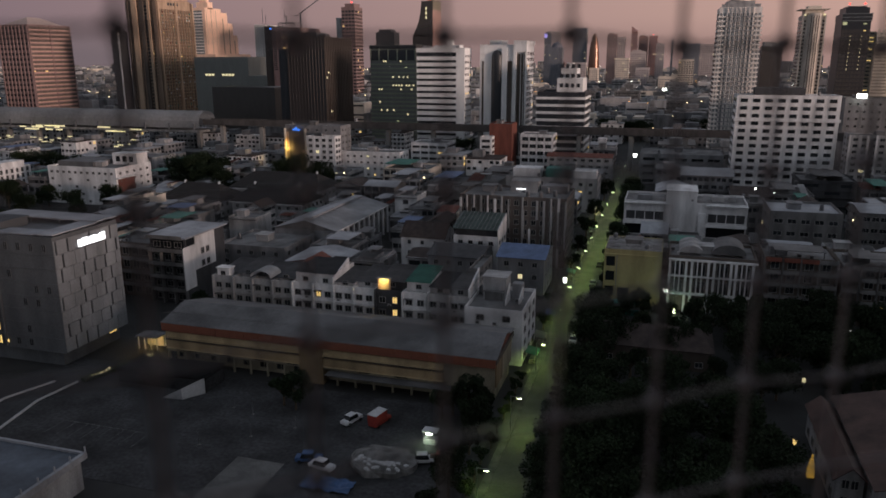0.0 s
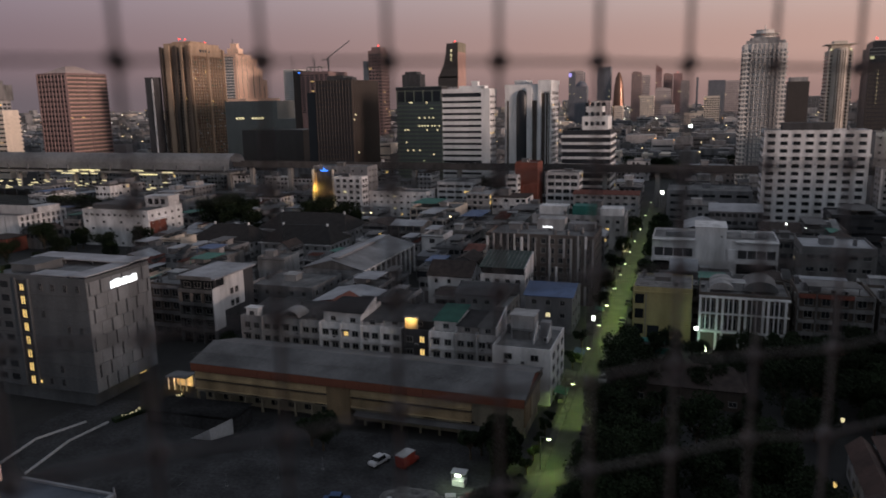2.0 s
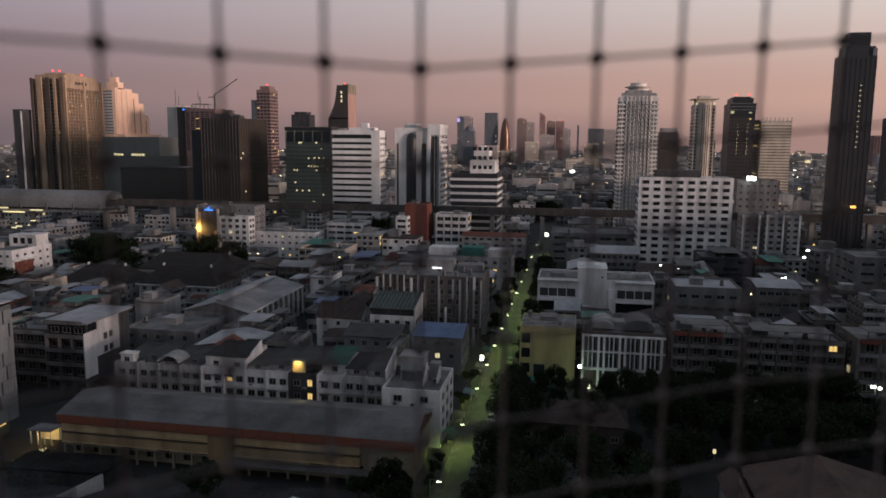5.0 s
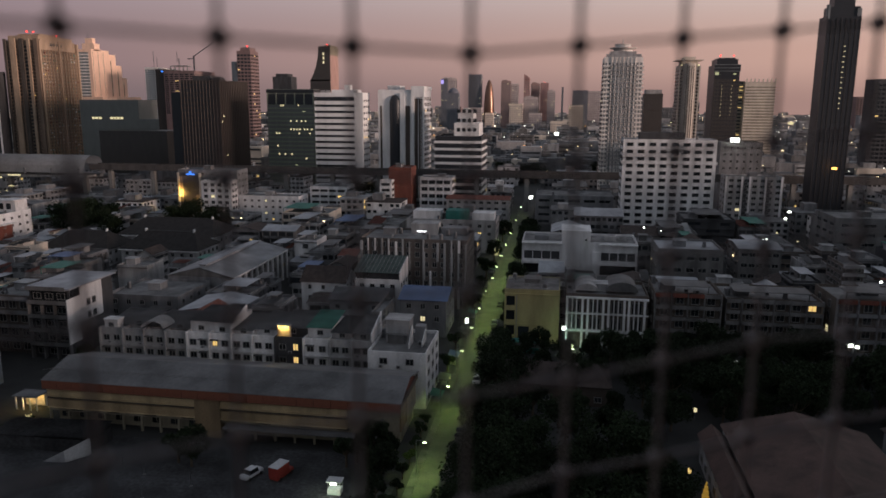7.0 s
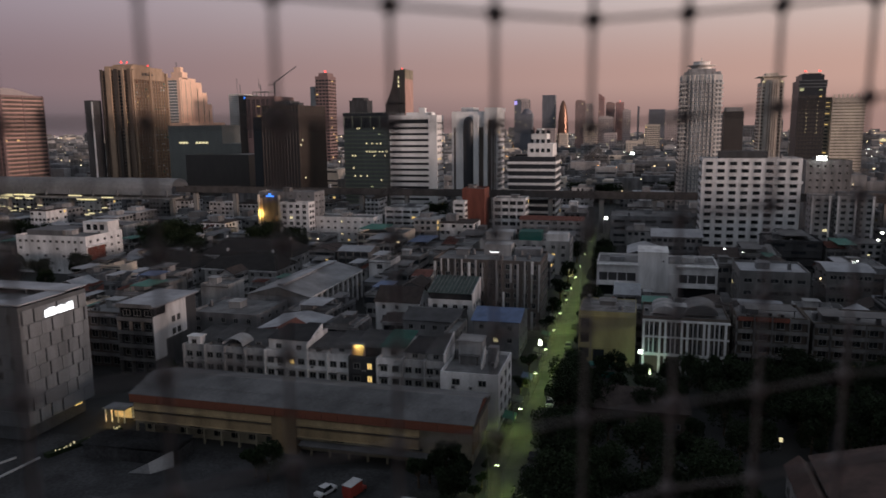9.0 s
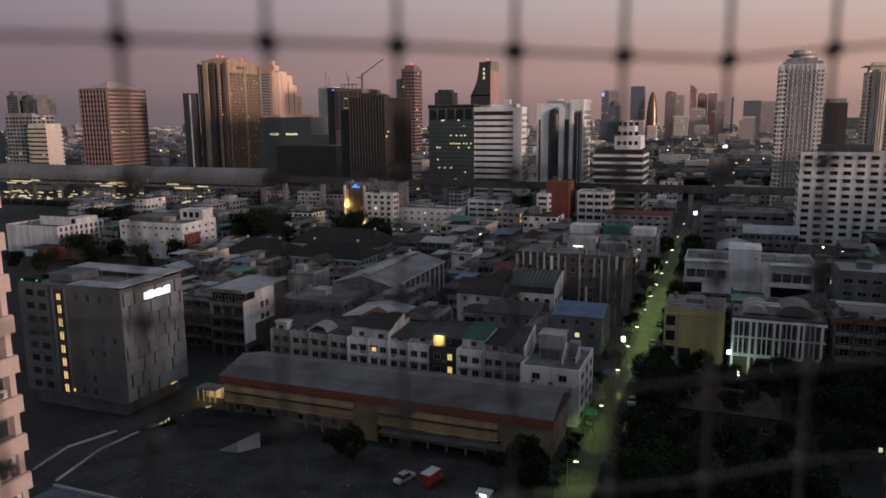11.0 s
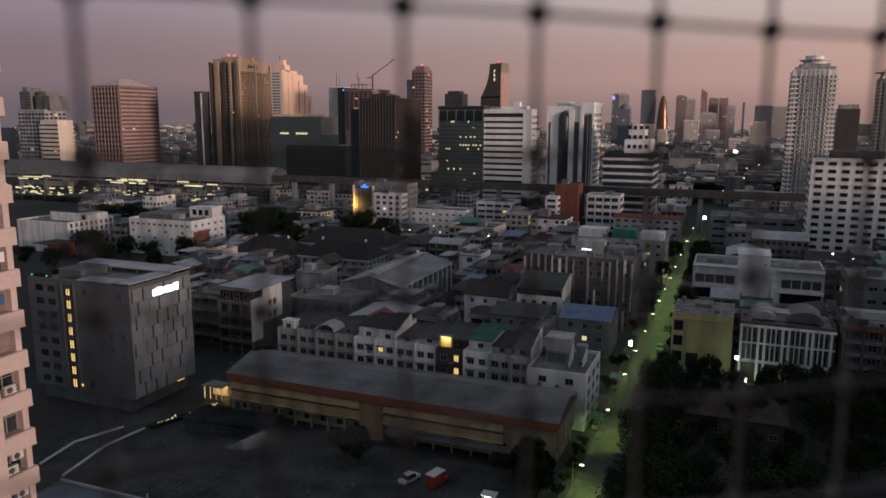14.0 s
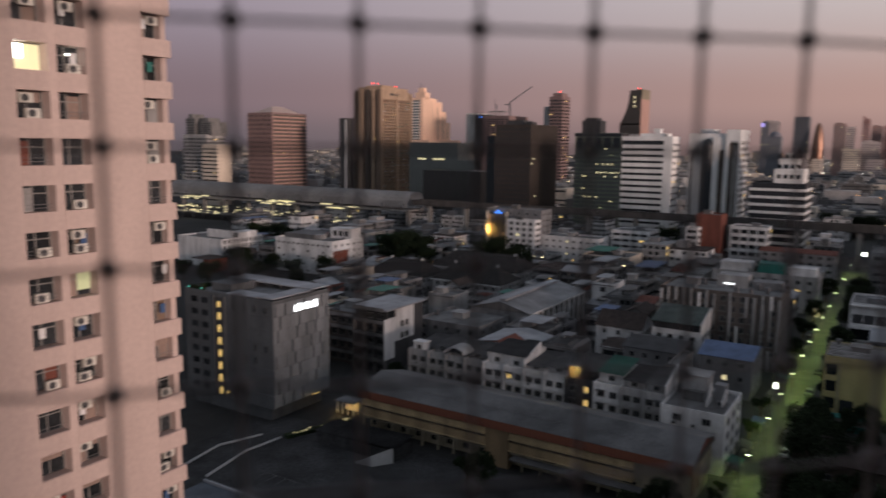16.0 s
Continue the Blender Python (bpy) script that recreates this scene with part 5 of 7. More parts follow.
for x, w, m_ in ((0.4, 3.2, DARKBROWN), (6.0, 6.0, GOLD), (14.4, 4.6, DARKBROWN), (21.5, 3.4, GOLD), (27.6, 4.4, BROWN)):
    boxes("pier", [(b[0] + x, b[0] + x + w - 1.2, b[2] - 1.4, b[2] + 0.05, 0, 112 + w * 0.3)], m_, t)
far_grid(t, "F", b, 7, 36, 3, 108, (0.5, 0.6), seed=6, lit=0.004)
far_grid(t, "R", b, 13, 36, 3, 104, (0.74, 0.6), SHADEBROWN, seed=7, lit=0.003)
piers(t, "R", b, 14, 3, 105, 0.45, GOLD, 1.5)
bands(t, (b[0] + 2, b[1], b[2] + 1.2, b[3]), 3, 104, 36, GOLD, 1.2, 0.2)
piers(t, "R", b, 3, 0, 112, 2.0, GOLD, 1.8)
OCHRE = random.Random(3)
boxes("balcony_goods", [(b[1] + 0.2, b[1] + 1.0, y_, y_ + OCHRE.uniform(0.6, 1.6), z_, z_ + OCHRE.uniform(0.5, 1.4), OCHRE.choice((0, 1, 2))) for y_, z_ in [(OCHRE.uniform(b[2] + 1, b[3] - 3), 3.6 + 2.806 * OCHRE.randrange(36)) for _ in range(220)]], [WHITE, BRICK, ROOFGREEN], t, kind="stuff")
boxes("crown", [(b[0] + 2, b[1] + 0.9, b[2] + 3, b[3] - 4, 105, 113), (b[0] + 2, b[1] - 1, b[2] + 3, b[3] - 4, 113, 116), (b[0] + 4, b[1] - 6, b[2] + 12, b[3] - 14, 116, 118)], GOLD, t)
boxes("crown_opening", [(b[1] + 0.85, b[1] + 1.0, y_, y_ + 3.0, 108.4, 110.6) for y_ in (b[2] + 14, b[2] + 18, b[2] + 22, b[2] + 26)], DARKWALL, t)
beacon(t, b[0] + 14, b[2] + 10, 118, 1.2)
beacon(t, b[0] + 17, b[2] + 14, 118, 1.0)
beacon(t, b[1] - 4, b[2] + 30, 116, 1.0)
t, b = tower("stair_tower", "slim dark tower with a pale edge strip", -462, -453, 552, 562, 86, DARKWALL)
boxes("strip", [(b[1] - 2.0, b[1] - 0.6, b[2] - 0.4, b[2], 0, 86)], WHITE, t)
t, b = tower("office_tower", "cream stepped tower glowing in the evening light", -554, -533, 800, 834, 121, PEACH)
for ya, yb_, top in ((34, 47, 116), (47, 58, 104), (58, 68, 90)):
    boxes("step", [(b[0], b[1], b[2] + ya, b[2] + yb_, 0, top), (b[0], b[1] + 0.4, b[2] + ya, b[2] + yb_ - 1.5, top, top + 2.2)], PEACH, t)
    boxes("slot_window", [(b[1], b[1] + 0.25, b[2] + ya + 1.8, b[2] + ya + 2.9, 70, top - 5)], BROWN, t)
boxes("crown", [(b[0] + 6, b[1], b[2] + 6, b[2] + 17, 121, 129), (b[0] + 9, b[1] - 3, b[2] + 8, b[2] + 14, 129, 135)], PEACH, t)
boxes("crown_mast", [(b[0] + 11, b[0] + 11.6, b[2] + 10, b[2] + 10.6, 135, 141)], METAL, t)
for y_ in (2.2, 12.0, 22.0):
    boxes("joint", [(b[1], b[1] + 0.12, b[2] + y_, b[2] + y_ + 0.5, 70, 120)], BEIGE, t)
boxes("front_glazing", [(b[0] + 0.4, b[1] - 4.0, b[2] - 0.2, b[2], 60, 119)], SLATEGREY, t)
bands(t, (b[0], b[1] - 4.2, b[2] - 0.3, b[2] + 2), 60, 119, 17, TOWERWHITE, 0.35, 0.42)
boxes("podium", [(b[0] - 6, b[1] + 14, b[2] - 6, b[2] + 72, 0, 66), (b[0] - 6, b[1] + 14.5, b[2] - 6.5, b[2] + 72, 66, 69)], PEACH, t)
t, b = tower("office_block", "low dark glass office block with sloping side", -387, -336, 560, 589, 64, GLASSTEAL)
boxes("window_light", [(b[0] + x, b[0] + x + 2.4, b[2] - 0.25, b[2], 50, 51.6) for x in (10, 13, 16, 26, 29, 32, 35)], LITPALE, t, kind="stuff")
prism("sloping_side", [(b[1], b[2]), (b[1] + 16, b[2] + 2), (b[1], b[3])], 0, 50, GLASSTEAL, t)
boxes("low_wing", [(b[1] - 16, b[1] + 40, b[2] - 30, b[2] - 2, 0, 42)], GLASSBLACK, t)
t, b = tower("office_block", "broad bronze-black glass block with fine upright mullions", -256, -228, 480, 525, 77, GLASSBRONZE)
far_grid(t, "F", b, 12, 22, 3, 76, (0.86, 0.7), GLASSINK, seed=9, lit=0.006, lit_mat=LITPALE)
far_grid(t, "R", b, 16, 22, 3, 76, (0.86, 0.7), GLASSBRONZE, seed=10, lit=0.006, lit_mat=LITPALE)
piers(t, "F", b, 13, 2, 78, 0.35, DARKBROWN, 0.5)
piers(t, "R", b, 17, 2, 78, 0.3, DARKBROWN, 0.4)
boxes("wing", [(b[0] - 10, b[0], b[2] + 5, b[3], 0, 70)], GLASSINK, t)
boxes("plant_room", [(b[0] + 4, b[0] + 17, b[2] + 10, b[2] + 26, 78.2, 81.5), (b[0] + 20, b[0] + 25, b[2] + 8, b[2] + 15, 78.2, 80.2)], DARKWALL, t)
boxes("podium", [(b[0] - 26, b[1] + 10, b[2] - 12, b[2] - 0.4, 0, 17), (b[0] - 26.4, b[1] + 10.4, b[2] - 12.4, b[2] - 0.4, 17, 18)], GREY, t)
t, b = tower("office_tower", "slim brown tower with red beacons and lit floors", -358, -342, 800, 822, 118, MAROON)
far_grid(t, "F", b, 4, 30, 4, 116, seed=11, lit=0.005)
far_grid(t, "R", b, 5, 30, 4, 116, seed=12, lit=0.05)
boxes("crown", [(b[0] + 3, b[1] - 2, b[2] + 3, b[3] - 3, 118, 123)], MAROON, t)
beacon(t, 0, 0, 123, 1.4)
boxes("wing", [(b[0] - 8, b[0], b[2] + 3, b[3], 0, 108)], DULL, t)
t, b = tower("unfinished_tower", "brown tower under construction with a crane", -446, -409, 800, 850, 97, MAROON)
far_grid(t, "F", b, 6, 20, 50, 95, seed=13, lit=0.01)
far_grid(t, "R", b, 8, 20, 50, 95, (0.7, 0.5), SHADEBROWN, seed=31, lit=0.01)
boxes("wing", [(b[0] - 26, b[0] - 11, b[2] + 6, b[3], 0, 102)], TOWERWHITE, t)
far_grid(t, "F", (b[0] - 26, b[0] - 11, b[2] + 6, b[3]), 5, 26, 40, 100, (0.7, 0.5), SLATEGREY, seed=32, lit=0.01)
boxes("dark_wing", [(b[0] - 11, b[0], b[2] + 2, b[3], 0, 100)], GLASSBRONZE, t)
boxes("blue_roof_light", [(b[0] - 4, b[0] - 1.5, b[2] + 1.6, b[2] + 2, 96.5, 98)], LITBLUE, t)
boxes("antenna", [(b[0] - 18.2, b[0] - 17.8, b[2] + 12, b[2] + 12.4, 102, 120), (b[0] - 14.2, b[0] - 13.8, b[2] + 12, b[2] + 12.4, 102, 113)], METAL, t)
boxes("second_crane", [(-13, -12.2, 0, 0.8, 97, 113), (-15, -14.5, 0, 0.5, 109, 120)], METAL, t)
boxes("top_frame", [(x_, x_ + 0.8, b[2] + 1, b[2] + 1.8, 98, 103) for x_ in (b[0] + 8, b[0] + 13, b[0] + 18, b[0] + 23, b[0] + 28)] + [(b[0] + 8, b[0] + 28.8, b[2] + 0.8, b[2] + 12, 103, 103.8)], CONCRETE, t)
boxes("mast", [(5, 6.4, 0, 1.4, 97, 116), (-2, 5, 0.3, 1.1, 112, 113)], METAL, t)
bm = bmesh.new()
bmesh.ops.create_cube(bm, size=1, matrix=pose(20, 0.7, 124, 0, -32, 0) @ Matrix.Diagonal((34, 0.9, 0.9, 1)))
part("jib", bm, METAL, t)
t, b = tower("office_tower", "green glass office tower with a few lit floors", -211, -176, 520, 533, 72, GLASSGREEN)
far_grid(t, "F", b, 16, 20, 3, 62, (0.86, 0.55), GLASSTEAL, seed=14, lit=0.012, lit_mat=LITDIM, proud=0.15)
bands(t, b, 3, 62, 20, GREYGREEN, 0.25, 0.4)
boxes("lit_office", [(b[0] + 1.0 + x_, b[0] + 2.0 + x_, b[2] - 0.45, b[2] - 0.2, z_, z_ + 1.1) for x_, z_ in [(16, 44.3), (18.2, 44.3), (20.4, 44.3), (22.6, 44.3), (26, 44.3), (28.2, 44.3), (31.5, 44.3), (16, 50.2), (20.4, 50.2), (24, 50.2), (27, 50.2), (5, 41.4), (7, 41.4), (22, 41.4), (30, 41.4), (5.5, 32.4), (6.5, 26.5), (11, 26.5), (16, 26.5), (27, 23.6), (9, 61.2), (10.5, 61.2), (22, 61.2)]], LITPALE, t, kind="stuff")
# ink-dark box stands for the shade inside the open crown
boxes("crown_recess", [(b[0] - 0.1, b[1] + 0.1, b[2] - 0.2, b[3], 62.4, 69.6)], GLASSINK, t)
for x_ in (0, 6.5, 13.5, 20.5, 27.5, 34.2):
    boxes("crown_column", [(b[0] + x_, b[0] + x_ + 0.8, b[2] - 0.6, b[2], 62.4, 72.6)], GREYGREEN, t)
boxes("crown", [(b[0] - 0.4, b[1] + 0.4, b[2] - 0.7, b[3], 70.6, 72.8)], GLASSINK, t)
boxes("roof_box", [(b[0] + 4, b[0] + 18, b[2] + 2, b[3], 73, 82), (b[0] + 6, b[0] + 15, b[2] + 3, b[3], 82, 84)], DARKWALL, t)
t, b = tower("office_tower", "dark tapering tower with a rose-lit side", -240, -220, 700, 726, 84, GLASSBLACK)
bm = bmesh.new()
rings = [[bm.verts.new((x, y, z)) for x, z in ((b[0], 84), (b[1], 84), (b[1], 116), (b[0] + 9, 116), (b[0] + 8, 106), (b[0] + 6, 97), (b[0] + 3, 90))] for y in (b[2], b[3])]
bm.faces.new(rings[0])
bm.faces.new(rings[1][::-1])
for i in range(7):
    bm.faces.new((rings[0][i], rings[1][i], rings[1][(i + 1) % 7], rings[0][(i + 1) % 7]))
bmesh.ops.recalc_face_normals(bm, faces=bm.faces)
part("tapered_top", bm, GLASSBLACK, t)
boxes("crown_light", [(b[0] + 13, b[0] + 14.4, b[2] - 0.3, b[2], z, z + 2.4) for z in (100, 104, 108)], LITPALE, t)
# rose evening light on the right side, painted as a salmon sheet
boxes("side_face", [(b[1], b[1] + 0.4, b[2], b[3], 0, 108)], SALMON, t)
boxes("side_cap", [(b[1] - 5, b[1] + 0.5, b[2] + 0.5, b[3], 108, 117)], BEIGE, t)
far_grid(t, "F", b, 6, 26, 4, 82, (0.6, 0.4), GLASSBLACK, seed=15, lit=0.02)
beacon(t, 5, -5, 116, 1.3)
t, b = tower("office_tower", "white office tower with dark ribbon windows", -158, -127, 470, 486, 68, GLASSDARK)
bands(t, b, 1, 66.5, 17, TILEWHITE, 0.5, 0.60)
boxes("core", [(b[1] - 5, b[1] + 0.6, b[2] - 0.7, b[3], 0, 68.5)], TILEWHITE, t)
far_grid(t, "R", (b[0], b[1] + 0.6, b[2], b[3]), 3, 17, 2, 67, (0.5, 0.4), seed=16)
boxes("roof_line", [(b[0] - 0.6, b[1] + 0.7, b[2] - 0.8, b[3], 67.5, 70.2), (b[0] + 10, b[1] - 4, b[2] + 3, b[3] - 3, 70.2, 72), (b[0] + 19, b[0] + 23, b[2] + 2, b[2] + 6, 72, 75)], TILEWHITE, t)
boxes("roof_tank", [(b[0] + x_, b[0] + x_ + 2.2, b[2] + 2, b[2] + 4, 70.2, 71.6) for x_ in (3, 6.5, 25)], DULL, t)
t, b = tower("office_tower", "white twin-slab office tower with a dark curved glass bay", -119, -89, 480, 508, 71, TILEWHITE)
for a, e, top in ((-100.8, -97.9, 62), (-94.8, -92.6, 66.5), (-92.0, -90.8, 66.5), (-90.3, -89.5, 66.5), (-117.6, -116.4, 62)):
    boxes("glass_slot", [(a + 104, e + 104, b[2] - 0.25, b[2], 2, top)], SHADEBROWN, t)
boxes("white_slab", [(-0.3, 3.0, b[2] - 1.4, b[2], 0, 70)], TILEWHITE, t)
boxes("slab_frame", [(7.2, 9.0, b[2] - 1.8, b[2] + 0.05, 0, 74.5), (14.6, 15.6, b[2] - 1.8, b[2] + 0.05, 0, 74.5), (9.0, 14.6, b[2] - 1.8, b[2] + 0.05, 67.5, 74.5)], TILEWHITE, t)
boxes("slab_roof", [(7.2, 15.6, b[2] + 0.05, b[3], 72.2, 74.5)], TILEWHITE, t)
bm = bmesh.new()
bmesh.ops.create_cone(bm, cap_ends=True, segments=20, radius1=3.7, radius2=3.7, depth=64, matrix=Matrix.Translation((-3.8, b[2] + 1.0, 32)))
bmesh.ops.create_uvsphere(bm, u_segments=20, v_segments=10, radius=3.7, matrix=Matrix.Translation((-3.8, b[2] + 1.0, 64)) @ Matrix.Diagonal((1, 1, 1.4, 1)))
part("curved_bay", bm, GLASSINK, t)
far_grid(t, "R", b, 5, 18, 3, 68, (0.5, 0.6), seed=17)
boxes("roof_box", [(b[0] + 5, b[0] + 13, b[2] + 6, b[3] - 4, 72, 75)], WHITE, t)
t, b = tower("office_block", "white banded office block with stepped roof", -77, -48.6, 455, 486, 43, GLASSINK)
bands(t, b, 1, 44, 10, TILEWHITE, 0.6, 0.36)
boxes("stepped_top", [(b[0] + 11, b[1] - 2, b[2] + 5, b[3] - 4, 44, 52), (b[0] + 13, b[1] - 6, b[2] + 7, b[3] - 8, 52, 58), (b[0] + 16, b[1] - 9, b[2] + 9, b[3] - 12, 58, 61)], TILEWHITE, t)
far_grid(t, "F", (b[0] + 12, b[1] - 3, b[2] + 5, b[3]), 4, 3, 45, 62, (0.6, 0.4), seed=18, lit=0.1)
t, b = tower("apartment_tower", "tall white balcony tower with a round crown", 25, 49, 500, 528, 92, TOWERWHITE)
far_grid(t, "F", b, 11, 32, 3, 90, (0.55, 0.6), SLATEGREY, seed=19, lit=0.008)
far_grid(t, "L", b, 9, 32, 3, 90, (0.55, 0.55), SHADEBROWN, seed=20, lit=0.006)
for x_ in (4.6, 7.2, 9.6, 12.0, 14.4, 16.8, 19.2):
    boxes("pier", [(b[0] + x_ - 0.2, b[0] + x_ + 0.2, b[2] - 0.8, b[2] + 0.05, 0, 93)], TOWERWHITE, t)
for x0_, x1_ in ((b[0] - 0.8, b[0] + 3.6), (b[1] - 3.8, b[1] + 0.8)):
    bands(t, (x0_ + 1.2, x1_ - 1.2, b[2], b[2] + 8), 3, 90, 32, TOWERWHITE, 1.2, 0.34, "balcony")
bands(t, (b[0] + 4.8, b[1] - 4.8, b[2], b[3]), 3, 90, 32, DULL, 1.0, 0.26, "ledge")
boxes("roof_screen", [(b[0] + 1, b[1] - 1, b[2] + 0.5, b[2] + 1, 93.2, 95), (b[0] + 4, b[1] - 4, b[2] + 4, b[3] - 4, 93.2, 97)], DULL, t)
bm = bmesh.new()
for r1, r2, z, dp in ((6.2, 6.2, 95, 6), (7.6, 6.2, 98.6, 0.9), (8.6, 8.4, 99.3, 0.4), (5.0, 5.4, 100.4, 2.0), (5.4, 5.2, 101.6, 0.4), (0.3, 0.3, 103, 3)):
    bmesh.ops.create_cone(bm, cap_ends=True, segments=20, radius1=r2, radius2=r1, depth=dp, matrix=Matrix.Translation((0, -3, z)))
part("round_crown", bm, TOWERWHITE, t)
boxes("crown_light", [(-1.5, 1.5, -9.6, -9.0, 94.2, 95.4)], LITWARM, t)
beacon(t, b[1] - 2, b[2] + 3, 92, 1.2)
boxes("lobby_light", [(b[0] + 2, b[0] + 5, b[2] - 0.4, b[2], 4, 8), (b[1] - 3, b[1] - 1, b[2] - 0.4, b[2], 4, 14)], LITPALE, t)
t, b = tower("office_block", "dark mid-rise block with pale cap", 57, 70, 560, 572, 70, GLASSBLACK)
boxes("cap", [(b[0] + 1, b[1] - 1, b[2], b[3], 71, 74)], DULL, t)
far_grid(t, "F", b, 5, 16, 3, 70, seed=21, lit=0.02, glass=GLASSBLACK)
t, b = tower("apartment_tower", "grey-gold apartment tower with a flared crown", 100, 118, 700, 722, 96, TOWERCREAM)
prism("rounded_bay", [(3.4 + 5.0 * math.cos(i * math.pi / 8) - 3.4, b[2] - 3.2 * math.sin(i * math.pi / 8)) for i in range(8, -1, -1)], 20, 99, TOWERCREAM, t)
boxes("dark_joint", [(x_ - 0.3, x_ + 0.3, b[2] - 3.4 + abs(x_) * 0.22, b[2], 20, 97) for x_ in (-2.6, -0.8, 1.2, 3.0)], SHADEBROWN, t, kind="stuff")
piers(t, "F", b, 6, 0, 97, 1.2, TOWERCREAM, 0.9)
far_grid(t, "F", b, 5, 30, 3, 94, (0.6, 0.5), SHADEBROWN, seed=22, lit=0.01)
far_grid(t, "L", b, 5, 30, 3, 94, seed=23, lit=0.02)
boxes("crown", [(b[0] + 2, b[1] - 2, b[2] + 2, b[3] - 2, 96, 102), (b[0] - 2.4, b[1] + 2.4, b[2] - 2.4, b[3] + 2.4, 101.8, 102.3), (b[0] + 4, b[1] - 4, b[2] + 4, b[3] - 4, 102.5, 105)], CREAM, t)
boxes("crown_light", [(b[0] + 1, b[0] + 2.4, b[2] - 0.6, b[2], 97, 98.4), (b[1] - 2.4, b[1] - 1, b[2] - 0.6, b[2], 97, 98.4)], LITPALE, t)
t, b = tower("office_tower", "dark glass tower with a stepped crown", 104, 121, 560, 583, 86, GLASSINK)
far_grid(t, "F", b, 8, 30, 3, 82, (0.7, 0.5), GLASSBLACK, seed=24, lit=0.004)
bands(t, b, 3, 82, 30, GLASSBLACK, 0.2, 0.3)
boxes("stair_light", [(b[0] + x_, b[0] + x_ + 0.35, b[2] - 0.5, b[2] - 0.2, z_, z_ + 0.5) for x_ in (5.6, 12.2) for z_ in [56 + 2.6 * i for i in range(9)]], LITPALE, t, kind="stuff")
boxes("crown", [(b[0] - 0.3, b[1] + 0.3, b[2] - 0.3, b[3] - 1, 87, 91), (b[0] + 1.5, b[1] - 1.5, b[2] + 1, b[3] - 2, 91, 95), (b[0] + 3, b[1] - 3, b[2] + 3, b[3] - 4, 95, 96)], GLASSINK, t)
boxes("crown_rail", [(b[0] - 0.6, b[1] + 0.6, b[2] - 0.6, b[2] - 0.4, z_, z_ + 0.4) for z_ in (86.6, 88.8, 91)], SLATEGREY, t)
boxes("crown_light", [(b[0] + 0.4, b[0] + 2.8, b[2] - 0.9, b[2] - 0.5, 84.2, 86.0), (b[1] - 4.4, b[1] - 2.6, b[2] - 0.9, b[2] - 0.5, 84.4, 85.2)], LITDIM, t)
for x in (-4, 5):
    beacon(t, x, -5, 96, 0.9)
t, b = tower("apartment_tower", "cream slab tower with fine window rows", 157, 182, 700, 716, 82, CREAM)
far_grid(t, "F", b, 9, 30, 3, 80, (0.94, 0.42), BEIGE, seed=25, lit=0.0)
piers(t, "F", b, 8, 82, 86, 1.2, CREAM, 0.5)
boxes("wing", [(b[0] - 6, b[0], b[2] + 4, b[3], 0, 84)], BEIGE, t)
far_grid(t, "F", (b[0] - 6, b[0], b[2] + 4, b[3]), 1, 18, 30, 84, (0.5, 0.4), seed=26, lit=0.15)
t, b = tower("office_tower", "black glass skyscraper with a row of lit stair windows", 131, 147.4, 420, 432, 107, GLASSINK)
boxes("crown", [(b[0] + 1.5, b[1] - 0.6, b[2] + 1, b[3] - 1, 108, 113), (b[0] + 3.5, b[1] - 3, b[2] + 2, b[3] - 2, 113, 120)], GLASSINK, t)
boxes("crown_fin", [(b[0] + 0.2, b[0] + 1.2, b[2] - 0.2, b[2] + 3, 107, 114), (b[1] - 2.0, b[1], b[2] + 0.4, b[2] + 4, 107, 112)], SLATEGREY, t)
boxes("stair_light", [(b[0] + 9.4, b[0] + 10.2, b[2] - 0.3, b[2], z_, z_ + 0.35) for z_ in [62 + 2.6 * i for i in range(13)]], LITPALE, t, kind="stuff")
far_grid(t, "F", b, 7, 34, 20, 104, (0.85, 0.7), GLASSINK, seed=27, lit=0.0)
piers(t, "F", b, 8, 2, 107, 0.25, GLASSBLACK, 0.25)
t, b = tower("office_tower", "dark tower at the edge of the city", 231, 250, 620, 636, 82, DARKWALL)
far_grid(t, "F", b, 6, 24, 3, 80, seed=28, lit=0.01)

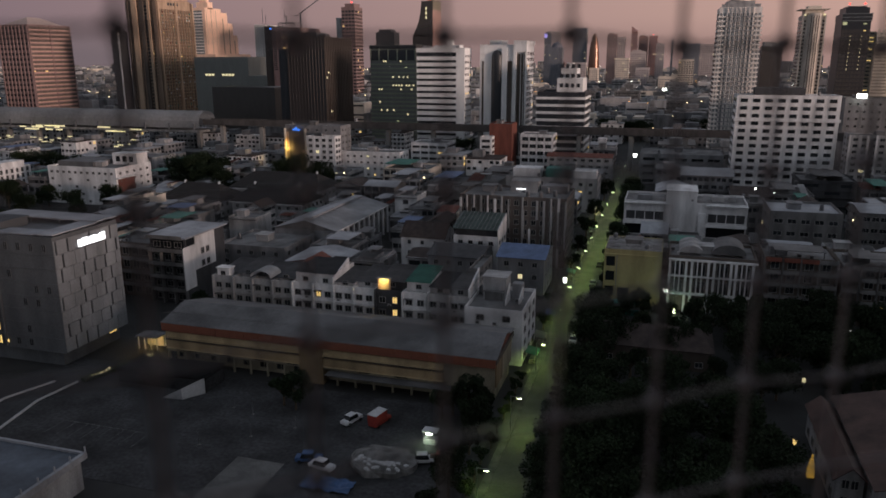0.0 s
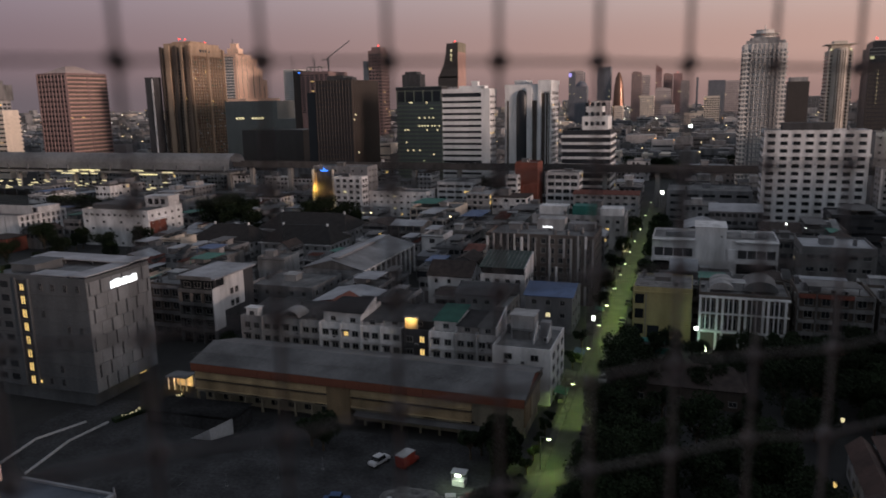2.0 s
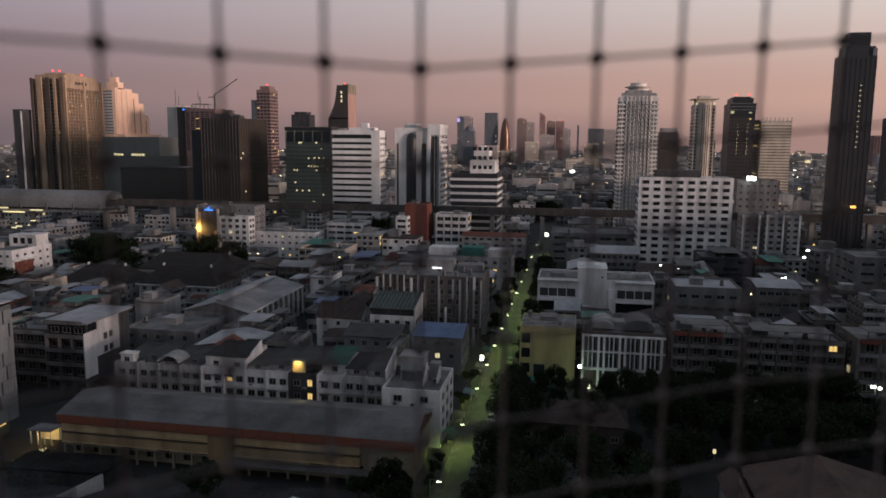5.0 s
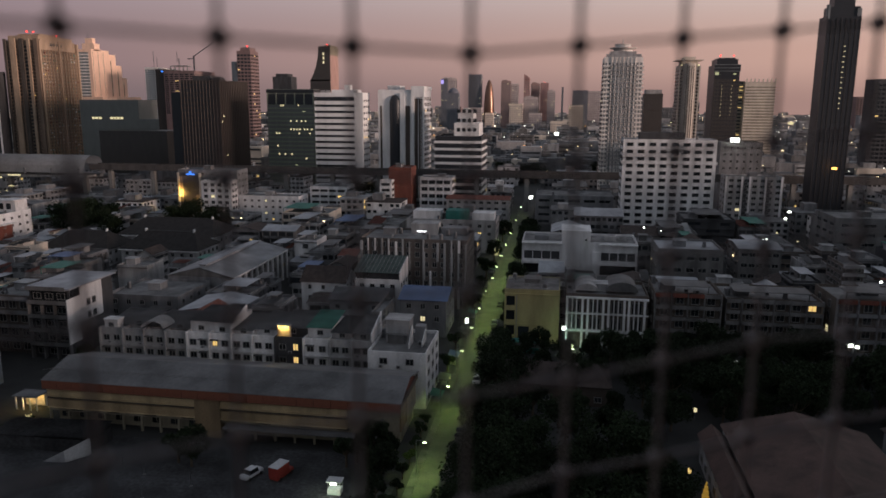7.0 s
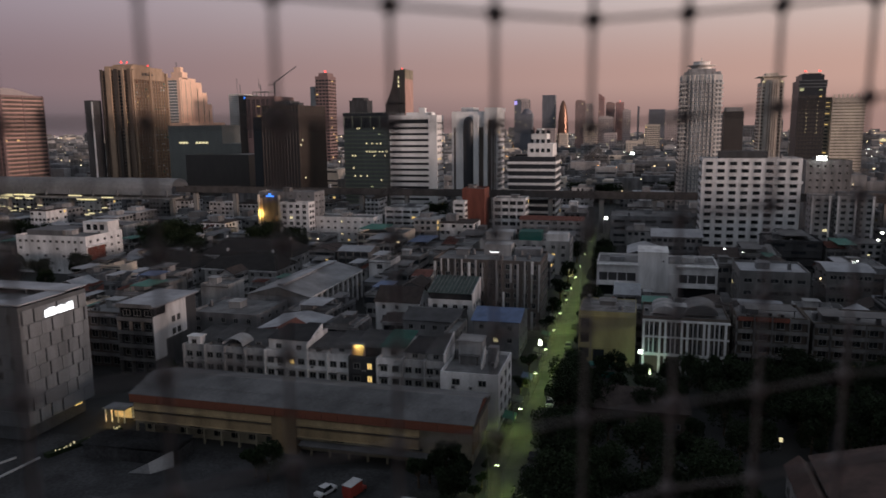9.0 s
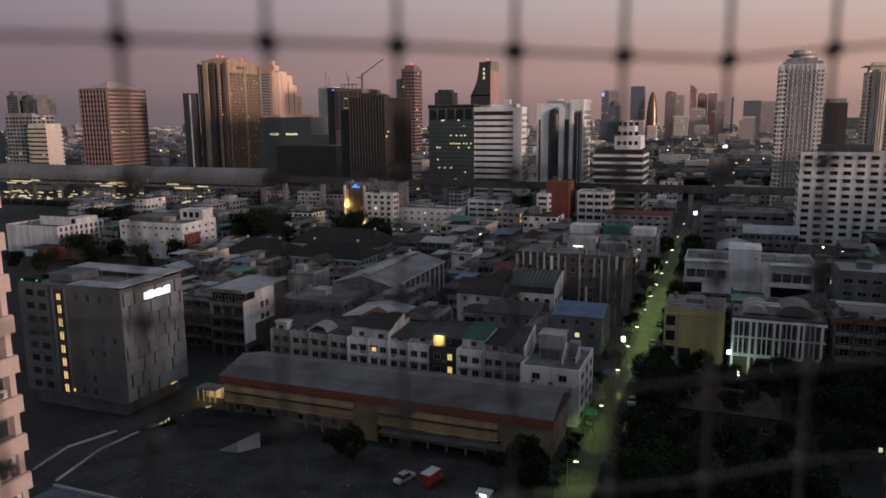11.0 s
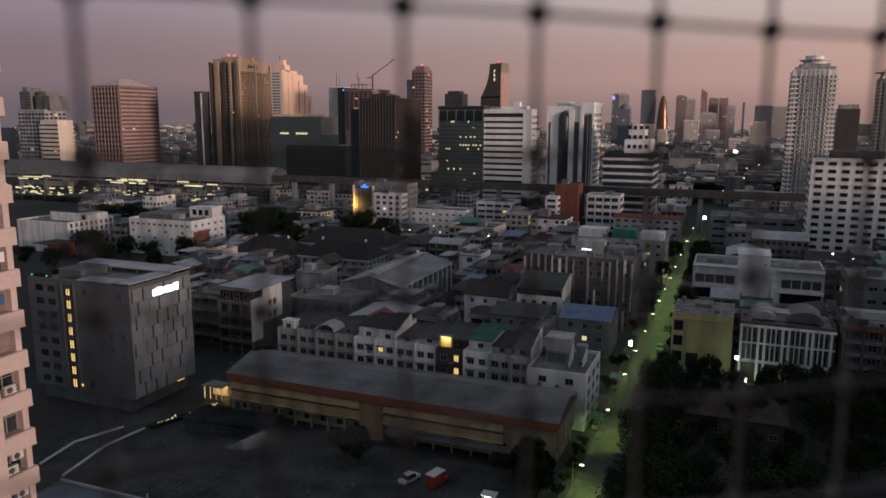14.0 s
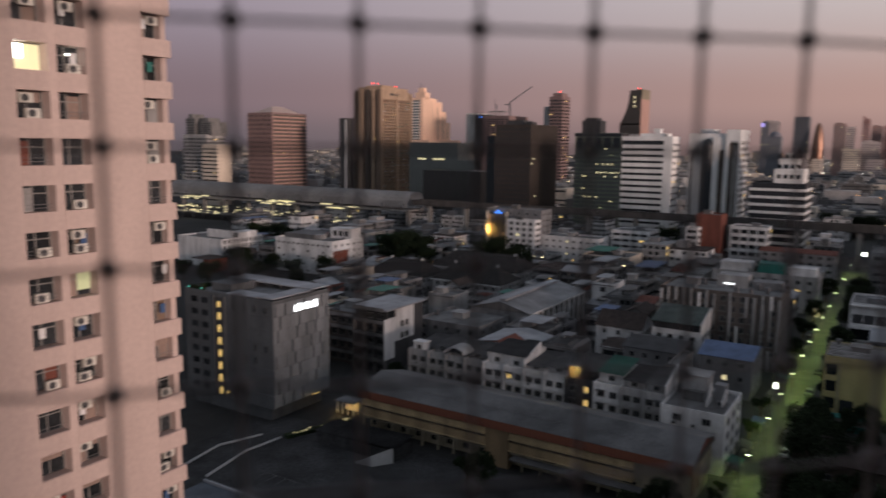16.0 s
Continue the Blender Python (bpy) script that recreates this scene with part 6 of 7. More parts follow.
# ---- trees ----
def leaf_crown(seed, r, h, leaves):
    """Leaf sprays round the ends of limbs: an uneven crown with gaps."""
    rng = random.Random(seed)
    lobes = []
    for _ in range(9):
        a, q = rng.uniform(0, 6.28), rng.uniform(0.25, 0.8)
        lobes.append((r * q * math.cos(a), r * q * math.sin(a), h * rng.uniform(0.5, 0.95), r * rng.uniform(0.28, 0.5)))
    v, f = [], []
    for _ in range(leaves):
        lx, ly, lz, lr = rng.choice(lobes)
        d = Vector((rng.gauss(0, 1), rng.gauss(0, 1), rng.gauss(0, 0.8))).normalized() * lr * rng.uniform(0.55, 1.1)
        c = Vector((lx, ly, lz)) + d
        s = rng.uniform(0.22, 0.5)
        e = Euler((rng.uniform(-1, 1), rng.uniform(-1, 1), rng.uniform(0, 6.28))).to_matrix()
        k = len(v)
        for p in ((-s, 0, 0), (0, -s * 0.6, 0.12), (s, 0, -0.05), (0, s * 0.6, 0.1)):
            v.append(c + e @ Vector(p))
        f += [(k, k + 1, k + 2), (k, k + 2, k + 3)]
    me = bpy.data.meshes.new("crown")
    me.from_pydata(v, [], f)
    me.materials.append(LEAF)
    me.update()
    bm = bmesh.new()
    bmesh.ops.create_cone(bm, cap_ends=True, segments=8, radius1=0.32, radius2=0.16, depth=h * 0.6, matrix=Matrix.Translation((0, 0, h * 0.3)))
    for lx, ly, lz, lr in lobes:
        a, b = Vector((0, 0, h * 0.35)), Vector((lx, ly, lz))
        m = (b - a).to_track_quat("Z", "Y").to_matrix().to_4x4()
        bmesh.ops.create_cone(bm, cap_ends=False, segments=6, radius1=0.14, radius2=0.04, depth=(b - a).length, matrix=Matrix.Translation((a + b) / 2) @ m)
    tr = bpy.data.meshes.new("trunk")
    bm.to_mesh(tr)
    bm.free()
    tr.materials.append(BARK)
    return tr, me


KINDS = [leaf_crown(20, 5.5, 11, 2600), leaf_crown(21, 4.2, 9, 1800), leaf_crown(22, 6.5, 12.5, 3200), leaf_crown(23, 3.2, 7, 1300)]


def tree(x, y, kind, s=1.0, label="dark leafy street tree with a broad crown"):
    t = thing("tree", x, y, 0, label, "tree", "trees", (x * 37 + y * 11) % 360)
    t.scale = (s, s, s)
    piece("trunk", KINDS[kind][0], t)
    piece("crown", KINDS[kind][1], t)


GARDEN = random.Random(41)
spots = []
for x in range(-10, 96, 7):
    for y in range(58, 186, 8):
        px, py = x + GARDEN.uniform(-2.5, 2.5), y + GARDEN.uniform(-3, 3)
        if (px > 24 and 92 < py < 146) or (-16 < px < 16 and 138 < py < 190) or (px > 14 and py > 188):
            continue
        if px < -9:
            px = -9
        spots.append((px, py))
for px, py in spots:
    tree(px, py, GARDEN.choice((0, 1, 2, 2)), GARDEN.uniform(0.6, 0.9), "dark dense garden tree in deep shade")
for x, y, k, s in ((-31, 120, 1, 0.9), (-34.5, 121, 3, 0.75), (-63.3, 114.6, 1, 0.75), (-66.3, 115.6, 3, 0.8), (-29, 114, 3, 0.9), 
                   (-12.5, 182, 3, 0.8), (-8, 180, 1, 0.75), (-3, 184, 1, 0.8), (2, 178, 0, 0.6), (9, 182, 1, 0.75), (14, 184, 0, 0.65), (19, 185, 1, 0.8), (24, 184, 1, 0.85), (30, 185, 0, 0.7), (36, 183, 1, 0.8), (42, 185, 1, 0.8), (48, 184, 0, 0.7), (55, 186, 1, 0.8), (62, 185, 1, 0.8), (-10, 171, 3, 0.9), (-3, 172, 1, 0.6), (4, 171, 3, 0.9), (11, 172, 1, 0.7), (-11, 146, 3, 0.8), (-4, 147, 3, 0.9), (5, 146, 3, 0.8), (12, 148, 1, 0.6), (-13.5, 240, 1, 0.9), (-13.5, 255, 0, 0.8), (-14, 292, 1, 1), (-13, 305, 0, 0.9), (-13.6, 330, 2, 0.8), (-13, 350, 1, 1.1),
                   (-26, 268, 3, 1.1), (-26, 300, 1, 0.9), (-26, 345, 1, 1.0), (-226, 312, 2, 1.3), (-218, 305, 2, 1.4), (-212, 318, 0, 1.4), (-205, 300, 2, 1.2), (-222, 322, 2, 1.3), (-196, 296, 0, 1.2),
                   (-176, 322, 2, 1.2), (-164, 320, 0, 1.2), (-152, 322, 1, 1.3), (-262, 262, 1, 1.0), (-228, 262, 0, 1.0), (-180, 340, 2, 1.2), (-168, 345, 0, 1.1), (-120, 440, 2, 1.2), (-100, 436, 2, 1.2), (-140, 438, 0, 1.2), (-112, 430, 1, 1.2), (-330, 318, 2, 1.2), (-318, 322, 0, 1.3), (-300, 316, 2, 1.1),
                   (-10, 620, 2, 1.2), (5, 640, 2, 1.2), (-46, 600, 2, 1.3), (-30, 610, 0, 1.3), (-20, 604, 2, 1.2), (24, 612, 2, 1.3), (-60, 640, 2, 1.2), (88, 560, 2, 1.2), (96, 570, 0, 1.3), (108, 548, 2, 1.3), (118, 552, 2, 1.2), (152, 470, 2, 1.2), (160, 480, 0, 1.2), (120, 470, 2, 1.1), (-22, 650, 1, 1.3), (14, 630, 0, 1.2), (-32, 640, 2, 1.1), (-110, 152, 3, 1.0), (-108, 145, 3, 0.9)):
    tree(x, y, k, s)

for i in range(17):
    tree(-12.6 - GARDEN.uniform(0, 1.6), 74 + i * 7.0, GARDEN.choice((0, 1, 2)), GARDEN.uniform(0.5, 0.8))
for i in range(8):
    tree(-27.6 - GARDEN.uniform(0, 1.5), 76 + i * 6.4, GARDEN.choice((1, 3)), GARDEN.uniform(0.55, 0.8))
for x, y, k, s in ((-13.6, 205, 3, 0.8), (-13.4, 217, 1, 0.6), (-14, 228, 3, 0.9), (-25.6, 170, 3, 0.6), (-25.8, 186, 3, 0.7), (-25.6, 222, 3, 0.8), (-26, 243, 1, 0.7), (-36, 119, 3, 0.8), (-6, 158, 0, 0.7), (4, 157, 0, 0.65), (-11, 161, 1, 0.8), (8, 161, 2, 0.6)):
    tree(x, y, k, s)

for x, y, k, s in ((-276, 254, 2, 0.9), (-262, 258, 1, 0.8), (-284, 262, 0, 0.9), (-250, 238, 0, 0.9), (-236, 248, 2, 0.8), (-226, 240, 1, 0.9), (-284, 226, 0, 0.8), (-262, 222, 2, 0.8), (-244, 220, 1, 0.8)):
    tree(x, y, k, s)

for i in range(11):
    tree(-24.9 - GARDEN.uniform(0, 0.7), 84 + i * 5.4, 3, GARDEN.uniform(0.36, 0.5), "low dark shrub at the edge of the pavement")

gl = thing("green_shelter", -9.4, 188.6, 0, "low teal-roofed shelter behind a fence", "shelter")
boxes("roof", [(-5.0, 5.0, -1.6, 1.6, 2.7, 2.85)], TEAL, gl)
for x_ in (-4.8, -1.6, 1.6, 4.7):
    boxes("post", [(x_, x_ + 0.12, -1.5, -1.38, 0, 2.7)], METAL, gl)
boxes("fence", [(-5.4, 5.4, -2.2, -2.1, 0, 1.5)], TEAL, gl)

# ---- street lamps ----
lamp_parts = (mesh_of("pole", [(-0.07, 0.07, -0.07, 0.07, 0, 6.2)], METAL), mesh_of("arm", [(-0.04, 1.5, -0.04, 0.04, 6.1, 6.2)], METAL), mesh_of("lamp_head", [(1.1, 1.9, -0.16, 0.16, 6.02, 6.2)], METAL), mesh_of("lamp_glass", [(1.15, 1.85, -0.15, 0.15, 5.86, 6.02)], LITGREEN))
for i, y in enumerate((94, 118.6, 145, 168, 187, 206, 226, 244, 262, 282, 305, 334, 372, 420)):
    t = thing("street_lamp", -23.2, y, 0.2, "thin metal street lamp with a green-white light", "street lamp", "street lamps")
    for n, me in zip(("pole", "arm", "lamp_head", "lamp_glass"), lamp_parts):
        piece(n, me, t)
    li = new("street_light", bpy.data.lights.new("street_light", "SPOT"))
    li.data.energy, li.data.color, li.data.shadow_soft_size = 2300, (0.70, 1.0, 0.24), 0.3
    li.data.spot_size, li.data.spot_blend = radians(150), 0.7
    li.location = (-21.4, y, 5.7)


def lit_box(name, label, x, y, z, w, d, h, mat, category, holder=METAL):
    """A small lit thing on a post or on the ground."""
    t = thing(name, x, y, 0, label, category)
    if z > 0.3:
        boxes("post", [(-0.08, 0.08, -0.08, 0.08, 0, z)], holder, t)
    boxes("lit_face", [(-w / 2, w / 2, -d / 2, d / 2, z, z + h)], mat, t)
    return t


lit_box("flood_lamp", "white flood lamp on a tall post by the street", -17.6, 455, 6.8, 1.9, 0.6, 1.8, LITWHITE, "lamp")
lit_box("flood_lamp", "white flood lamp on a post by the colonnade", 2.2, 191, 5.6, 0.9, 0.5, 0.8, LITWHITE, "lamp")
lit_box("garden_lamp", "small green-lit garden lamp by the colonnade", 4.6, 190, 0.5, 0.6, 0.6, 1.6, LITGREEN, "lamp")
lit_box("sign_board", "small white lit sign board by the street", -25.0, 203, 2.4, 0.9, 0.5, 1.4, LITWHITE, "sign")
lit_box("lit_kiosk", "small kiosk glowing green-white by the street", -25.6, 308, 1.0, 2.2, 0.6, 2.4, LITPALE, "kiosk")
lit_box("flood_lamp", "bright flood lamp cluster on a tall mast", 101, 466, 42, 5.0, 0.8, 2.4, LITWHITE, "lamp")
lit_box("yard_lamp", "orange yard lamp by the black tower", 140, 414, 31, 2.6, 0.5, 1.2, LITORANGE, "lamp")
for x, y, z, w in ((-9, 1181, 16, 6), (15, 1314, 18, 6), (109, 381, 9, 1.2), (111, 383, 12, 1.4), (107, 379, 7, 1.0), (82, 314, 9.5, 1.2), (72, 189, 5.5, 1.0), (73.5, 189, 5.2, 0.9), (31, 179, 3.5, 0.6), (43, 179, 3.5, 0.5), (106, 272, 4, 0.9), (480, 1700, 22, 14), (330, 1320, 22, 5), (360, 1350, 15, 6), (44, 497, 6, 1.4)):
    lit_box("yard_lamp", "small white yard lamp on a post", x, y, z, w, 0.4, w * 0.6 if w < 8 else 5, LITWHITE if z != 22 else LITPALE, "lamp")
YARD = random.Random(12)
for _ in range(16):
    lit_box("yard_lamp", "small pale yard lamp on a tall post", YARD.uniform(35, 150), YARD.uniform(214, 380), YARD.uniform(8, 13), 0.7, 0.3, 0.5, YARD.choice((LITPALE, LITWHITE, FARWARM)), "lamp")
for _ in range(5):
    lit_box("yard_lamp", "small warm yard lamp on a tall post", YARD.uniform(-180, -30), YARD.uniform(200, 400), YARD.uniform(8, 12), 0.6, 0.3, 0.5, YARD.choice((LITPALE, FARWARM)), "lamp")
# awnings and carts along the street
for y, mat in ((150, ROOFGREEN), (160, ROOFGREY), (176, ROOFBLUE), (198, TARP), (215, ROOFGREEN), (236, TARP), (252, ROOFGREY), (276, ROOFGREEN)):
    t = thing("street_stall", -24.9, y, 0.0, "street stall under a sloping awning with a small lamp", "stall", "street stalls")
    bm = bmesh.new()
    bm.faces.new([bm.verts.new(v) for v in ((-1.2, -2.2, 2.8), (1.5, -2.2, 2.3), (1.5, 2.2, 2.3), (-1.2, 2.2, 2.8))])
    bmesh.ops.solidify(bm, geom=bm.faces[:], thickness=0.06)
    part("awning", bm, mat, t)
    for py in (-2.0, 2.0):
        boxes("post", [(1.2, 1.28, py - 0.04, py + 0.04, 0, 2.3)], METAL, t)
        boxes("post", [(-1.1, -1.02, py - 0.04, py + 0.04, 0, 2.72)], METAL, t)
    boxes("counter", [(-0.5, 0.7, -1.4, 1.4, 0, 0.9)], FLATGREY, t)
    boxes("lamp", [(1.3, 1.42, -0.5, 0.5, 2.0, 2.2)], LITPALE, t)
# light in the yard before the colonnade
li = new("yard_light", bpy.data.lights.new("yard_light", "POINT"))
li.data.energy, li.data.color, li.data.shadow_soft_size = 150, (0.45, 1.0, 0.75), 0.3
li.location = (3.4, 190.2, 4.6)

# ---- car park and yard ----
# entrance kiosk by the hotel, in warm light
k = thing("entrance_kiosk", -109.5, 133.6, 0, "small entrance kiosk glowing in warm light", "kiosk")
for x in (-2.4, -0.8, 0.8, 2.4):
    for y in (-1.5, 1.5):
        boxes("post", [(x - 0.1, x + 0.1, y - 0.1, y + 0.1, 0, 3.0)], WHITE, k)
boxes("back_wall", [(-2.2, 2.2, 1.2, 1.4, 0, 2.6)], CREAM, k)
boxes("roof", [(-2.8, 2.8, -2, 2, 3.0, 3.2)], GREY, k)
boxes("ceiling_lamp", [(-1.9, 1.9, -1.0, 0.9, 2.8, 2.99)], LITWARM, k)
li = new("kiosk_light", bpy.data.lights.new("kiosk_light", "POINT"))
li.data.energy, li.data.color, li.data.shadow_soft_size = 260, (1.0, 0.7, 0.3), 0.3
li.location = (-109.5, 132.8, 2.5)
hedge_rng = random.Random(17)
hedge = thing("hedge_lights", -108, 121.5, 0, "strip of garden lights along a low hedge", "lights", "", -20)
boxes("hedge", [(-0.8, 0.8, -8.5, 7.5, 0, 0.8)], LEAF, hedge)
boxes("garden_light", [(x, x + 0.14, y, y + 0.14, 0.8, 0.98) for x, y in [(hedge_rng.uniform(-0.75, 0.5), hedge_rng.uniform(-8.4, 7.3)) for _ in range(26)]], LITPALE, hedge, kind="stuff")


WHITEROOF = material("white_metal_roof", (0.5, 0.5, 0.51), rough=0.6, stain=0.2)
t = thing("store_shed", -92, 118, 0.04, "long store shed with a dark roof and white end", "shed")
boxes("wall", [(-12, 8.2, -2.2, 4.6, 0, 2.6)], LOT, t)
bm = bmesh.new()
q = [bm.verts.new(v) for v in ((1.4, -6.4, 0.1), (5.8, -6.0, 0.1), (8.4, -2.3, 0.1), (8.4, -2.3, 3.4), (5.6, -6.0, 2.3))]
bm.faces.new(q)
bmesh.ops.solidify(bm, geom=bm.faces[:], thickness=0.15)
part("white_end", bm, WHITEROOF, t, "white sheet end wall")
bm = bmesh.new()
q = [bm.verts.new(v) for v in ((-12.4, -2.6, 2.7), (8.6, -2.6, 3.4), (8.6, 4.8, 3.6), (-12.4, 4.8, 2.9))]
bm.faces.new(q)
bmesh.ops.solidify(bm, geom=bm.faces[:], thickness=0.12)
part("roof", bm, LOT, t)
SLATE = material("blue_grey_roof", (0.10, 0.118, 0.148), rough=0.6, stain=0.5, scale=0.3)
t = thing("market_hall", -90, 76, 0, "low hall under a blue-grey metal roof with railings", "hall", "", 0)
boxes("wall", [(-9, 8, -12, 5.4, 0, 5.2)], DULL, t)
boxes("roof", [(-9.4, 8.6, -12.4, 5.8, 5.4, 5.7)], SLATE, t)
boxes("roof_edge", [(8.2, 8.8, -12.4, 5.8, 5.1, 6.1), (-9.4, 8.8, 5.6, 6.0, 5.1, 6.1)], ROOFLIGHT, t)
for y in range(-12, 7, 3):
    boxes("roof_post", [(8.3, 8.5, y, y + 0.2, 6.1, 6.9)], ROOFLIGHT, t)
# two pale ramp kerbs that bend towards the hotel
for pts in (((-117.9, 93.0), (-119.8, 102.6), (-116.4, 111.9)), ((-110.1, 91.1), (-112.8, 103.8), (-111.8, 113.0))):
    mx, my = pts[1]
    t = thing("ramp_kerb", mx, my, 0.04, "long pale concrete ramp kerb on the asphalt", "kerb", "ramp kerbs")
    for (x0, y0), (x1, y1) in zip(pts, pts[1:]):
        ln, an = math.hypot(x1 - x0, y1 - y0), math.degrees(math.atan2(y1 - y0, x1 - x0))
        piece("kerb_stone", mesh_of("kerb_stone", [(-ln / 2, ln / 2, -0.16, 0.16, 0, 0.35)], WHITEROOF), t, pose((x0 + x1) / 2 - mx, (y0 + y1) / 2 - my, 0, 0, 0, an))
BAYLINE = material("worn_bay_paint", (0.11, 0.11, 0.11), rough=0.9, vary=0.5, stain=0.8, scale=1.0)
bays = thing("bay_lines", -84, 100, 0.044, "worn pale parking bay lines on the asphalt", "markings")
for i in range(9):
    boxes("bay_line", [(-18 + i * 2.6, -17.88 + i * 2.6, -6, -1.2, 0, 0.006)], BAYLINE, bays)
boxes("bay_line", [(-18, 3.0, -1.2, -1.05, 0, 0.006)], BAYLINE, bays)
for x_, y_ in ((-75, 112), (-70, 110.5), (-66, 103), (-73, 98), (-60, 108)):
    fp = thing("fence_post", x_, y_, 0.04, "thin grey metal post standing on the car park", "post", "car park posts")
    boxes("post", [(-0.05, 0.05, -0.05, 0.05, 0, 2.4)], METAL, fp)
    boxes("foot", [(-0.2, 0.2, -0.2, 0.2, 0, 0.12)], CONCRETE, fp)
sheet("path", [(-64.5, -56, 70, 96.5, 0.044, 0.09)], PAVING, "pale concrete path across the yard", "path")


def car(x, y, rz, mat, label, w=1.75, ln=4.4, h=1.45, box_back=False):
    t = thing("parked_car" if not box_back else "parked_truck", x, y, 0.04, label, "car" if not box_back else "truck", "parked vehicles", rz)
    bm = bmesh.new()
    bmesh.ops.create_cube(bm, size=1, matrix=Matrix.Translation((0, 0, 0.6)) @ Matrix.Diagonal((ln, w, 0.7, 1)))
    bmesh.ops.bevel(bm, geom=bm.edges[:], offset=0.15, segments=2, affect="EDGES")
    part("body", bm, mat, t)
    bm = bmesh.new()
    bmesh.ops.create_cube(bm, size=1, matrix=Matrix.Translation((-0.15, 0, 1.2)) @ Matrix.Diagonal((ln * 0.55, w * 0.9, h - 0.75, 1)))
    for v in bm.verts:
        if v.co.z > 1.2:
            v.co.x *= 0.75
            v.co.y *= 0.88
    part("cabin", bm, GLASSDARK, t)
    bm = bmesh.new()
    bmesh.ops.create_cube(bm, size=1, matrix=Matrix.Translation((-0.12, 0, h + 0.16)) @ Matrix.Diagonal((ln * 0.4, w * 0.78, 0.06, 1)))
    part("roof_panel", bm, mat, t)
    if box_back:
        boxes("cargo_box", [(-ln / 2, ln * 0.2, -w / 2, w / 2, 0.9, 2.5)], REDPAINT, t)
        boxes("cargo_lid", [(-ln / 2 - 0.05, ln * 0.22, -w / 2 - 0.05, w / 2 + 0.05, 2.5, 2.6)], WHITEROOF, t)
    for px in (-ln * 0.32, ln * 0.32):
        for py in (-w / 2, w / 2):
            piece("wheel", WHEEL, t, pose(px, py, 0.3, 90))


bm = bmesh.new()
bmesh.ops.create_cone(bm, cap_ends=True, segments=14, radius1=0.3, radius2=0.3, depth=0.2)
WHEEL = bpy.data.meshes.new("wheel")
bm.to_mesh(WHEEL)
bm.free()
WHEEL.materials.append(RUBBER)
car(-51.3, 113, 70, CARWHITE, "white parked hatchback on the dark car park")
car(-46.2, 114, 75, REDPAINT, "red box truck with a pale roof, parked", 1.9, 4.8, 1.6, True)
car(-34.6, 103.5, 20, CARWHITE, "white pickup parked beside the food stall")
car(-31.5, 104.5, 10, REDPAINT, "dark red car parked by the stall")
car(-52.6, 98.6, 15, BLUEPAINT, "blue car parked beside the tarpaulin heap")
car(-49.5, 97.0, -10, CARWHITE, "pale car parked beside the tarpaulin heap")

for y, mat in ((136, DARKWALL), (164, CARWHITE), (183, DARKWALL), (210, METAL), (231, DARKWALL), (268, METAL)):
    car(-17.7, y, 90, mat, "small car parked at the edge of the side street")

# the lit food stall
t = thing("food_stall", -35.3, 110, 0.04, "small food stall with a bright green-white lamp", "stall")
boxes("counter", [(-1.1, 1.1, -0.8, 0.8, 0, 0.95)], WHITEROOF, t)
boxes("post", [(-1.1, -1.02, -0.8, -0.72, 0.95, 2.3), (1.02, 1.1, -0.8, -0.72, 0.95, 2.3), (-1.1, -1.02, 0.72, 0.8, 0.95, 2.3), (1.02, 1.1, 0.72, 0.8, 0.95, 2.3)], METAL, t)
boxes("roof", [(-1.3, 1.3, -1.0, 1.0, 2.3, 2.4)], WHITEROOF, t)
boxes("lamp", [(-0.5, 0.5, -0.95, -0.85, 1.9, 2.2)], LITWHITE, t)
li = new("stall_light", bpy.data.lights.new("stall_light", "POINT"))
li.data.energy, li.data.color, li.data.shadow_soft_size = 260, (0.8, 1.0, 0.7), 0.2
li.location = (-35.3, 108.4, 2.0)

# a heap under tarpaulins, weighted with pale bags
t = thing("covered_heap", -40.6, 101, 0.04, "round heap under grey tarpaulin weighted with pale bags", "heap")
bm = bmesh.new()
bmesh.ops.create_uvsphere(bm, u_segments=28, v_segments=12, radius=1)
for v in bm.verts:
    n_ = noise.noise(v.co * 2.3) * 0.25
    v.co = Vector((v.co.x * (5.6 + n_ * 3), v.co.y * (4.3 + n_ * 3), max(v.co.z, 0) ** 0.6 * (1.9 + n_ * 2)))
part("tarpaulin", bm, TARP, t)
BAG = random.Random(6)
bm = bmesh.new()
bmesh.ops.create_icosphere(bm, subdivisions=2, radius=0.42)
for v in bm.verts:
    v.co.z *= 0.55
    v.co += v.co.normalized() * noise.noise(v.co * 4) * 0.12
BAGME = bpy.data.meshes.new("sand_bag")
bm.to_mesh(BAGME)
bm.free()
BAGME.materials.append(WHITEROOF)
for _ in range(34):
    a, q = BAG.uniform(3.5, 6.0), BAG.uniform(0.55, 0.95)
    x, y = 5.2 * q * math.cos(a), 4.0 * q * math.sin(a)
    piece("sand_bag", BAGME, t, pose(x, y, 1.95 * max(0.05, 1 - q * q) ** 0.3, 0, 0, BAG.uniform(0, 180)))
t = thing("blue_tarpaulin", -46.5, 92.8, 0.05, "crumpled blue tarpaulin on the yard", "tarpaulin")
bm = bmesh.new()
bmesh.ops.create_grid(bm, x_segments=24, y_segments=16, size=1)
for v in bm.verts:
    v.co = Vector((v.co.x * 4.0, v.co.y * 1.8, 0.36 + 0.5 * noise.noise(Vector((v.co.x * 3, v.co.y * 2, 0)))))
bmesh.ops.solidify(bm, geom=bm.faces[:], thickness=0.05)
part("sheet", bm, BLUEPAINT, t)

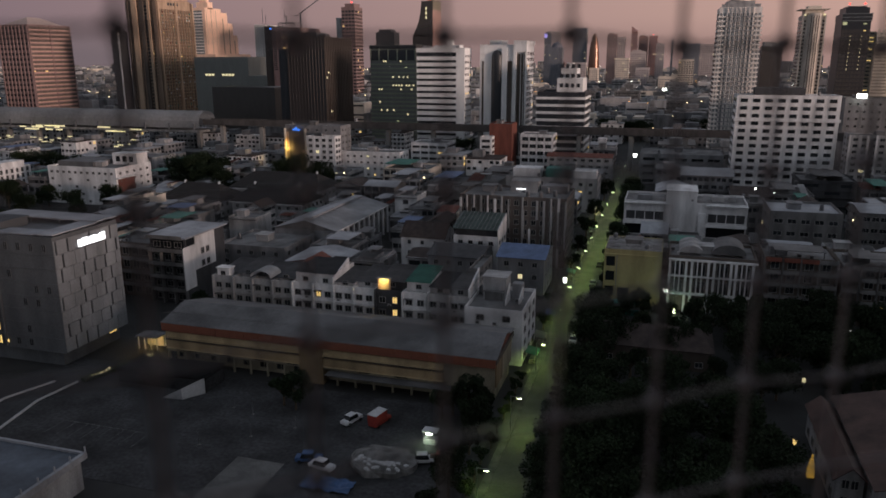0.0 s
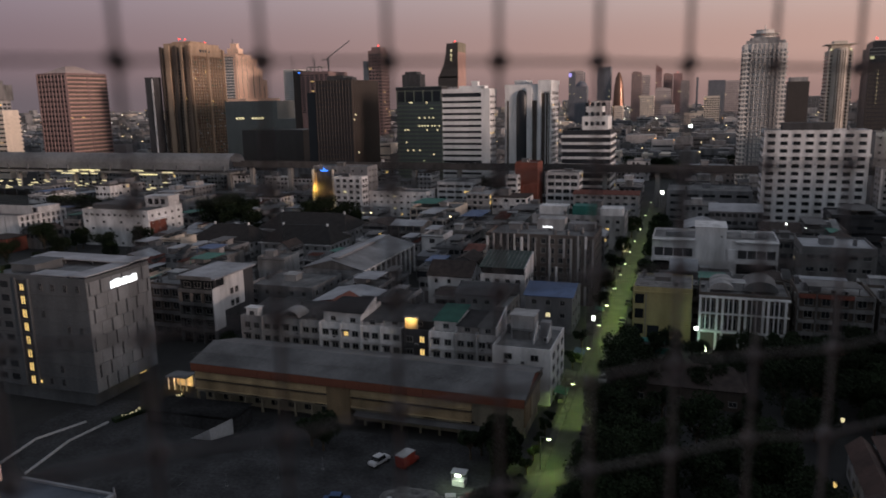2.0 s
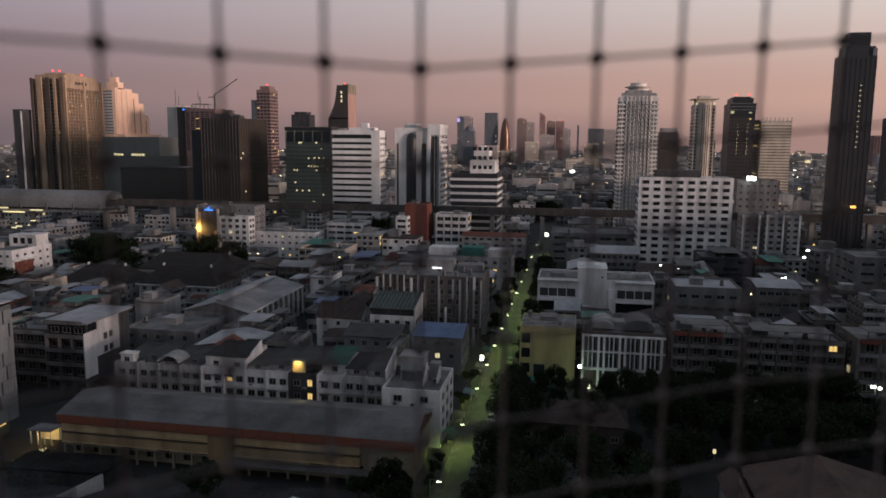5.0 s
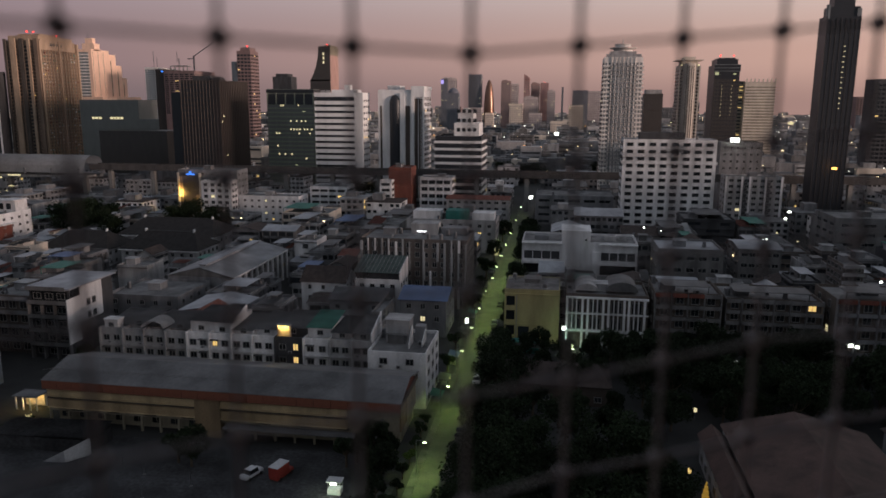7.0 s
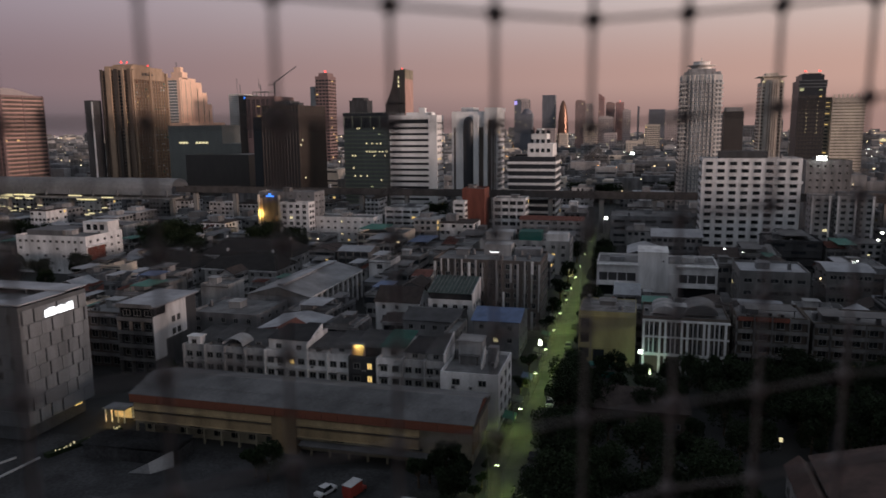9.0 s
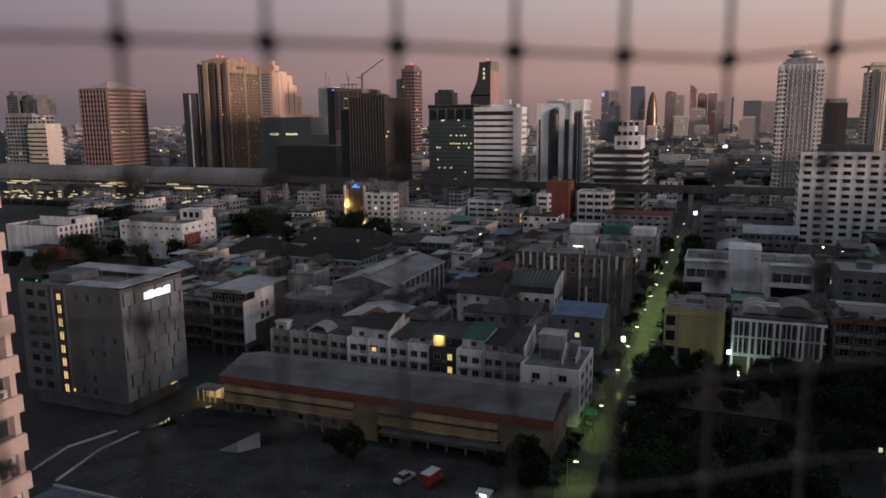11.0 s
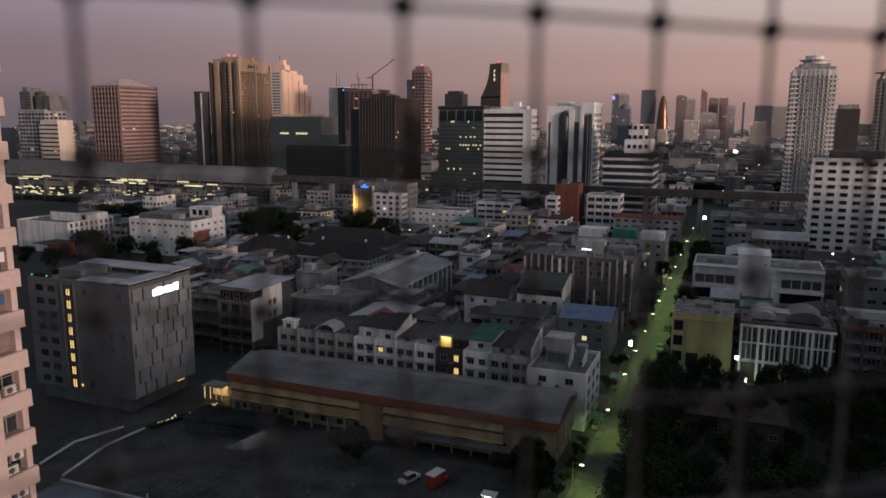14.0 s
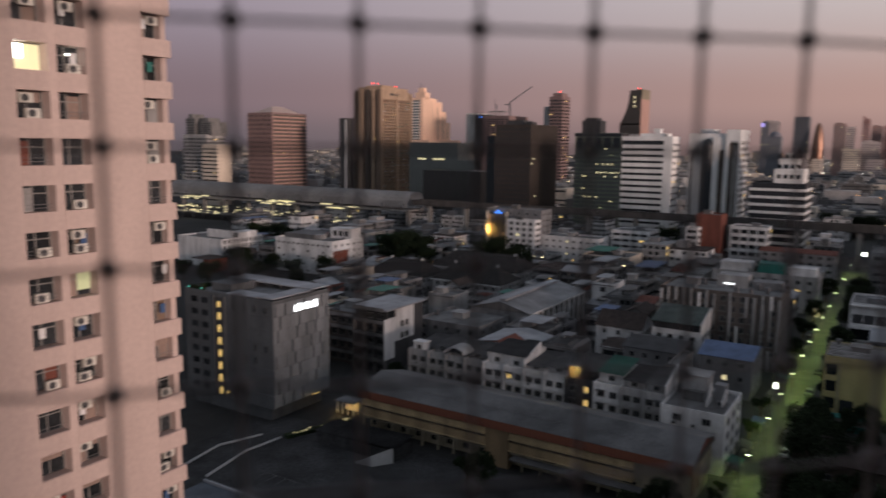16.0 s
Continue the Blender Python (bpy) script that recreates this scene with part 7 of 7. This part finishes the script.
# ---- garden houses among the trees ----
PINKROOF = material("faded_red_roof", (0.078, 0.046, 0.039), rough=0.8, stain=0.5, scale=0.5)
block("garden_hall", "long dark-roofed hall with beige walls among trees", -15, 12, 154, 166, 4.6, DARKBROWN, 1, 7, 3, win=(1.6, 1.2), roof="gable", roof_mat=ROOFBROWN, rise_=2.8, seed=51, hip=3, lit=0.0)
block("garden_house", "large house under a faded red metal roof", 31, 55, 104, 134, 6.4, DULL, 2, 6, 6, roof="gable", roof_mat=PINKROOF, rise_=3.2, seed=52, along="y")
block("garden_house", "narrow house under a faded red roof", 26.8, 30.4, 108, 132, 5.4, DULL, 2, 2, 6, roof="gable", roof_mat=PINKROOF, rise_=1.6, seed=53, along="y")
block("garden_house", "small house with a dark gabled roof", 60, 74, 118, 138, 6, GREY, 2, 3, 4, roof="gable", roof_mat=ROOFBROWN, rise_=2.6, seed=54, along="y")
g = thing("golden_shrine", 25.2, 116.8, 0, "small gilded shrine, its lamp light emitted by the tiers", "shrine")
# tiers emit by themselves in place of lamp light falling on them
for i, (w, z0_, z1_) in enumerate(((1.0, 0, 1.4), (0.75, 1.4, 2.3), (0.5, 2.3, 3.0), (0.25, 3.0, 3.8))):
    boxes("tier", [(-w / 2, w / 2, -w / 2, w / 2, z0_, z1_)], LITGOLD, g)
lit_box("garden_lamp", "small warm garden lamp on a post", 23.6, 123, 2.0, 0.5, 0.5, 0.8, LITWARM, "lamp")
lit_box("garden_lamp", "pale garden lamp on a post", 29.0, 150, 2.0, 0.6, 0.4, 0.8, LITPALE, "lamp")

# ---- the close-packed low city ----
FILL = random.Random(77)
TAKEN += [(-148.5, -117, 117, 138), (-101, -27, 125, 144), (-105, -26, 146, 166), (-28, -12, 0, 650), (-58, -38, 20, 30), (-14, 96, 138, 192), (-133, -105, 139, 162.5), (-335, -212, 206, 256), (-570, -300, 432, 460), (-300, 420, 438, 452)]


def free(x0, x1, y0, y1, gap=0.6):
    return all(x1 + gap < a or x0 - gap > b or y1 + gap < c or y0 - gap > d for a, b, c, d in TAKEN)


LABELS = {"flat": "weathered flat-roofed town house with rooftop clutter", "gable": "weathered town house under a pitched metal roof"}


def filler(x0, x1, y0, y1, h, roof):
    TAKEN.append((x0, x1, y0, y1))
    cx, cy = (x0 + x1) / 2, (y0 + y1) / 2
    t = thing("town_house", cx, cy, 0, LABELS[roof], "house", "low city")
    box = (x0 - cx, x1 - cx, y0 - cy, y1 - cy)
    mat = FILL.choice((WHITE, DULL, DULL, DULL, CREAM, GREY, GREY, CONCRETE, FLATGREY) if cx < -14 else (DULL, GREY, FLATGREY, FLATGREY, FLATBROWN, DARKWALL))
    st = max(2, round(h / 3.2))
    if roof == "flat":
        walls(t, box, h, mat, 0.8)
        rooftop(t, box, h + 0.06, FILL, FILL.choice((0, 1, 2)))
        if FILL.random() < 0.65:
            a = FILL.uniform(box[0], box[0] + (box[1] - box[0]) * 0.4)
            boxes("canopy", [(a, a + (box[1] - box[0]) * 0.55, box[2] + 0.5, box[3] - 1, h + 2.7, h + 2.82), (a + 0.1, a + 0.25, box[2] + 0.6, box[2] + 0.75, h, h + 2.7), (a + 0.1, a + 0.25, box[3] - 1.3, box[3] - 1.1, h, h + 2.7)], FILL.choice((ROOFGREY, ROOFLIGHT, ROOFLIGHT, ROOFGREEN, ROOFBLUE)), t)
    else:
        walls(t, box, h, mat, 0)
        pitched(t, box, h, FILL.uniform(1.0, 2.6), FILL.choice((ROOFGREY, ROOFLIGHT, ROOFLIGHT, ROOFBROWN, ROOFRED)), FILL.choice("xy"), gable=mat)
    facade(t, "F", box, st, h, mat, random.Random(FILL.randrange(999)))
    if FILL.random() < 0.4:
        facade(t, "R" if cx < 0 else "L", box, st, h, mat, random.Random(FILL.randrange(999)))
    if FILL.random() < 0.45:
        bm = bmesh.new()
        a0, a1 = sorted((FILL.uniform(box[0], box[1]), FILL.uniform(box[0], box[1])))
        a1 = max(a1, a0 + 2.5)
        zf, zb = h + FILL.uniform(0.4, 2.0), h + FILL.uniform(1.5, 3.2)
        bm.faces.new([bm.verts.new(v) for v in ((a0, box[2] - 0.6, zf), (a1, box[2] - 0.6, zf), (a1, box[3] * 0.3, zb), (a0, box[3] * 0.3, zb))])
        bmesh.ops.solidify(bm, geom=bm.faces[:], thickness=-0.08)
        part("lean_to_roof", bm, FILL.choice((ROOFLIGHT, ROOFGREY, ROOFGREY, WHITEROOF, ROOFRED)), t)
        boxes("lean_to_wall", [(a0 + 0.1, a1 - 0.1, box[2] + 0.6, box[3] * 0.3, h, min(zf, zb) - 0.1)], mat, t)
    for r in range(1, st):
        if FILL.random() < 0.15:
            boxes("balcony", [(box[0] + 0.2, box[1] - 0.2, box[2] - 0.9, box[2], r * h / st - 0.12, r * h / st), (box[0] + 0.2, box[1] - 0.2, box[2] - 0.9, box[2] - 0.8, r * h / st, r * h / st + 0.8)], mat, t)


CITYMATS = [WHITE, DULL, GREY, CONCRETE, BEIGE, ROOFGREY, ROOFLIGHT, ROOFBROWN]
CITYLABELS = {0: ("white rendered town house with a roof room",), 1: ("dull white town house with rooftop room",), 2: ("grey town house with a flat roof",), 3: ("bare concrete town house with a flat roof",)}


def distant(x0, x1, y0, y1, h):
    """A house further off, with its windows, roof room and tank, for the joined middle city."""
    TAKEN.append((x0, x1, y0, y1))
    s = FILL.choice((0, 0, 1, 1, 2, 2, 3))
    bodies, openings = [], []
    bodies.append((x0, x1, y0, y1, 0, h, s))
    bodies.append((x0 - 0.3, x1 + 0.3, y0 - 0.3, y1 + 0.3, h, h + 0.4, FILL.choice((5, 5, 6, 7, s))))
    a, b_ = FILL.uniform(x0, (x0 + x1) / 2), FILL.uniform(y0, (y0 + y1) / 2)
    bodies.append((a, a + (x1 - x0) * FILL.uniform(0.2, 0.5), b_, b_ + (y1 - y0) * 0.4, h + 0.4, h + FILL.uniform(2, 4), FILL.choice((1, 2, 5, s))))
    st = max(2, round(h / 3.3))
    for r in range(st):
        z = (r + 0.35) * h / st
        for face in (0, 1):
            length = (x1 - x0) if not face else (y1 - y0)
            n = max(2, round(length / 3.2))
            for i in range(n):
                if FILL.random() < 0.2:
                    continue
                m = (i + 0.5) * length / n
                lit = 1 if FILL.random() < 0.015 else 0
                if not face:
                    openings.append((x0 + m - 0.9, x0 + m + 0.9, y0 - 0.1, y0 + 0.05, z, z + 1.5, lit))
                elif x0 < 0:
                    openings.append((x1 - 0.05, x1 + 0.1, y0 + m - 0.9, y0 + m + 0.9, z, z + 1.5, lit))
                else:
                    openings.append((x0 - 0.1, x0 + 0.05, y0 + m - 0.9, y0 + m + 0.9, z, z + 1.5, lit))
    for r in range(1, st):
        if FILL.random() < 0.6:
            bodies.append((x0 - 0.1, x1 + 0.1, y0 - FILL.uniform(0.3, 1.1), y0, r * h / st - 0.1, r * h / st + FILL.choice((0.1, 0.8)), s))
    ob = new("town_house", mesh_of("town_house", bodies, CITYMATS))
    tagged(ob, FILL.choice(CITYLABELS[s]), "house", "low city")
    boxes("glazing", openings, [GLASSDARK, LITWARM], ob, kind="stuff")


y = 148.0
while y < 600:
    d = FILL.uniform(10, 15) * (1 if y < 320 else 1.5)
    x = -1.02 * y - 30
    while x < 0.55 * y + 20:
        w = FILL.uniform(6, 14) * (1 if y < 320 else 1.7)
        yy = y + FILL.uniform(-1.5, 1.5)
        if y > 168 or x < -120 or x > 95:
            if free(x, x + w, yy, yy + d) and not any(abs(a - x - w / 2) < w / 2 + 2 and abs(b_ - yy - d / 2) < d / 2 + 2 for a, b_ in spots):
                h = FILL.uniform(6, 11.5) if y < 340 else FILL.uniform(6, 15)
                if y < 345:
                    filler(x, x + w, yy, yy + d, h, FILL.choice(("flat", "flat", "gable")))
                else:
                    distant(x, x + w, yy, yy + d, h)
        x += w + FILL.choice((0.3, 0.3, 1.0, 4.0))
    y += d + FILL.choice((1.0, 2.0, 5.0))

# unseen blocks beside and behind the balcony block, added to shade the low city
SIDE = random.Random(31)
beside = []
for x in range(165, 400, 22):
    for y in range(-160, 330, 20):
        if x > 0.62 * y + 45:
            beside.append((x, x + 18, y, y + 17, 0, SIDE.uniform(30, 44), SIDE.choice((0, 1))))
tagged(new("side_town", mesh_of("side_town", beside, [DULL, GREY])), "unseen plain grey blocks added to shade the low city", "buildings", "", "stuff")

# ---- the far city ----
# paled for distance: haze is put into the wall colour
SKYPALE = material("far_hazy_walls", (0.46, 0.44, 0.44), stain=0.3, scale=0.1)
FAR = random.Random(99)
low, lights = [], []
for _ in range(9000):
    y = 610 + 3300 * FAR.random() ** 1.6
    x = FAR.uniform(-1.25 * y, 0.75 * y)
    k_ = 1 + y / 3000
    w, d = FAR.uniform(8, 26) * k_, FAR.uniform(8, 20) * k_
    h = FAR.choice((5, 6, 8, 9, 10, 12, 14, 18, 24)) * FAR.uniform(0.8, 1.2)
    c = FAR.choice((0, 0, 1, 2, 3, 3, 4, 4))
    low.append((x, x + w, y, y + d, 0, h, c))
    if y < 1500:
        low.append((x + w * 0.2, x + w * FAR.uniform(0.4, 0.8), y + d * 0.3, y + d * 0.7, h, h + FAR.uniform(1.5, 4), FAR.choice((0, 3, 4))))
        for z_ in range(3, int(h) - 1, 4):
            if FAR.random() < 0.6:
                low.append((x + w * 0.06, x + w * 0.94, y - 0.3, y, z_, z_ + 1.5, 5))
    for _ in range(FAR.choice((0, 0, 1, 1, 2, 3))):
        a, e_ = x + FAR.uniform(0, w), FAR.uniform(0.22, 0.5) * (0.7 + y / 1300)
        z_ = h * FAR.uniform(0.5, 1.1)
        lights.append((a, a + e_ * FAR.choice((1, 1, 1, 2, 3)), y - 1.2, y - 0.7, z_, z_ + e_ * FAR.choice((0.7, 1.0)), FAR.choice((0, 0, 0, 1, 2, 2))))
tagged(new("far_houses", mesh_of("far_houses", low, [DULL, SKYPALE, CREAM, FLATGREY, GREY, DARKWALL])), "far low city of pale roofs and walls", "buildings", "", "stuff")
tagged(new("far_lights", mesh_of("far_lights", lights, [FARWARM, LITORANGE, FARWHITE])), "scattered warm and white lights of the far city", "lights", "", "stuff")
for i in range(46):
    y = FAR.uniform(1300, 3200)
    x = FAR.uniform(-1.2 * y, 0.7 * y)
    h = FAR.uniform(30, 80)
    w = FAR.uniform(18, 34)
    t, b = tower("far_tower", "distant mid-rise tower in evening haze", x, x + w, y, y + w, h, FAR.choice((DULL, GREY, CREAM, MAROON)))
    far_grid(t, "F", b, 6, int(h / 4), 2, h - 2, seed=i, lit=0.04)

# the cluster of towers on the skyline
# haze is mixed into the base colours of the skyline towers
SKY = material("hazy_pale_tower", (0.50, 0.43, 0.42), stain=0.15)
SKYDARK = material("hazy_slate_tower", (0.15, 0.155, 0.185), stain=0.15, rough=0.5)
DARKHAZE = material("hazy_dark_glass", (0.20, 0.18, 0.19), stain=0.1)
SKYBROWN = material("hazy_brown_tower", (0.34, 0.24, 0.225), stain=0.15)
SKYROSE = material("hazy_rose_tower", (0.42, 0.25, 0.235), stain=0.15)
VIOLET = material("violet_crown_light", (0.3, 0.2, 0.5), emit=(0.45, 0.40, 1.0), power=0.9)


def skyline_tower(x, y, w, h, mat, lab, top="", depth=24):
    """A far tower with its own crown: round, slant, step or lit."""
    t, b = tower("skyline_tower", lab, x, x + w, y, y + depth, h, mat)
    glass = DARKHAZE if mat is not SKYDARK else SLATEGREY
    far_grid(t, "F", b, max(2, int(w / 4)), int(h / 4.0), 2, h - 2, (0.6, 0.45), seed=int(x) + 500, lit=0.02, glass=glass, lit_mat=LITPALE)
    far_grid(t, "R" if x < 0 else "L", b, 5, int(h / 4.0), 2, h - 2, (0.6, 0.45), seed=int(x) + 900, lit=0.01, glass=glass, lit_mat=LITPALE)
    if top == "round":
        bm = bmesh.new()
        bmesh.ops.create_uvsphere(bm, u_segments=20, v_segments=10, radius=1, matrix=Matrix.Translation((0, 0, h - 1)) @ Matrix.Diagonal((w * 0.49, depth * 0.49, w * 0.55, 1)))
        part("dome", bm, mat, t)
    elif top == "slant":
        bm = bmesh.new()
        rings = [[bm.verts.new((px, py, pz)) for px, pz in ((b[0], h), (b[1], h), (b[1], h + w * 0.4), (b[0], h + w * 1.1))] for py in (b[2], b[3])]
        bm.faces.new(rings[0])
        bm.faces.new(rings[1][::-1])
        for i in range(4):
            bm.faces.new((rings[0][i], rings[1][i], rings[1][(i + 1) % 4], rings[0][(i + 1) % 4]))
        bmesh.ops.recalc_face_normals(bm, faces=bm.faces)
        part("slanted_top", bm, mat, t)
    elif top == "step":
        boxes("stepped_top", [(b[0] + w * 0.1, b[1] - w * 0.35, b[2] + 2, b[3] - 2, h, h + 4), (b[0] + w * 0.5, b[1] - w * 0.1, b[2] + 5, b[3] - 5, h, h + 2.4)], mat, t)
    elif top == "lit":
        boxes("crown_light", [(b[0], b[0] + w * 0.4, b[2] - 0.6, b[2] - 0.1, h - 9, h - 1)], VIOLET, t, "violet lit crown")
        boxes("crown", [(b[0] + w * 0.3, b[1], b[2], b[3], h, h + 4)], SKY, t)
    if "beacon" in lab:
        beacon(t, 0, -8, h + 4 if top == "step" else h + 1.2, 1.3)
    return t, b


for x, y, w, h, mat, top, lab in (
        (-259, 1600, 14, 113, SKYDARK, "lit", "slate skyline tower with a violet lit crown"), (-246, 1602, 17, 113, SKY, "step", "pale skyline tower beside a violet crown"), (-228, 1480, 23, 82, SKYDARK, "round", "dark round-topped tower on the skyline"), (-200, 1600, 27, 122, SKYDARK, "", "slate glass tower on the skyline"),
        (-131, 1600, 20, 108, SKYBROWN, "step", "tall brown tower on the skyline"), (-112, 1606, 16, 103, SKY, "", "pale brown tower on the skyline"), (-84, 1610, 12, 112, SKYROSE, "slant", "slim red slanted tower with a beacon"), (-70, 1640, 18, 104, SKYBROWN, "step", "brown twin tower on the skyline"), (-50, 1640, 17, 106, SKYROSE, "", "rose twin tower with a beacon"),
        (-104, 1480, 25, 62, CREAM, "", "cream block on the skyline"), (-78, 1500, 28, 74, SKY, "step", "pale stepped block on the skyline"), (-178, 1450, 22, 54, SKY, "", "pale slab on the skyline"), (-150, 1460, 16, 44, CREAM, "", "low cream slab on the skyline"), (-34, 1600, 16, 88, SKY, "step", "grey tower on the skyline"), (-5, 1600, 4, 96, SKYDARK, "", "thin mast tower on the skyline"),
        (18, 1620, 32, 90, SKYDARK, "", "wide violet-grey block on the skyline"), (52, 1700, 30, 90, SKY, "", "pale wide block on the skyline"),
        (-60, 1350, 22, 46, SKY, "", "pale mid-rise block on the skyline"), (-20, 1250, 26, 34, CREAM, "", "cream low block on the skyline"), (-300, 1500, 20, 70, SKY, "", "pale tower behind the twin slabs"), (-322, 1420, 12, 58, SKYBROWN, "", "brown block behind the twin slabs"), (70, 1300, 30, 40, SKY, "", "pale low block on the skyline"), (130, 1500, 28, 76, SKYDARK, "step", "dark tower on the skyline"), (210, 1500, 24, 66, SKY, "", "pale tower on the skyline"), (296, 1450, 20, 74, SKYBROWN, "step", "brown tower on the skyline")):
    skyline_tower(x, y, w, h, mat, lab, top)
t = thing("skyline_tower", -156, 1600, 0, "curved glass skyline tower glinting orange in the last light", "tower", "towers")
bm = bmesh.new()
bmesh.ops.create_uvsphere(bm, u_segments=24, v_segments=16, radius=1, matrix=Matrix.Translation((0, 0, 40)) @ Matrix.Diagonal((11, 11, 72, 1)))
GLINT = material("copper_mirror_glass", (0.26, 0.15, 0.11), rough=0.36, metal=0.75, stain=0.1, bump=0)
part("shell", bm, GLINT, t)

# ---- the balcony, its net, the block behind ----
NET = Vector((0.0764, 0.4655, 64.0450))
MESH = 0.05


def column_place(k):
    p, st = Vector((0, 0)), 1 if k > 0 else -1
    for j in range(0, k, st):
        a = radians(42 + (19 - 42) / (1 + math.exp(-(j + 0.5 * st) / 1.2)))
        p += st * MESH * Vector((math.cos(a), math.sin(a)))
    return p


def knot(k, j):
    p = column_place(k)
    sag = 0.0045 * k if k > 0 else 0.0012 * min(-k, 3)
    wob = 0.0016 * math.sin(k * 2.3 + j * 1.7)
    return NET + Vector((p.x, p.y, j * MESH + sag + (wob if j not in (-1, 0, 1) else 0)))


def cord(points, r, parent):
    cu = bpy.data.curves.new("cord", "CURVE")
    cu.dimensions, cu.bevel_depth, cu.bevel_resolution = "3D", r, 1
    sp = cu.splines.new("POLY")
    sp.points.add(len(points) - 1)
    for q, p in zip(sp.points, points):
        q.co = (*p, 1)
    cu.materials.append(CORD)
    ob = new("cord", cu)
    ob.parent = parent


net = thing("bird_net", 0, 0, 0, "dark knotted bird net stretched across the balcony opening", "net")
K0, K1, J0, J1 = -22, 16, -12, 12
for k in range(K0, K1 + 1):
    cord([knot(k, j) for j in range(J0, J1 + 1)], 0.00125, net)
for j in range(J0, J1 + 1):
    cord([knot(k, j) for k in range(K0, K1 + 1)], 0.00105, net)
bm = bmesh.new()
for k in range(K0, K1 + 1):
    for j in range(J0, J1 + 1):
        bmesh.ops.create_icosphere(bm, subdivisions=1, radius=0.0048, matrix=Matrix.Translation(knot(k, j)))
tagged(part("knots", bm, CORD, net), kind="stuff")

own = thing("balcony_block", 0.3, -1.0, 0, "pale rendered apartment block whose balcony overlooks the city", "apartment block", "", 31)
boxes("wall", [(-10, 9, -12, -1.0, 0, 92)], PINK, own)
boxes("balcony_slab", [(-2.2, 2.2, -1.0, 1.5, 62.3, 62.45)], CONCRETE, own)
boxes("balcony_parapet", [(-2.2, 2.2, 1.42, 1.5, 62.45, 63.3)], PINK, own)
boxes("balcony_ceiling", [(-2.2, 2.2, -1.0, 1.5, 64.98, 65.13)], CONCRETE, own)
boxes("balcony_side", [(-2.3, -2.2, -1.0, 1.5, 62.3, 65.13)], PINK, own)
boxes("balcony_side", [(2.2, 2.3, -1.0, 1.5, 62.3, 65.13)], PINK, own)
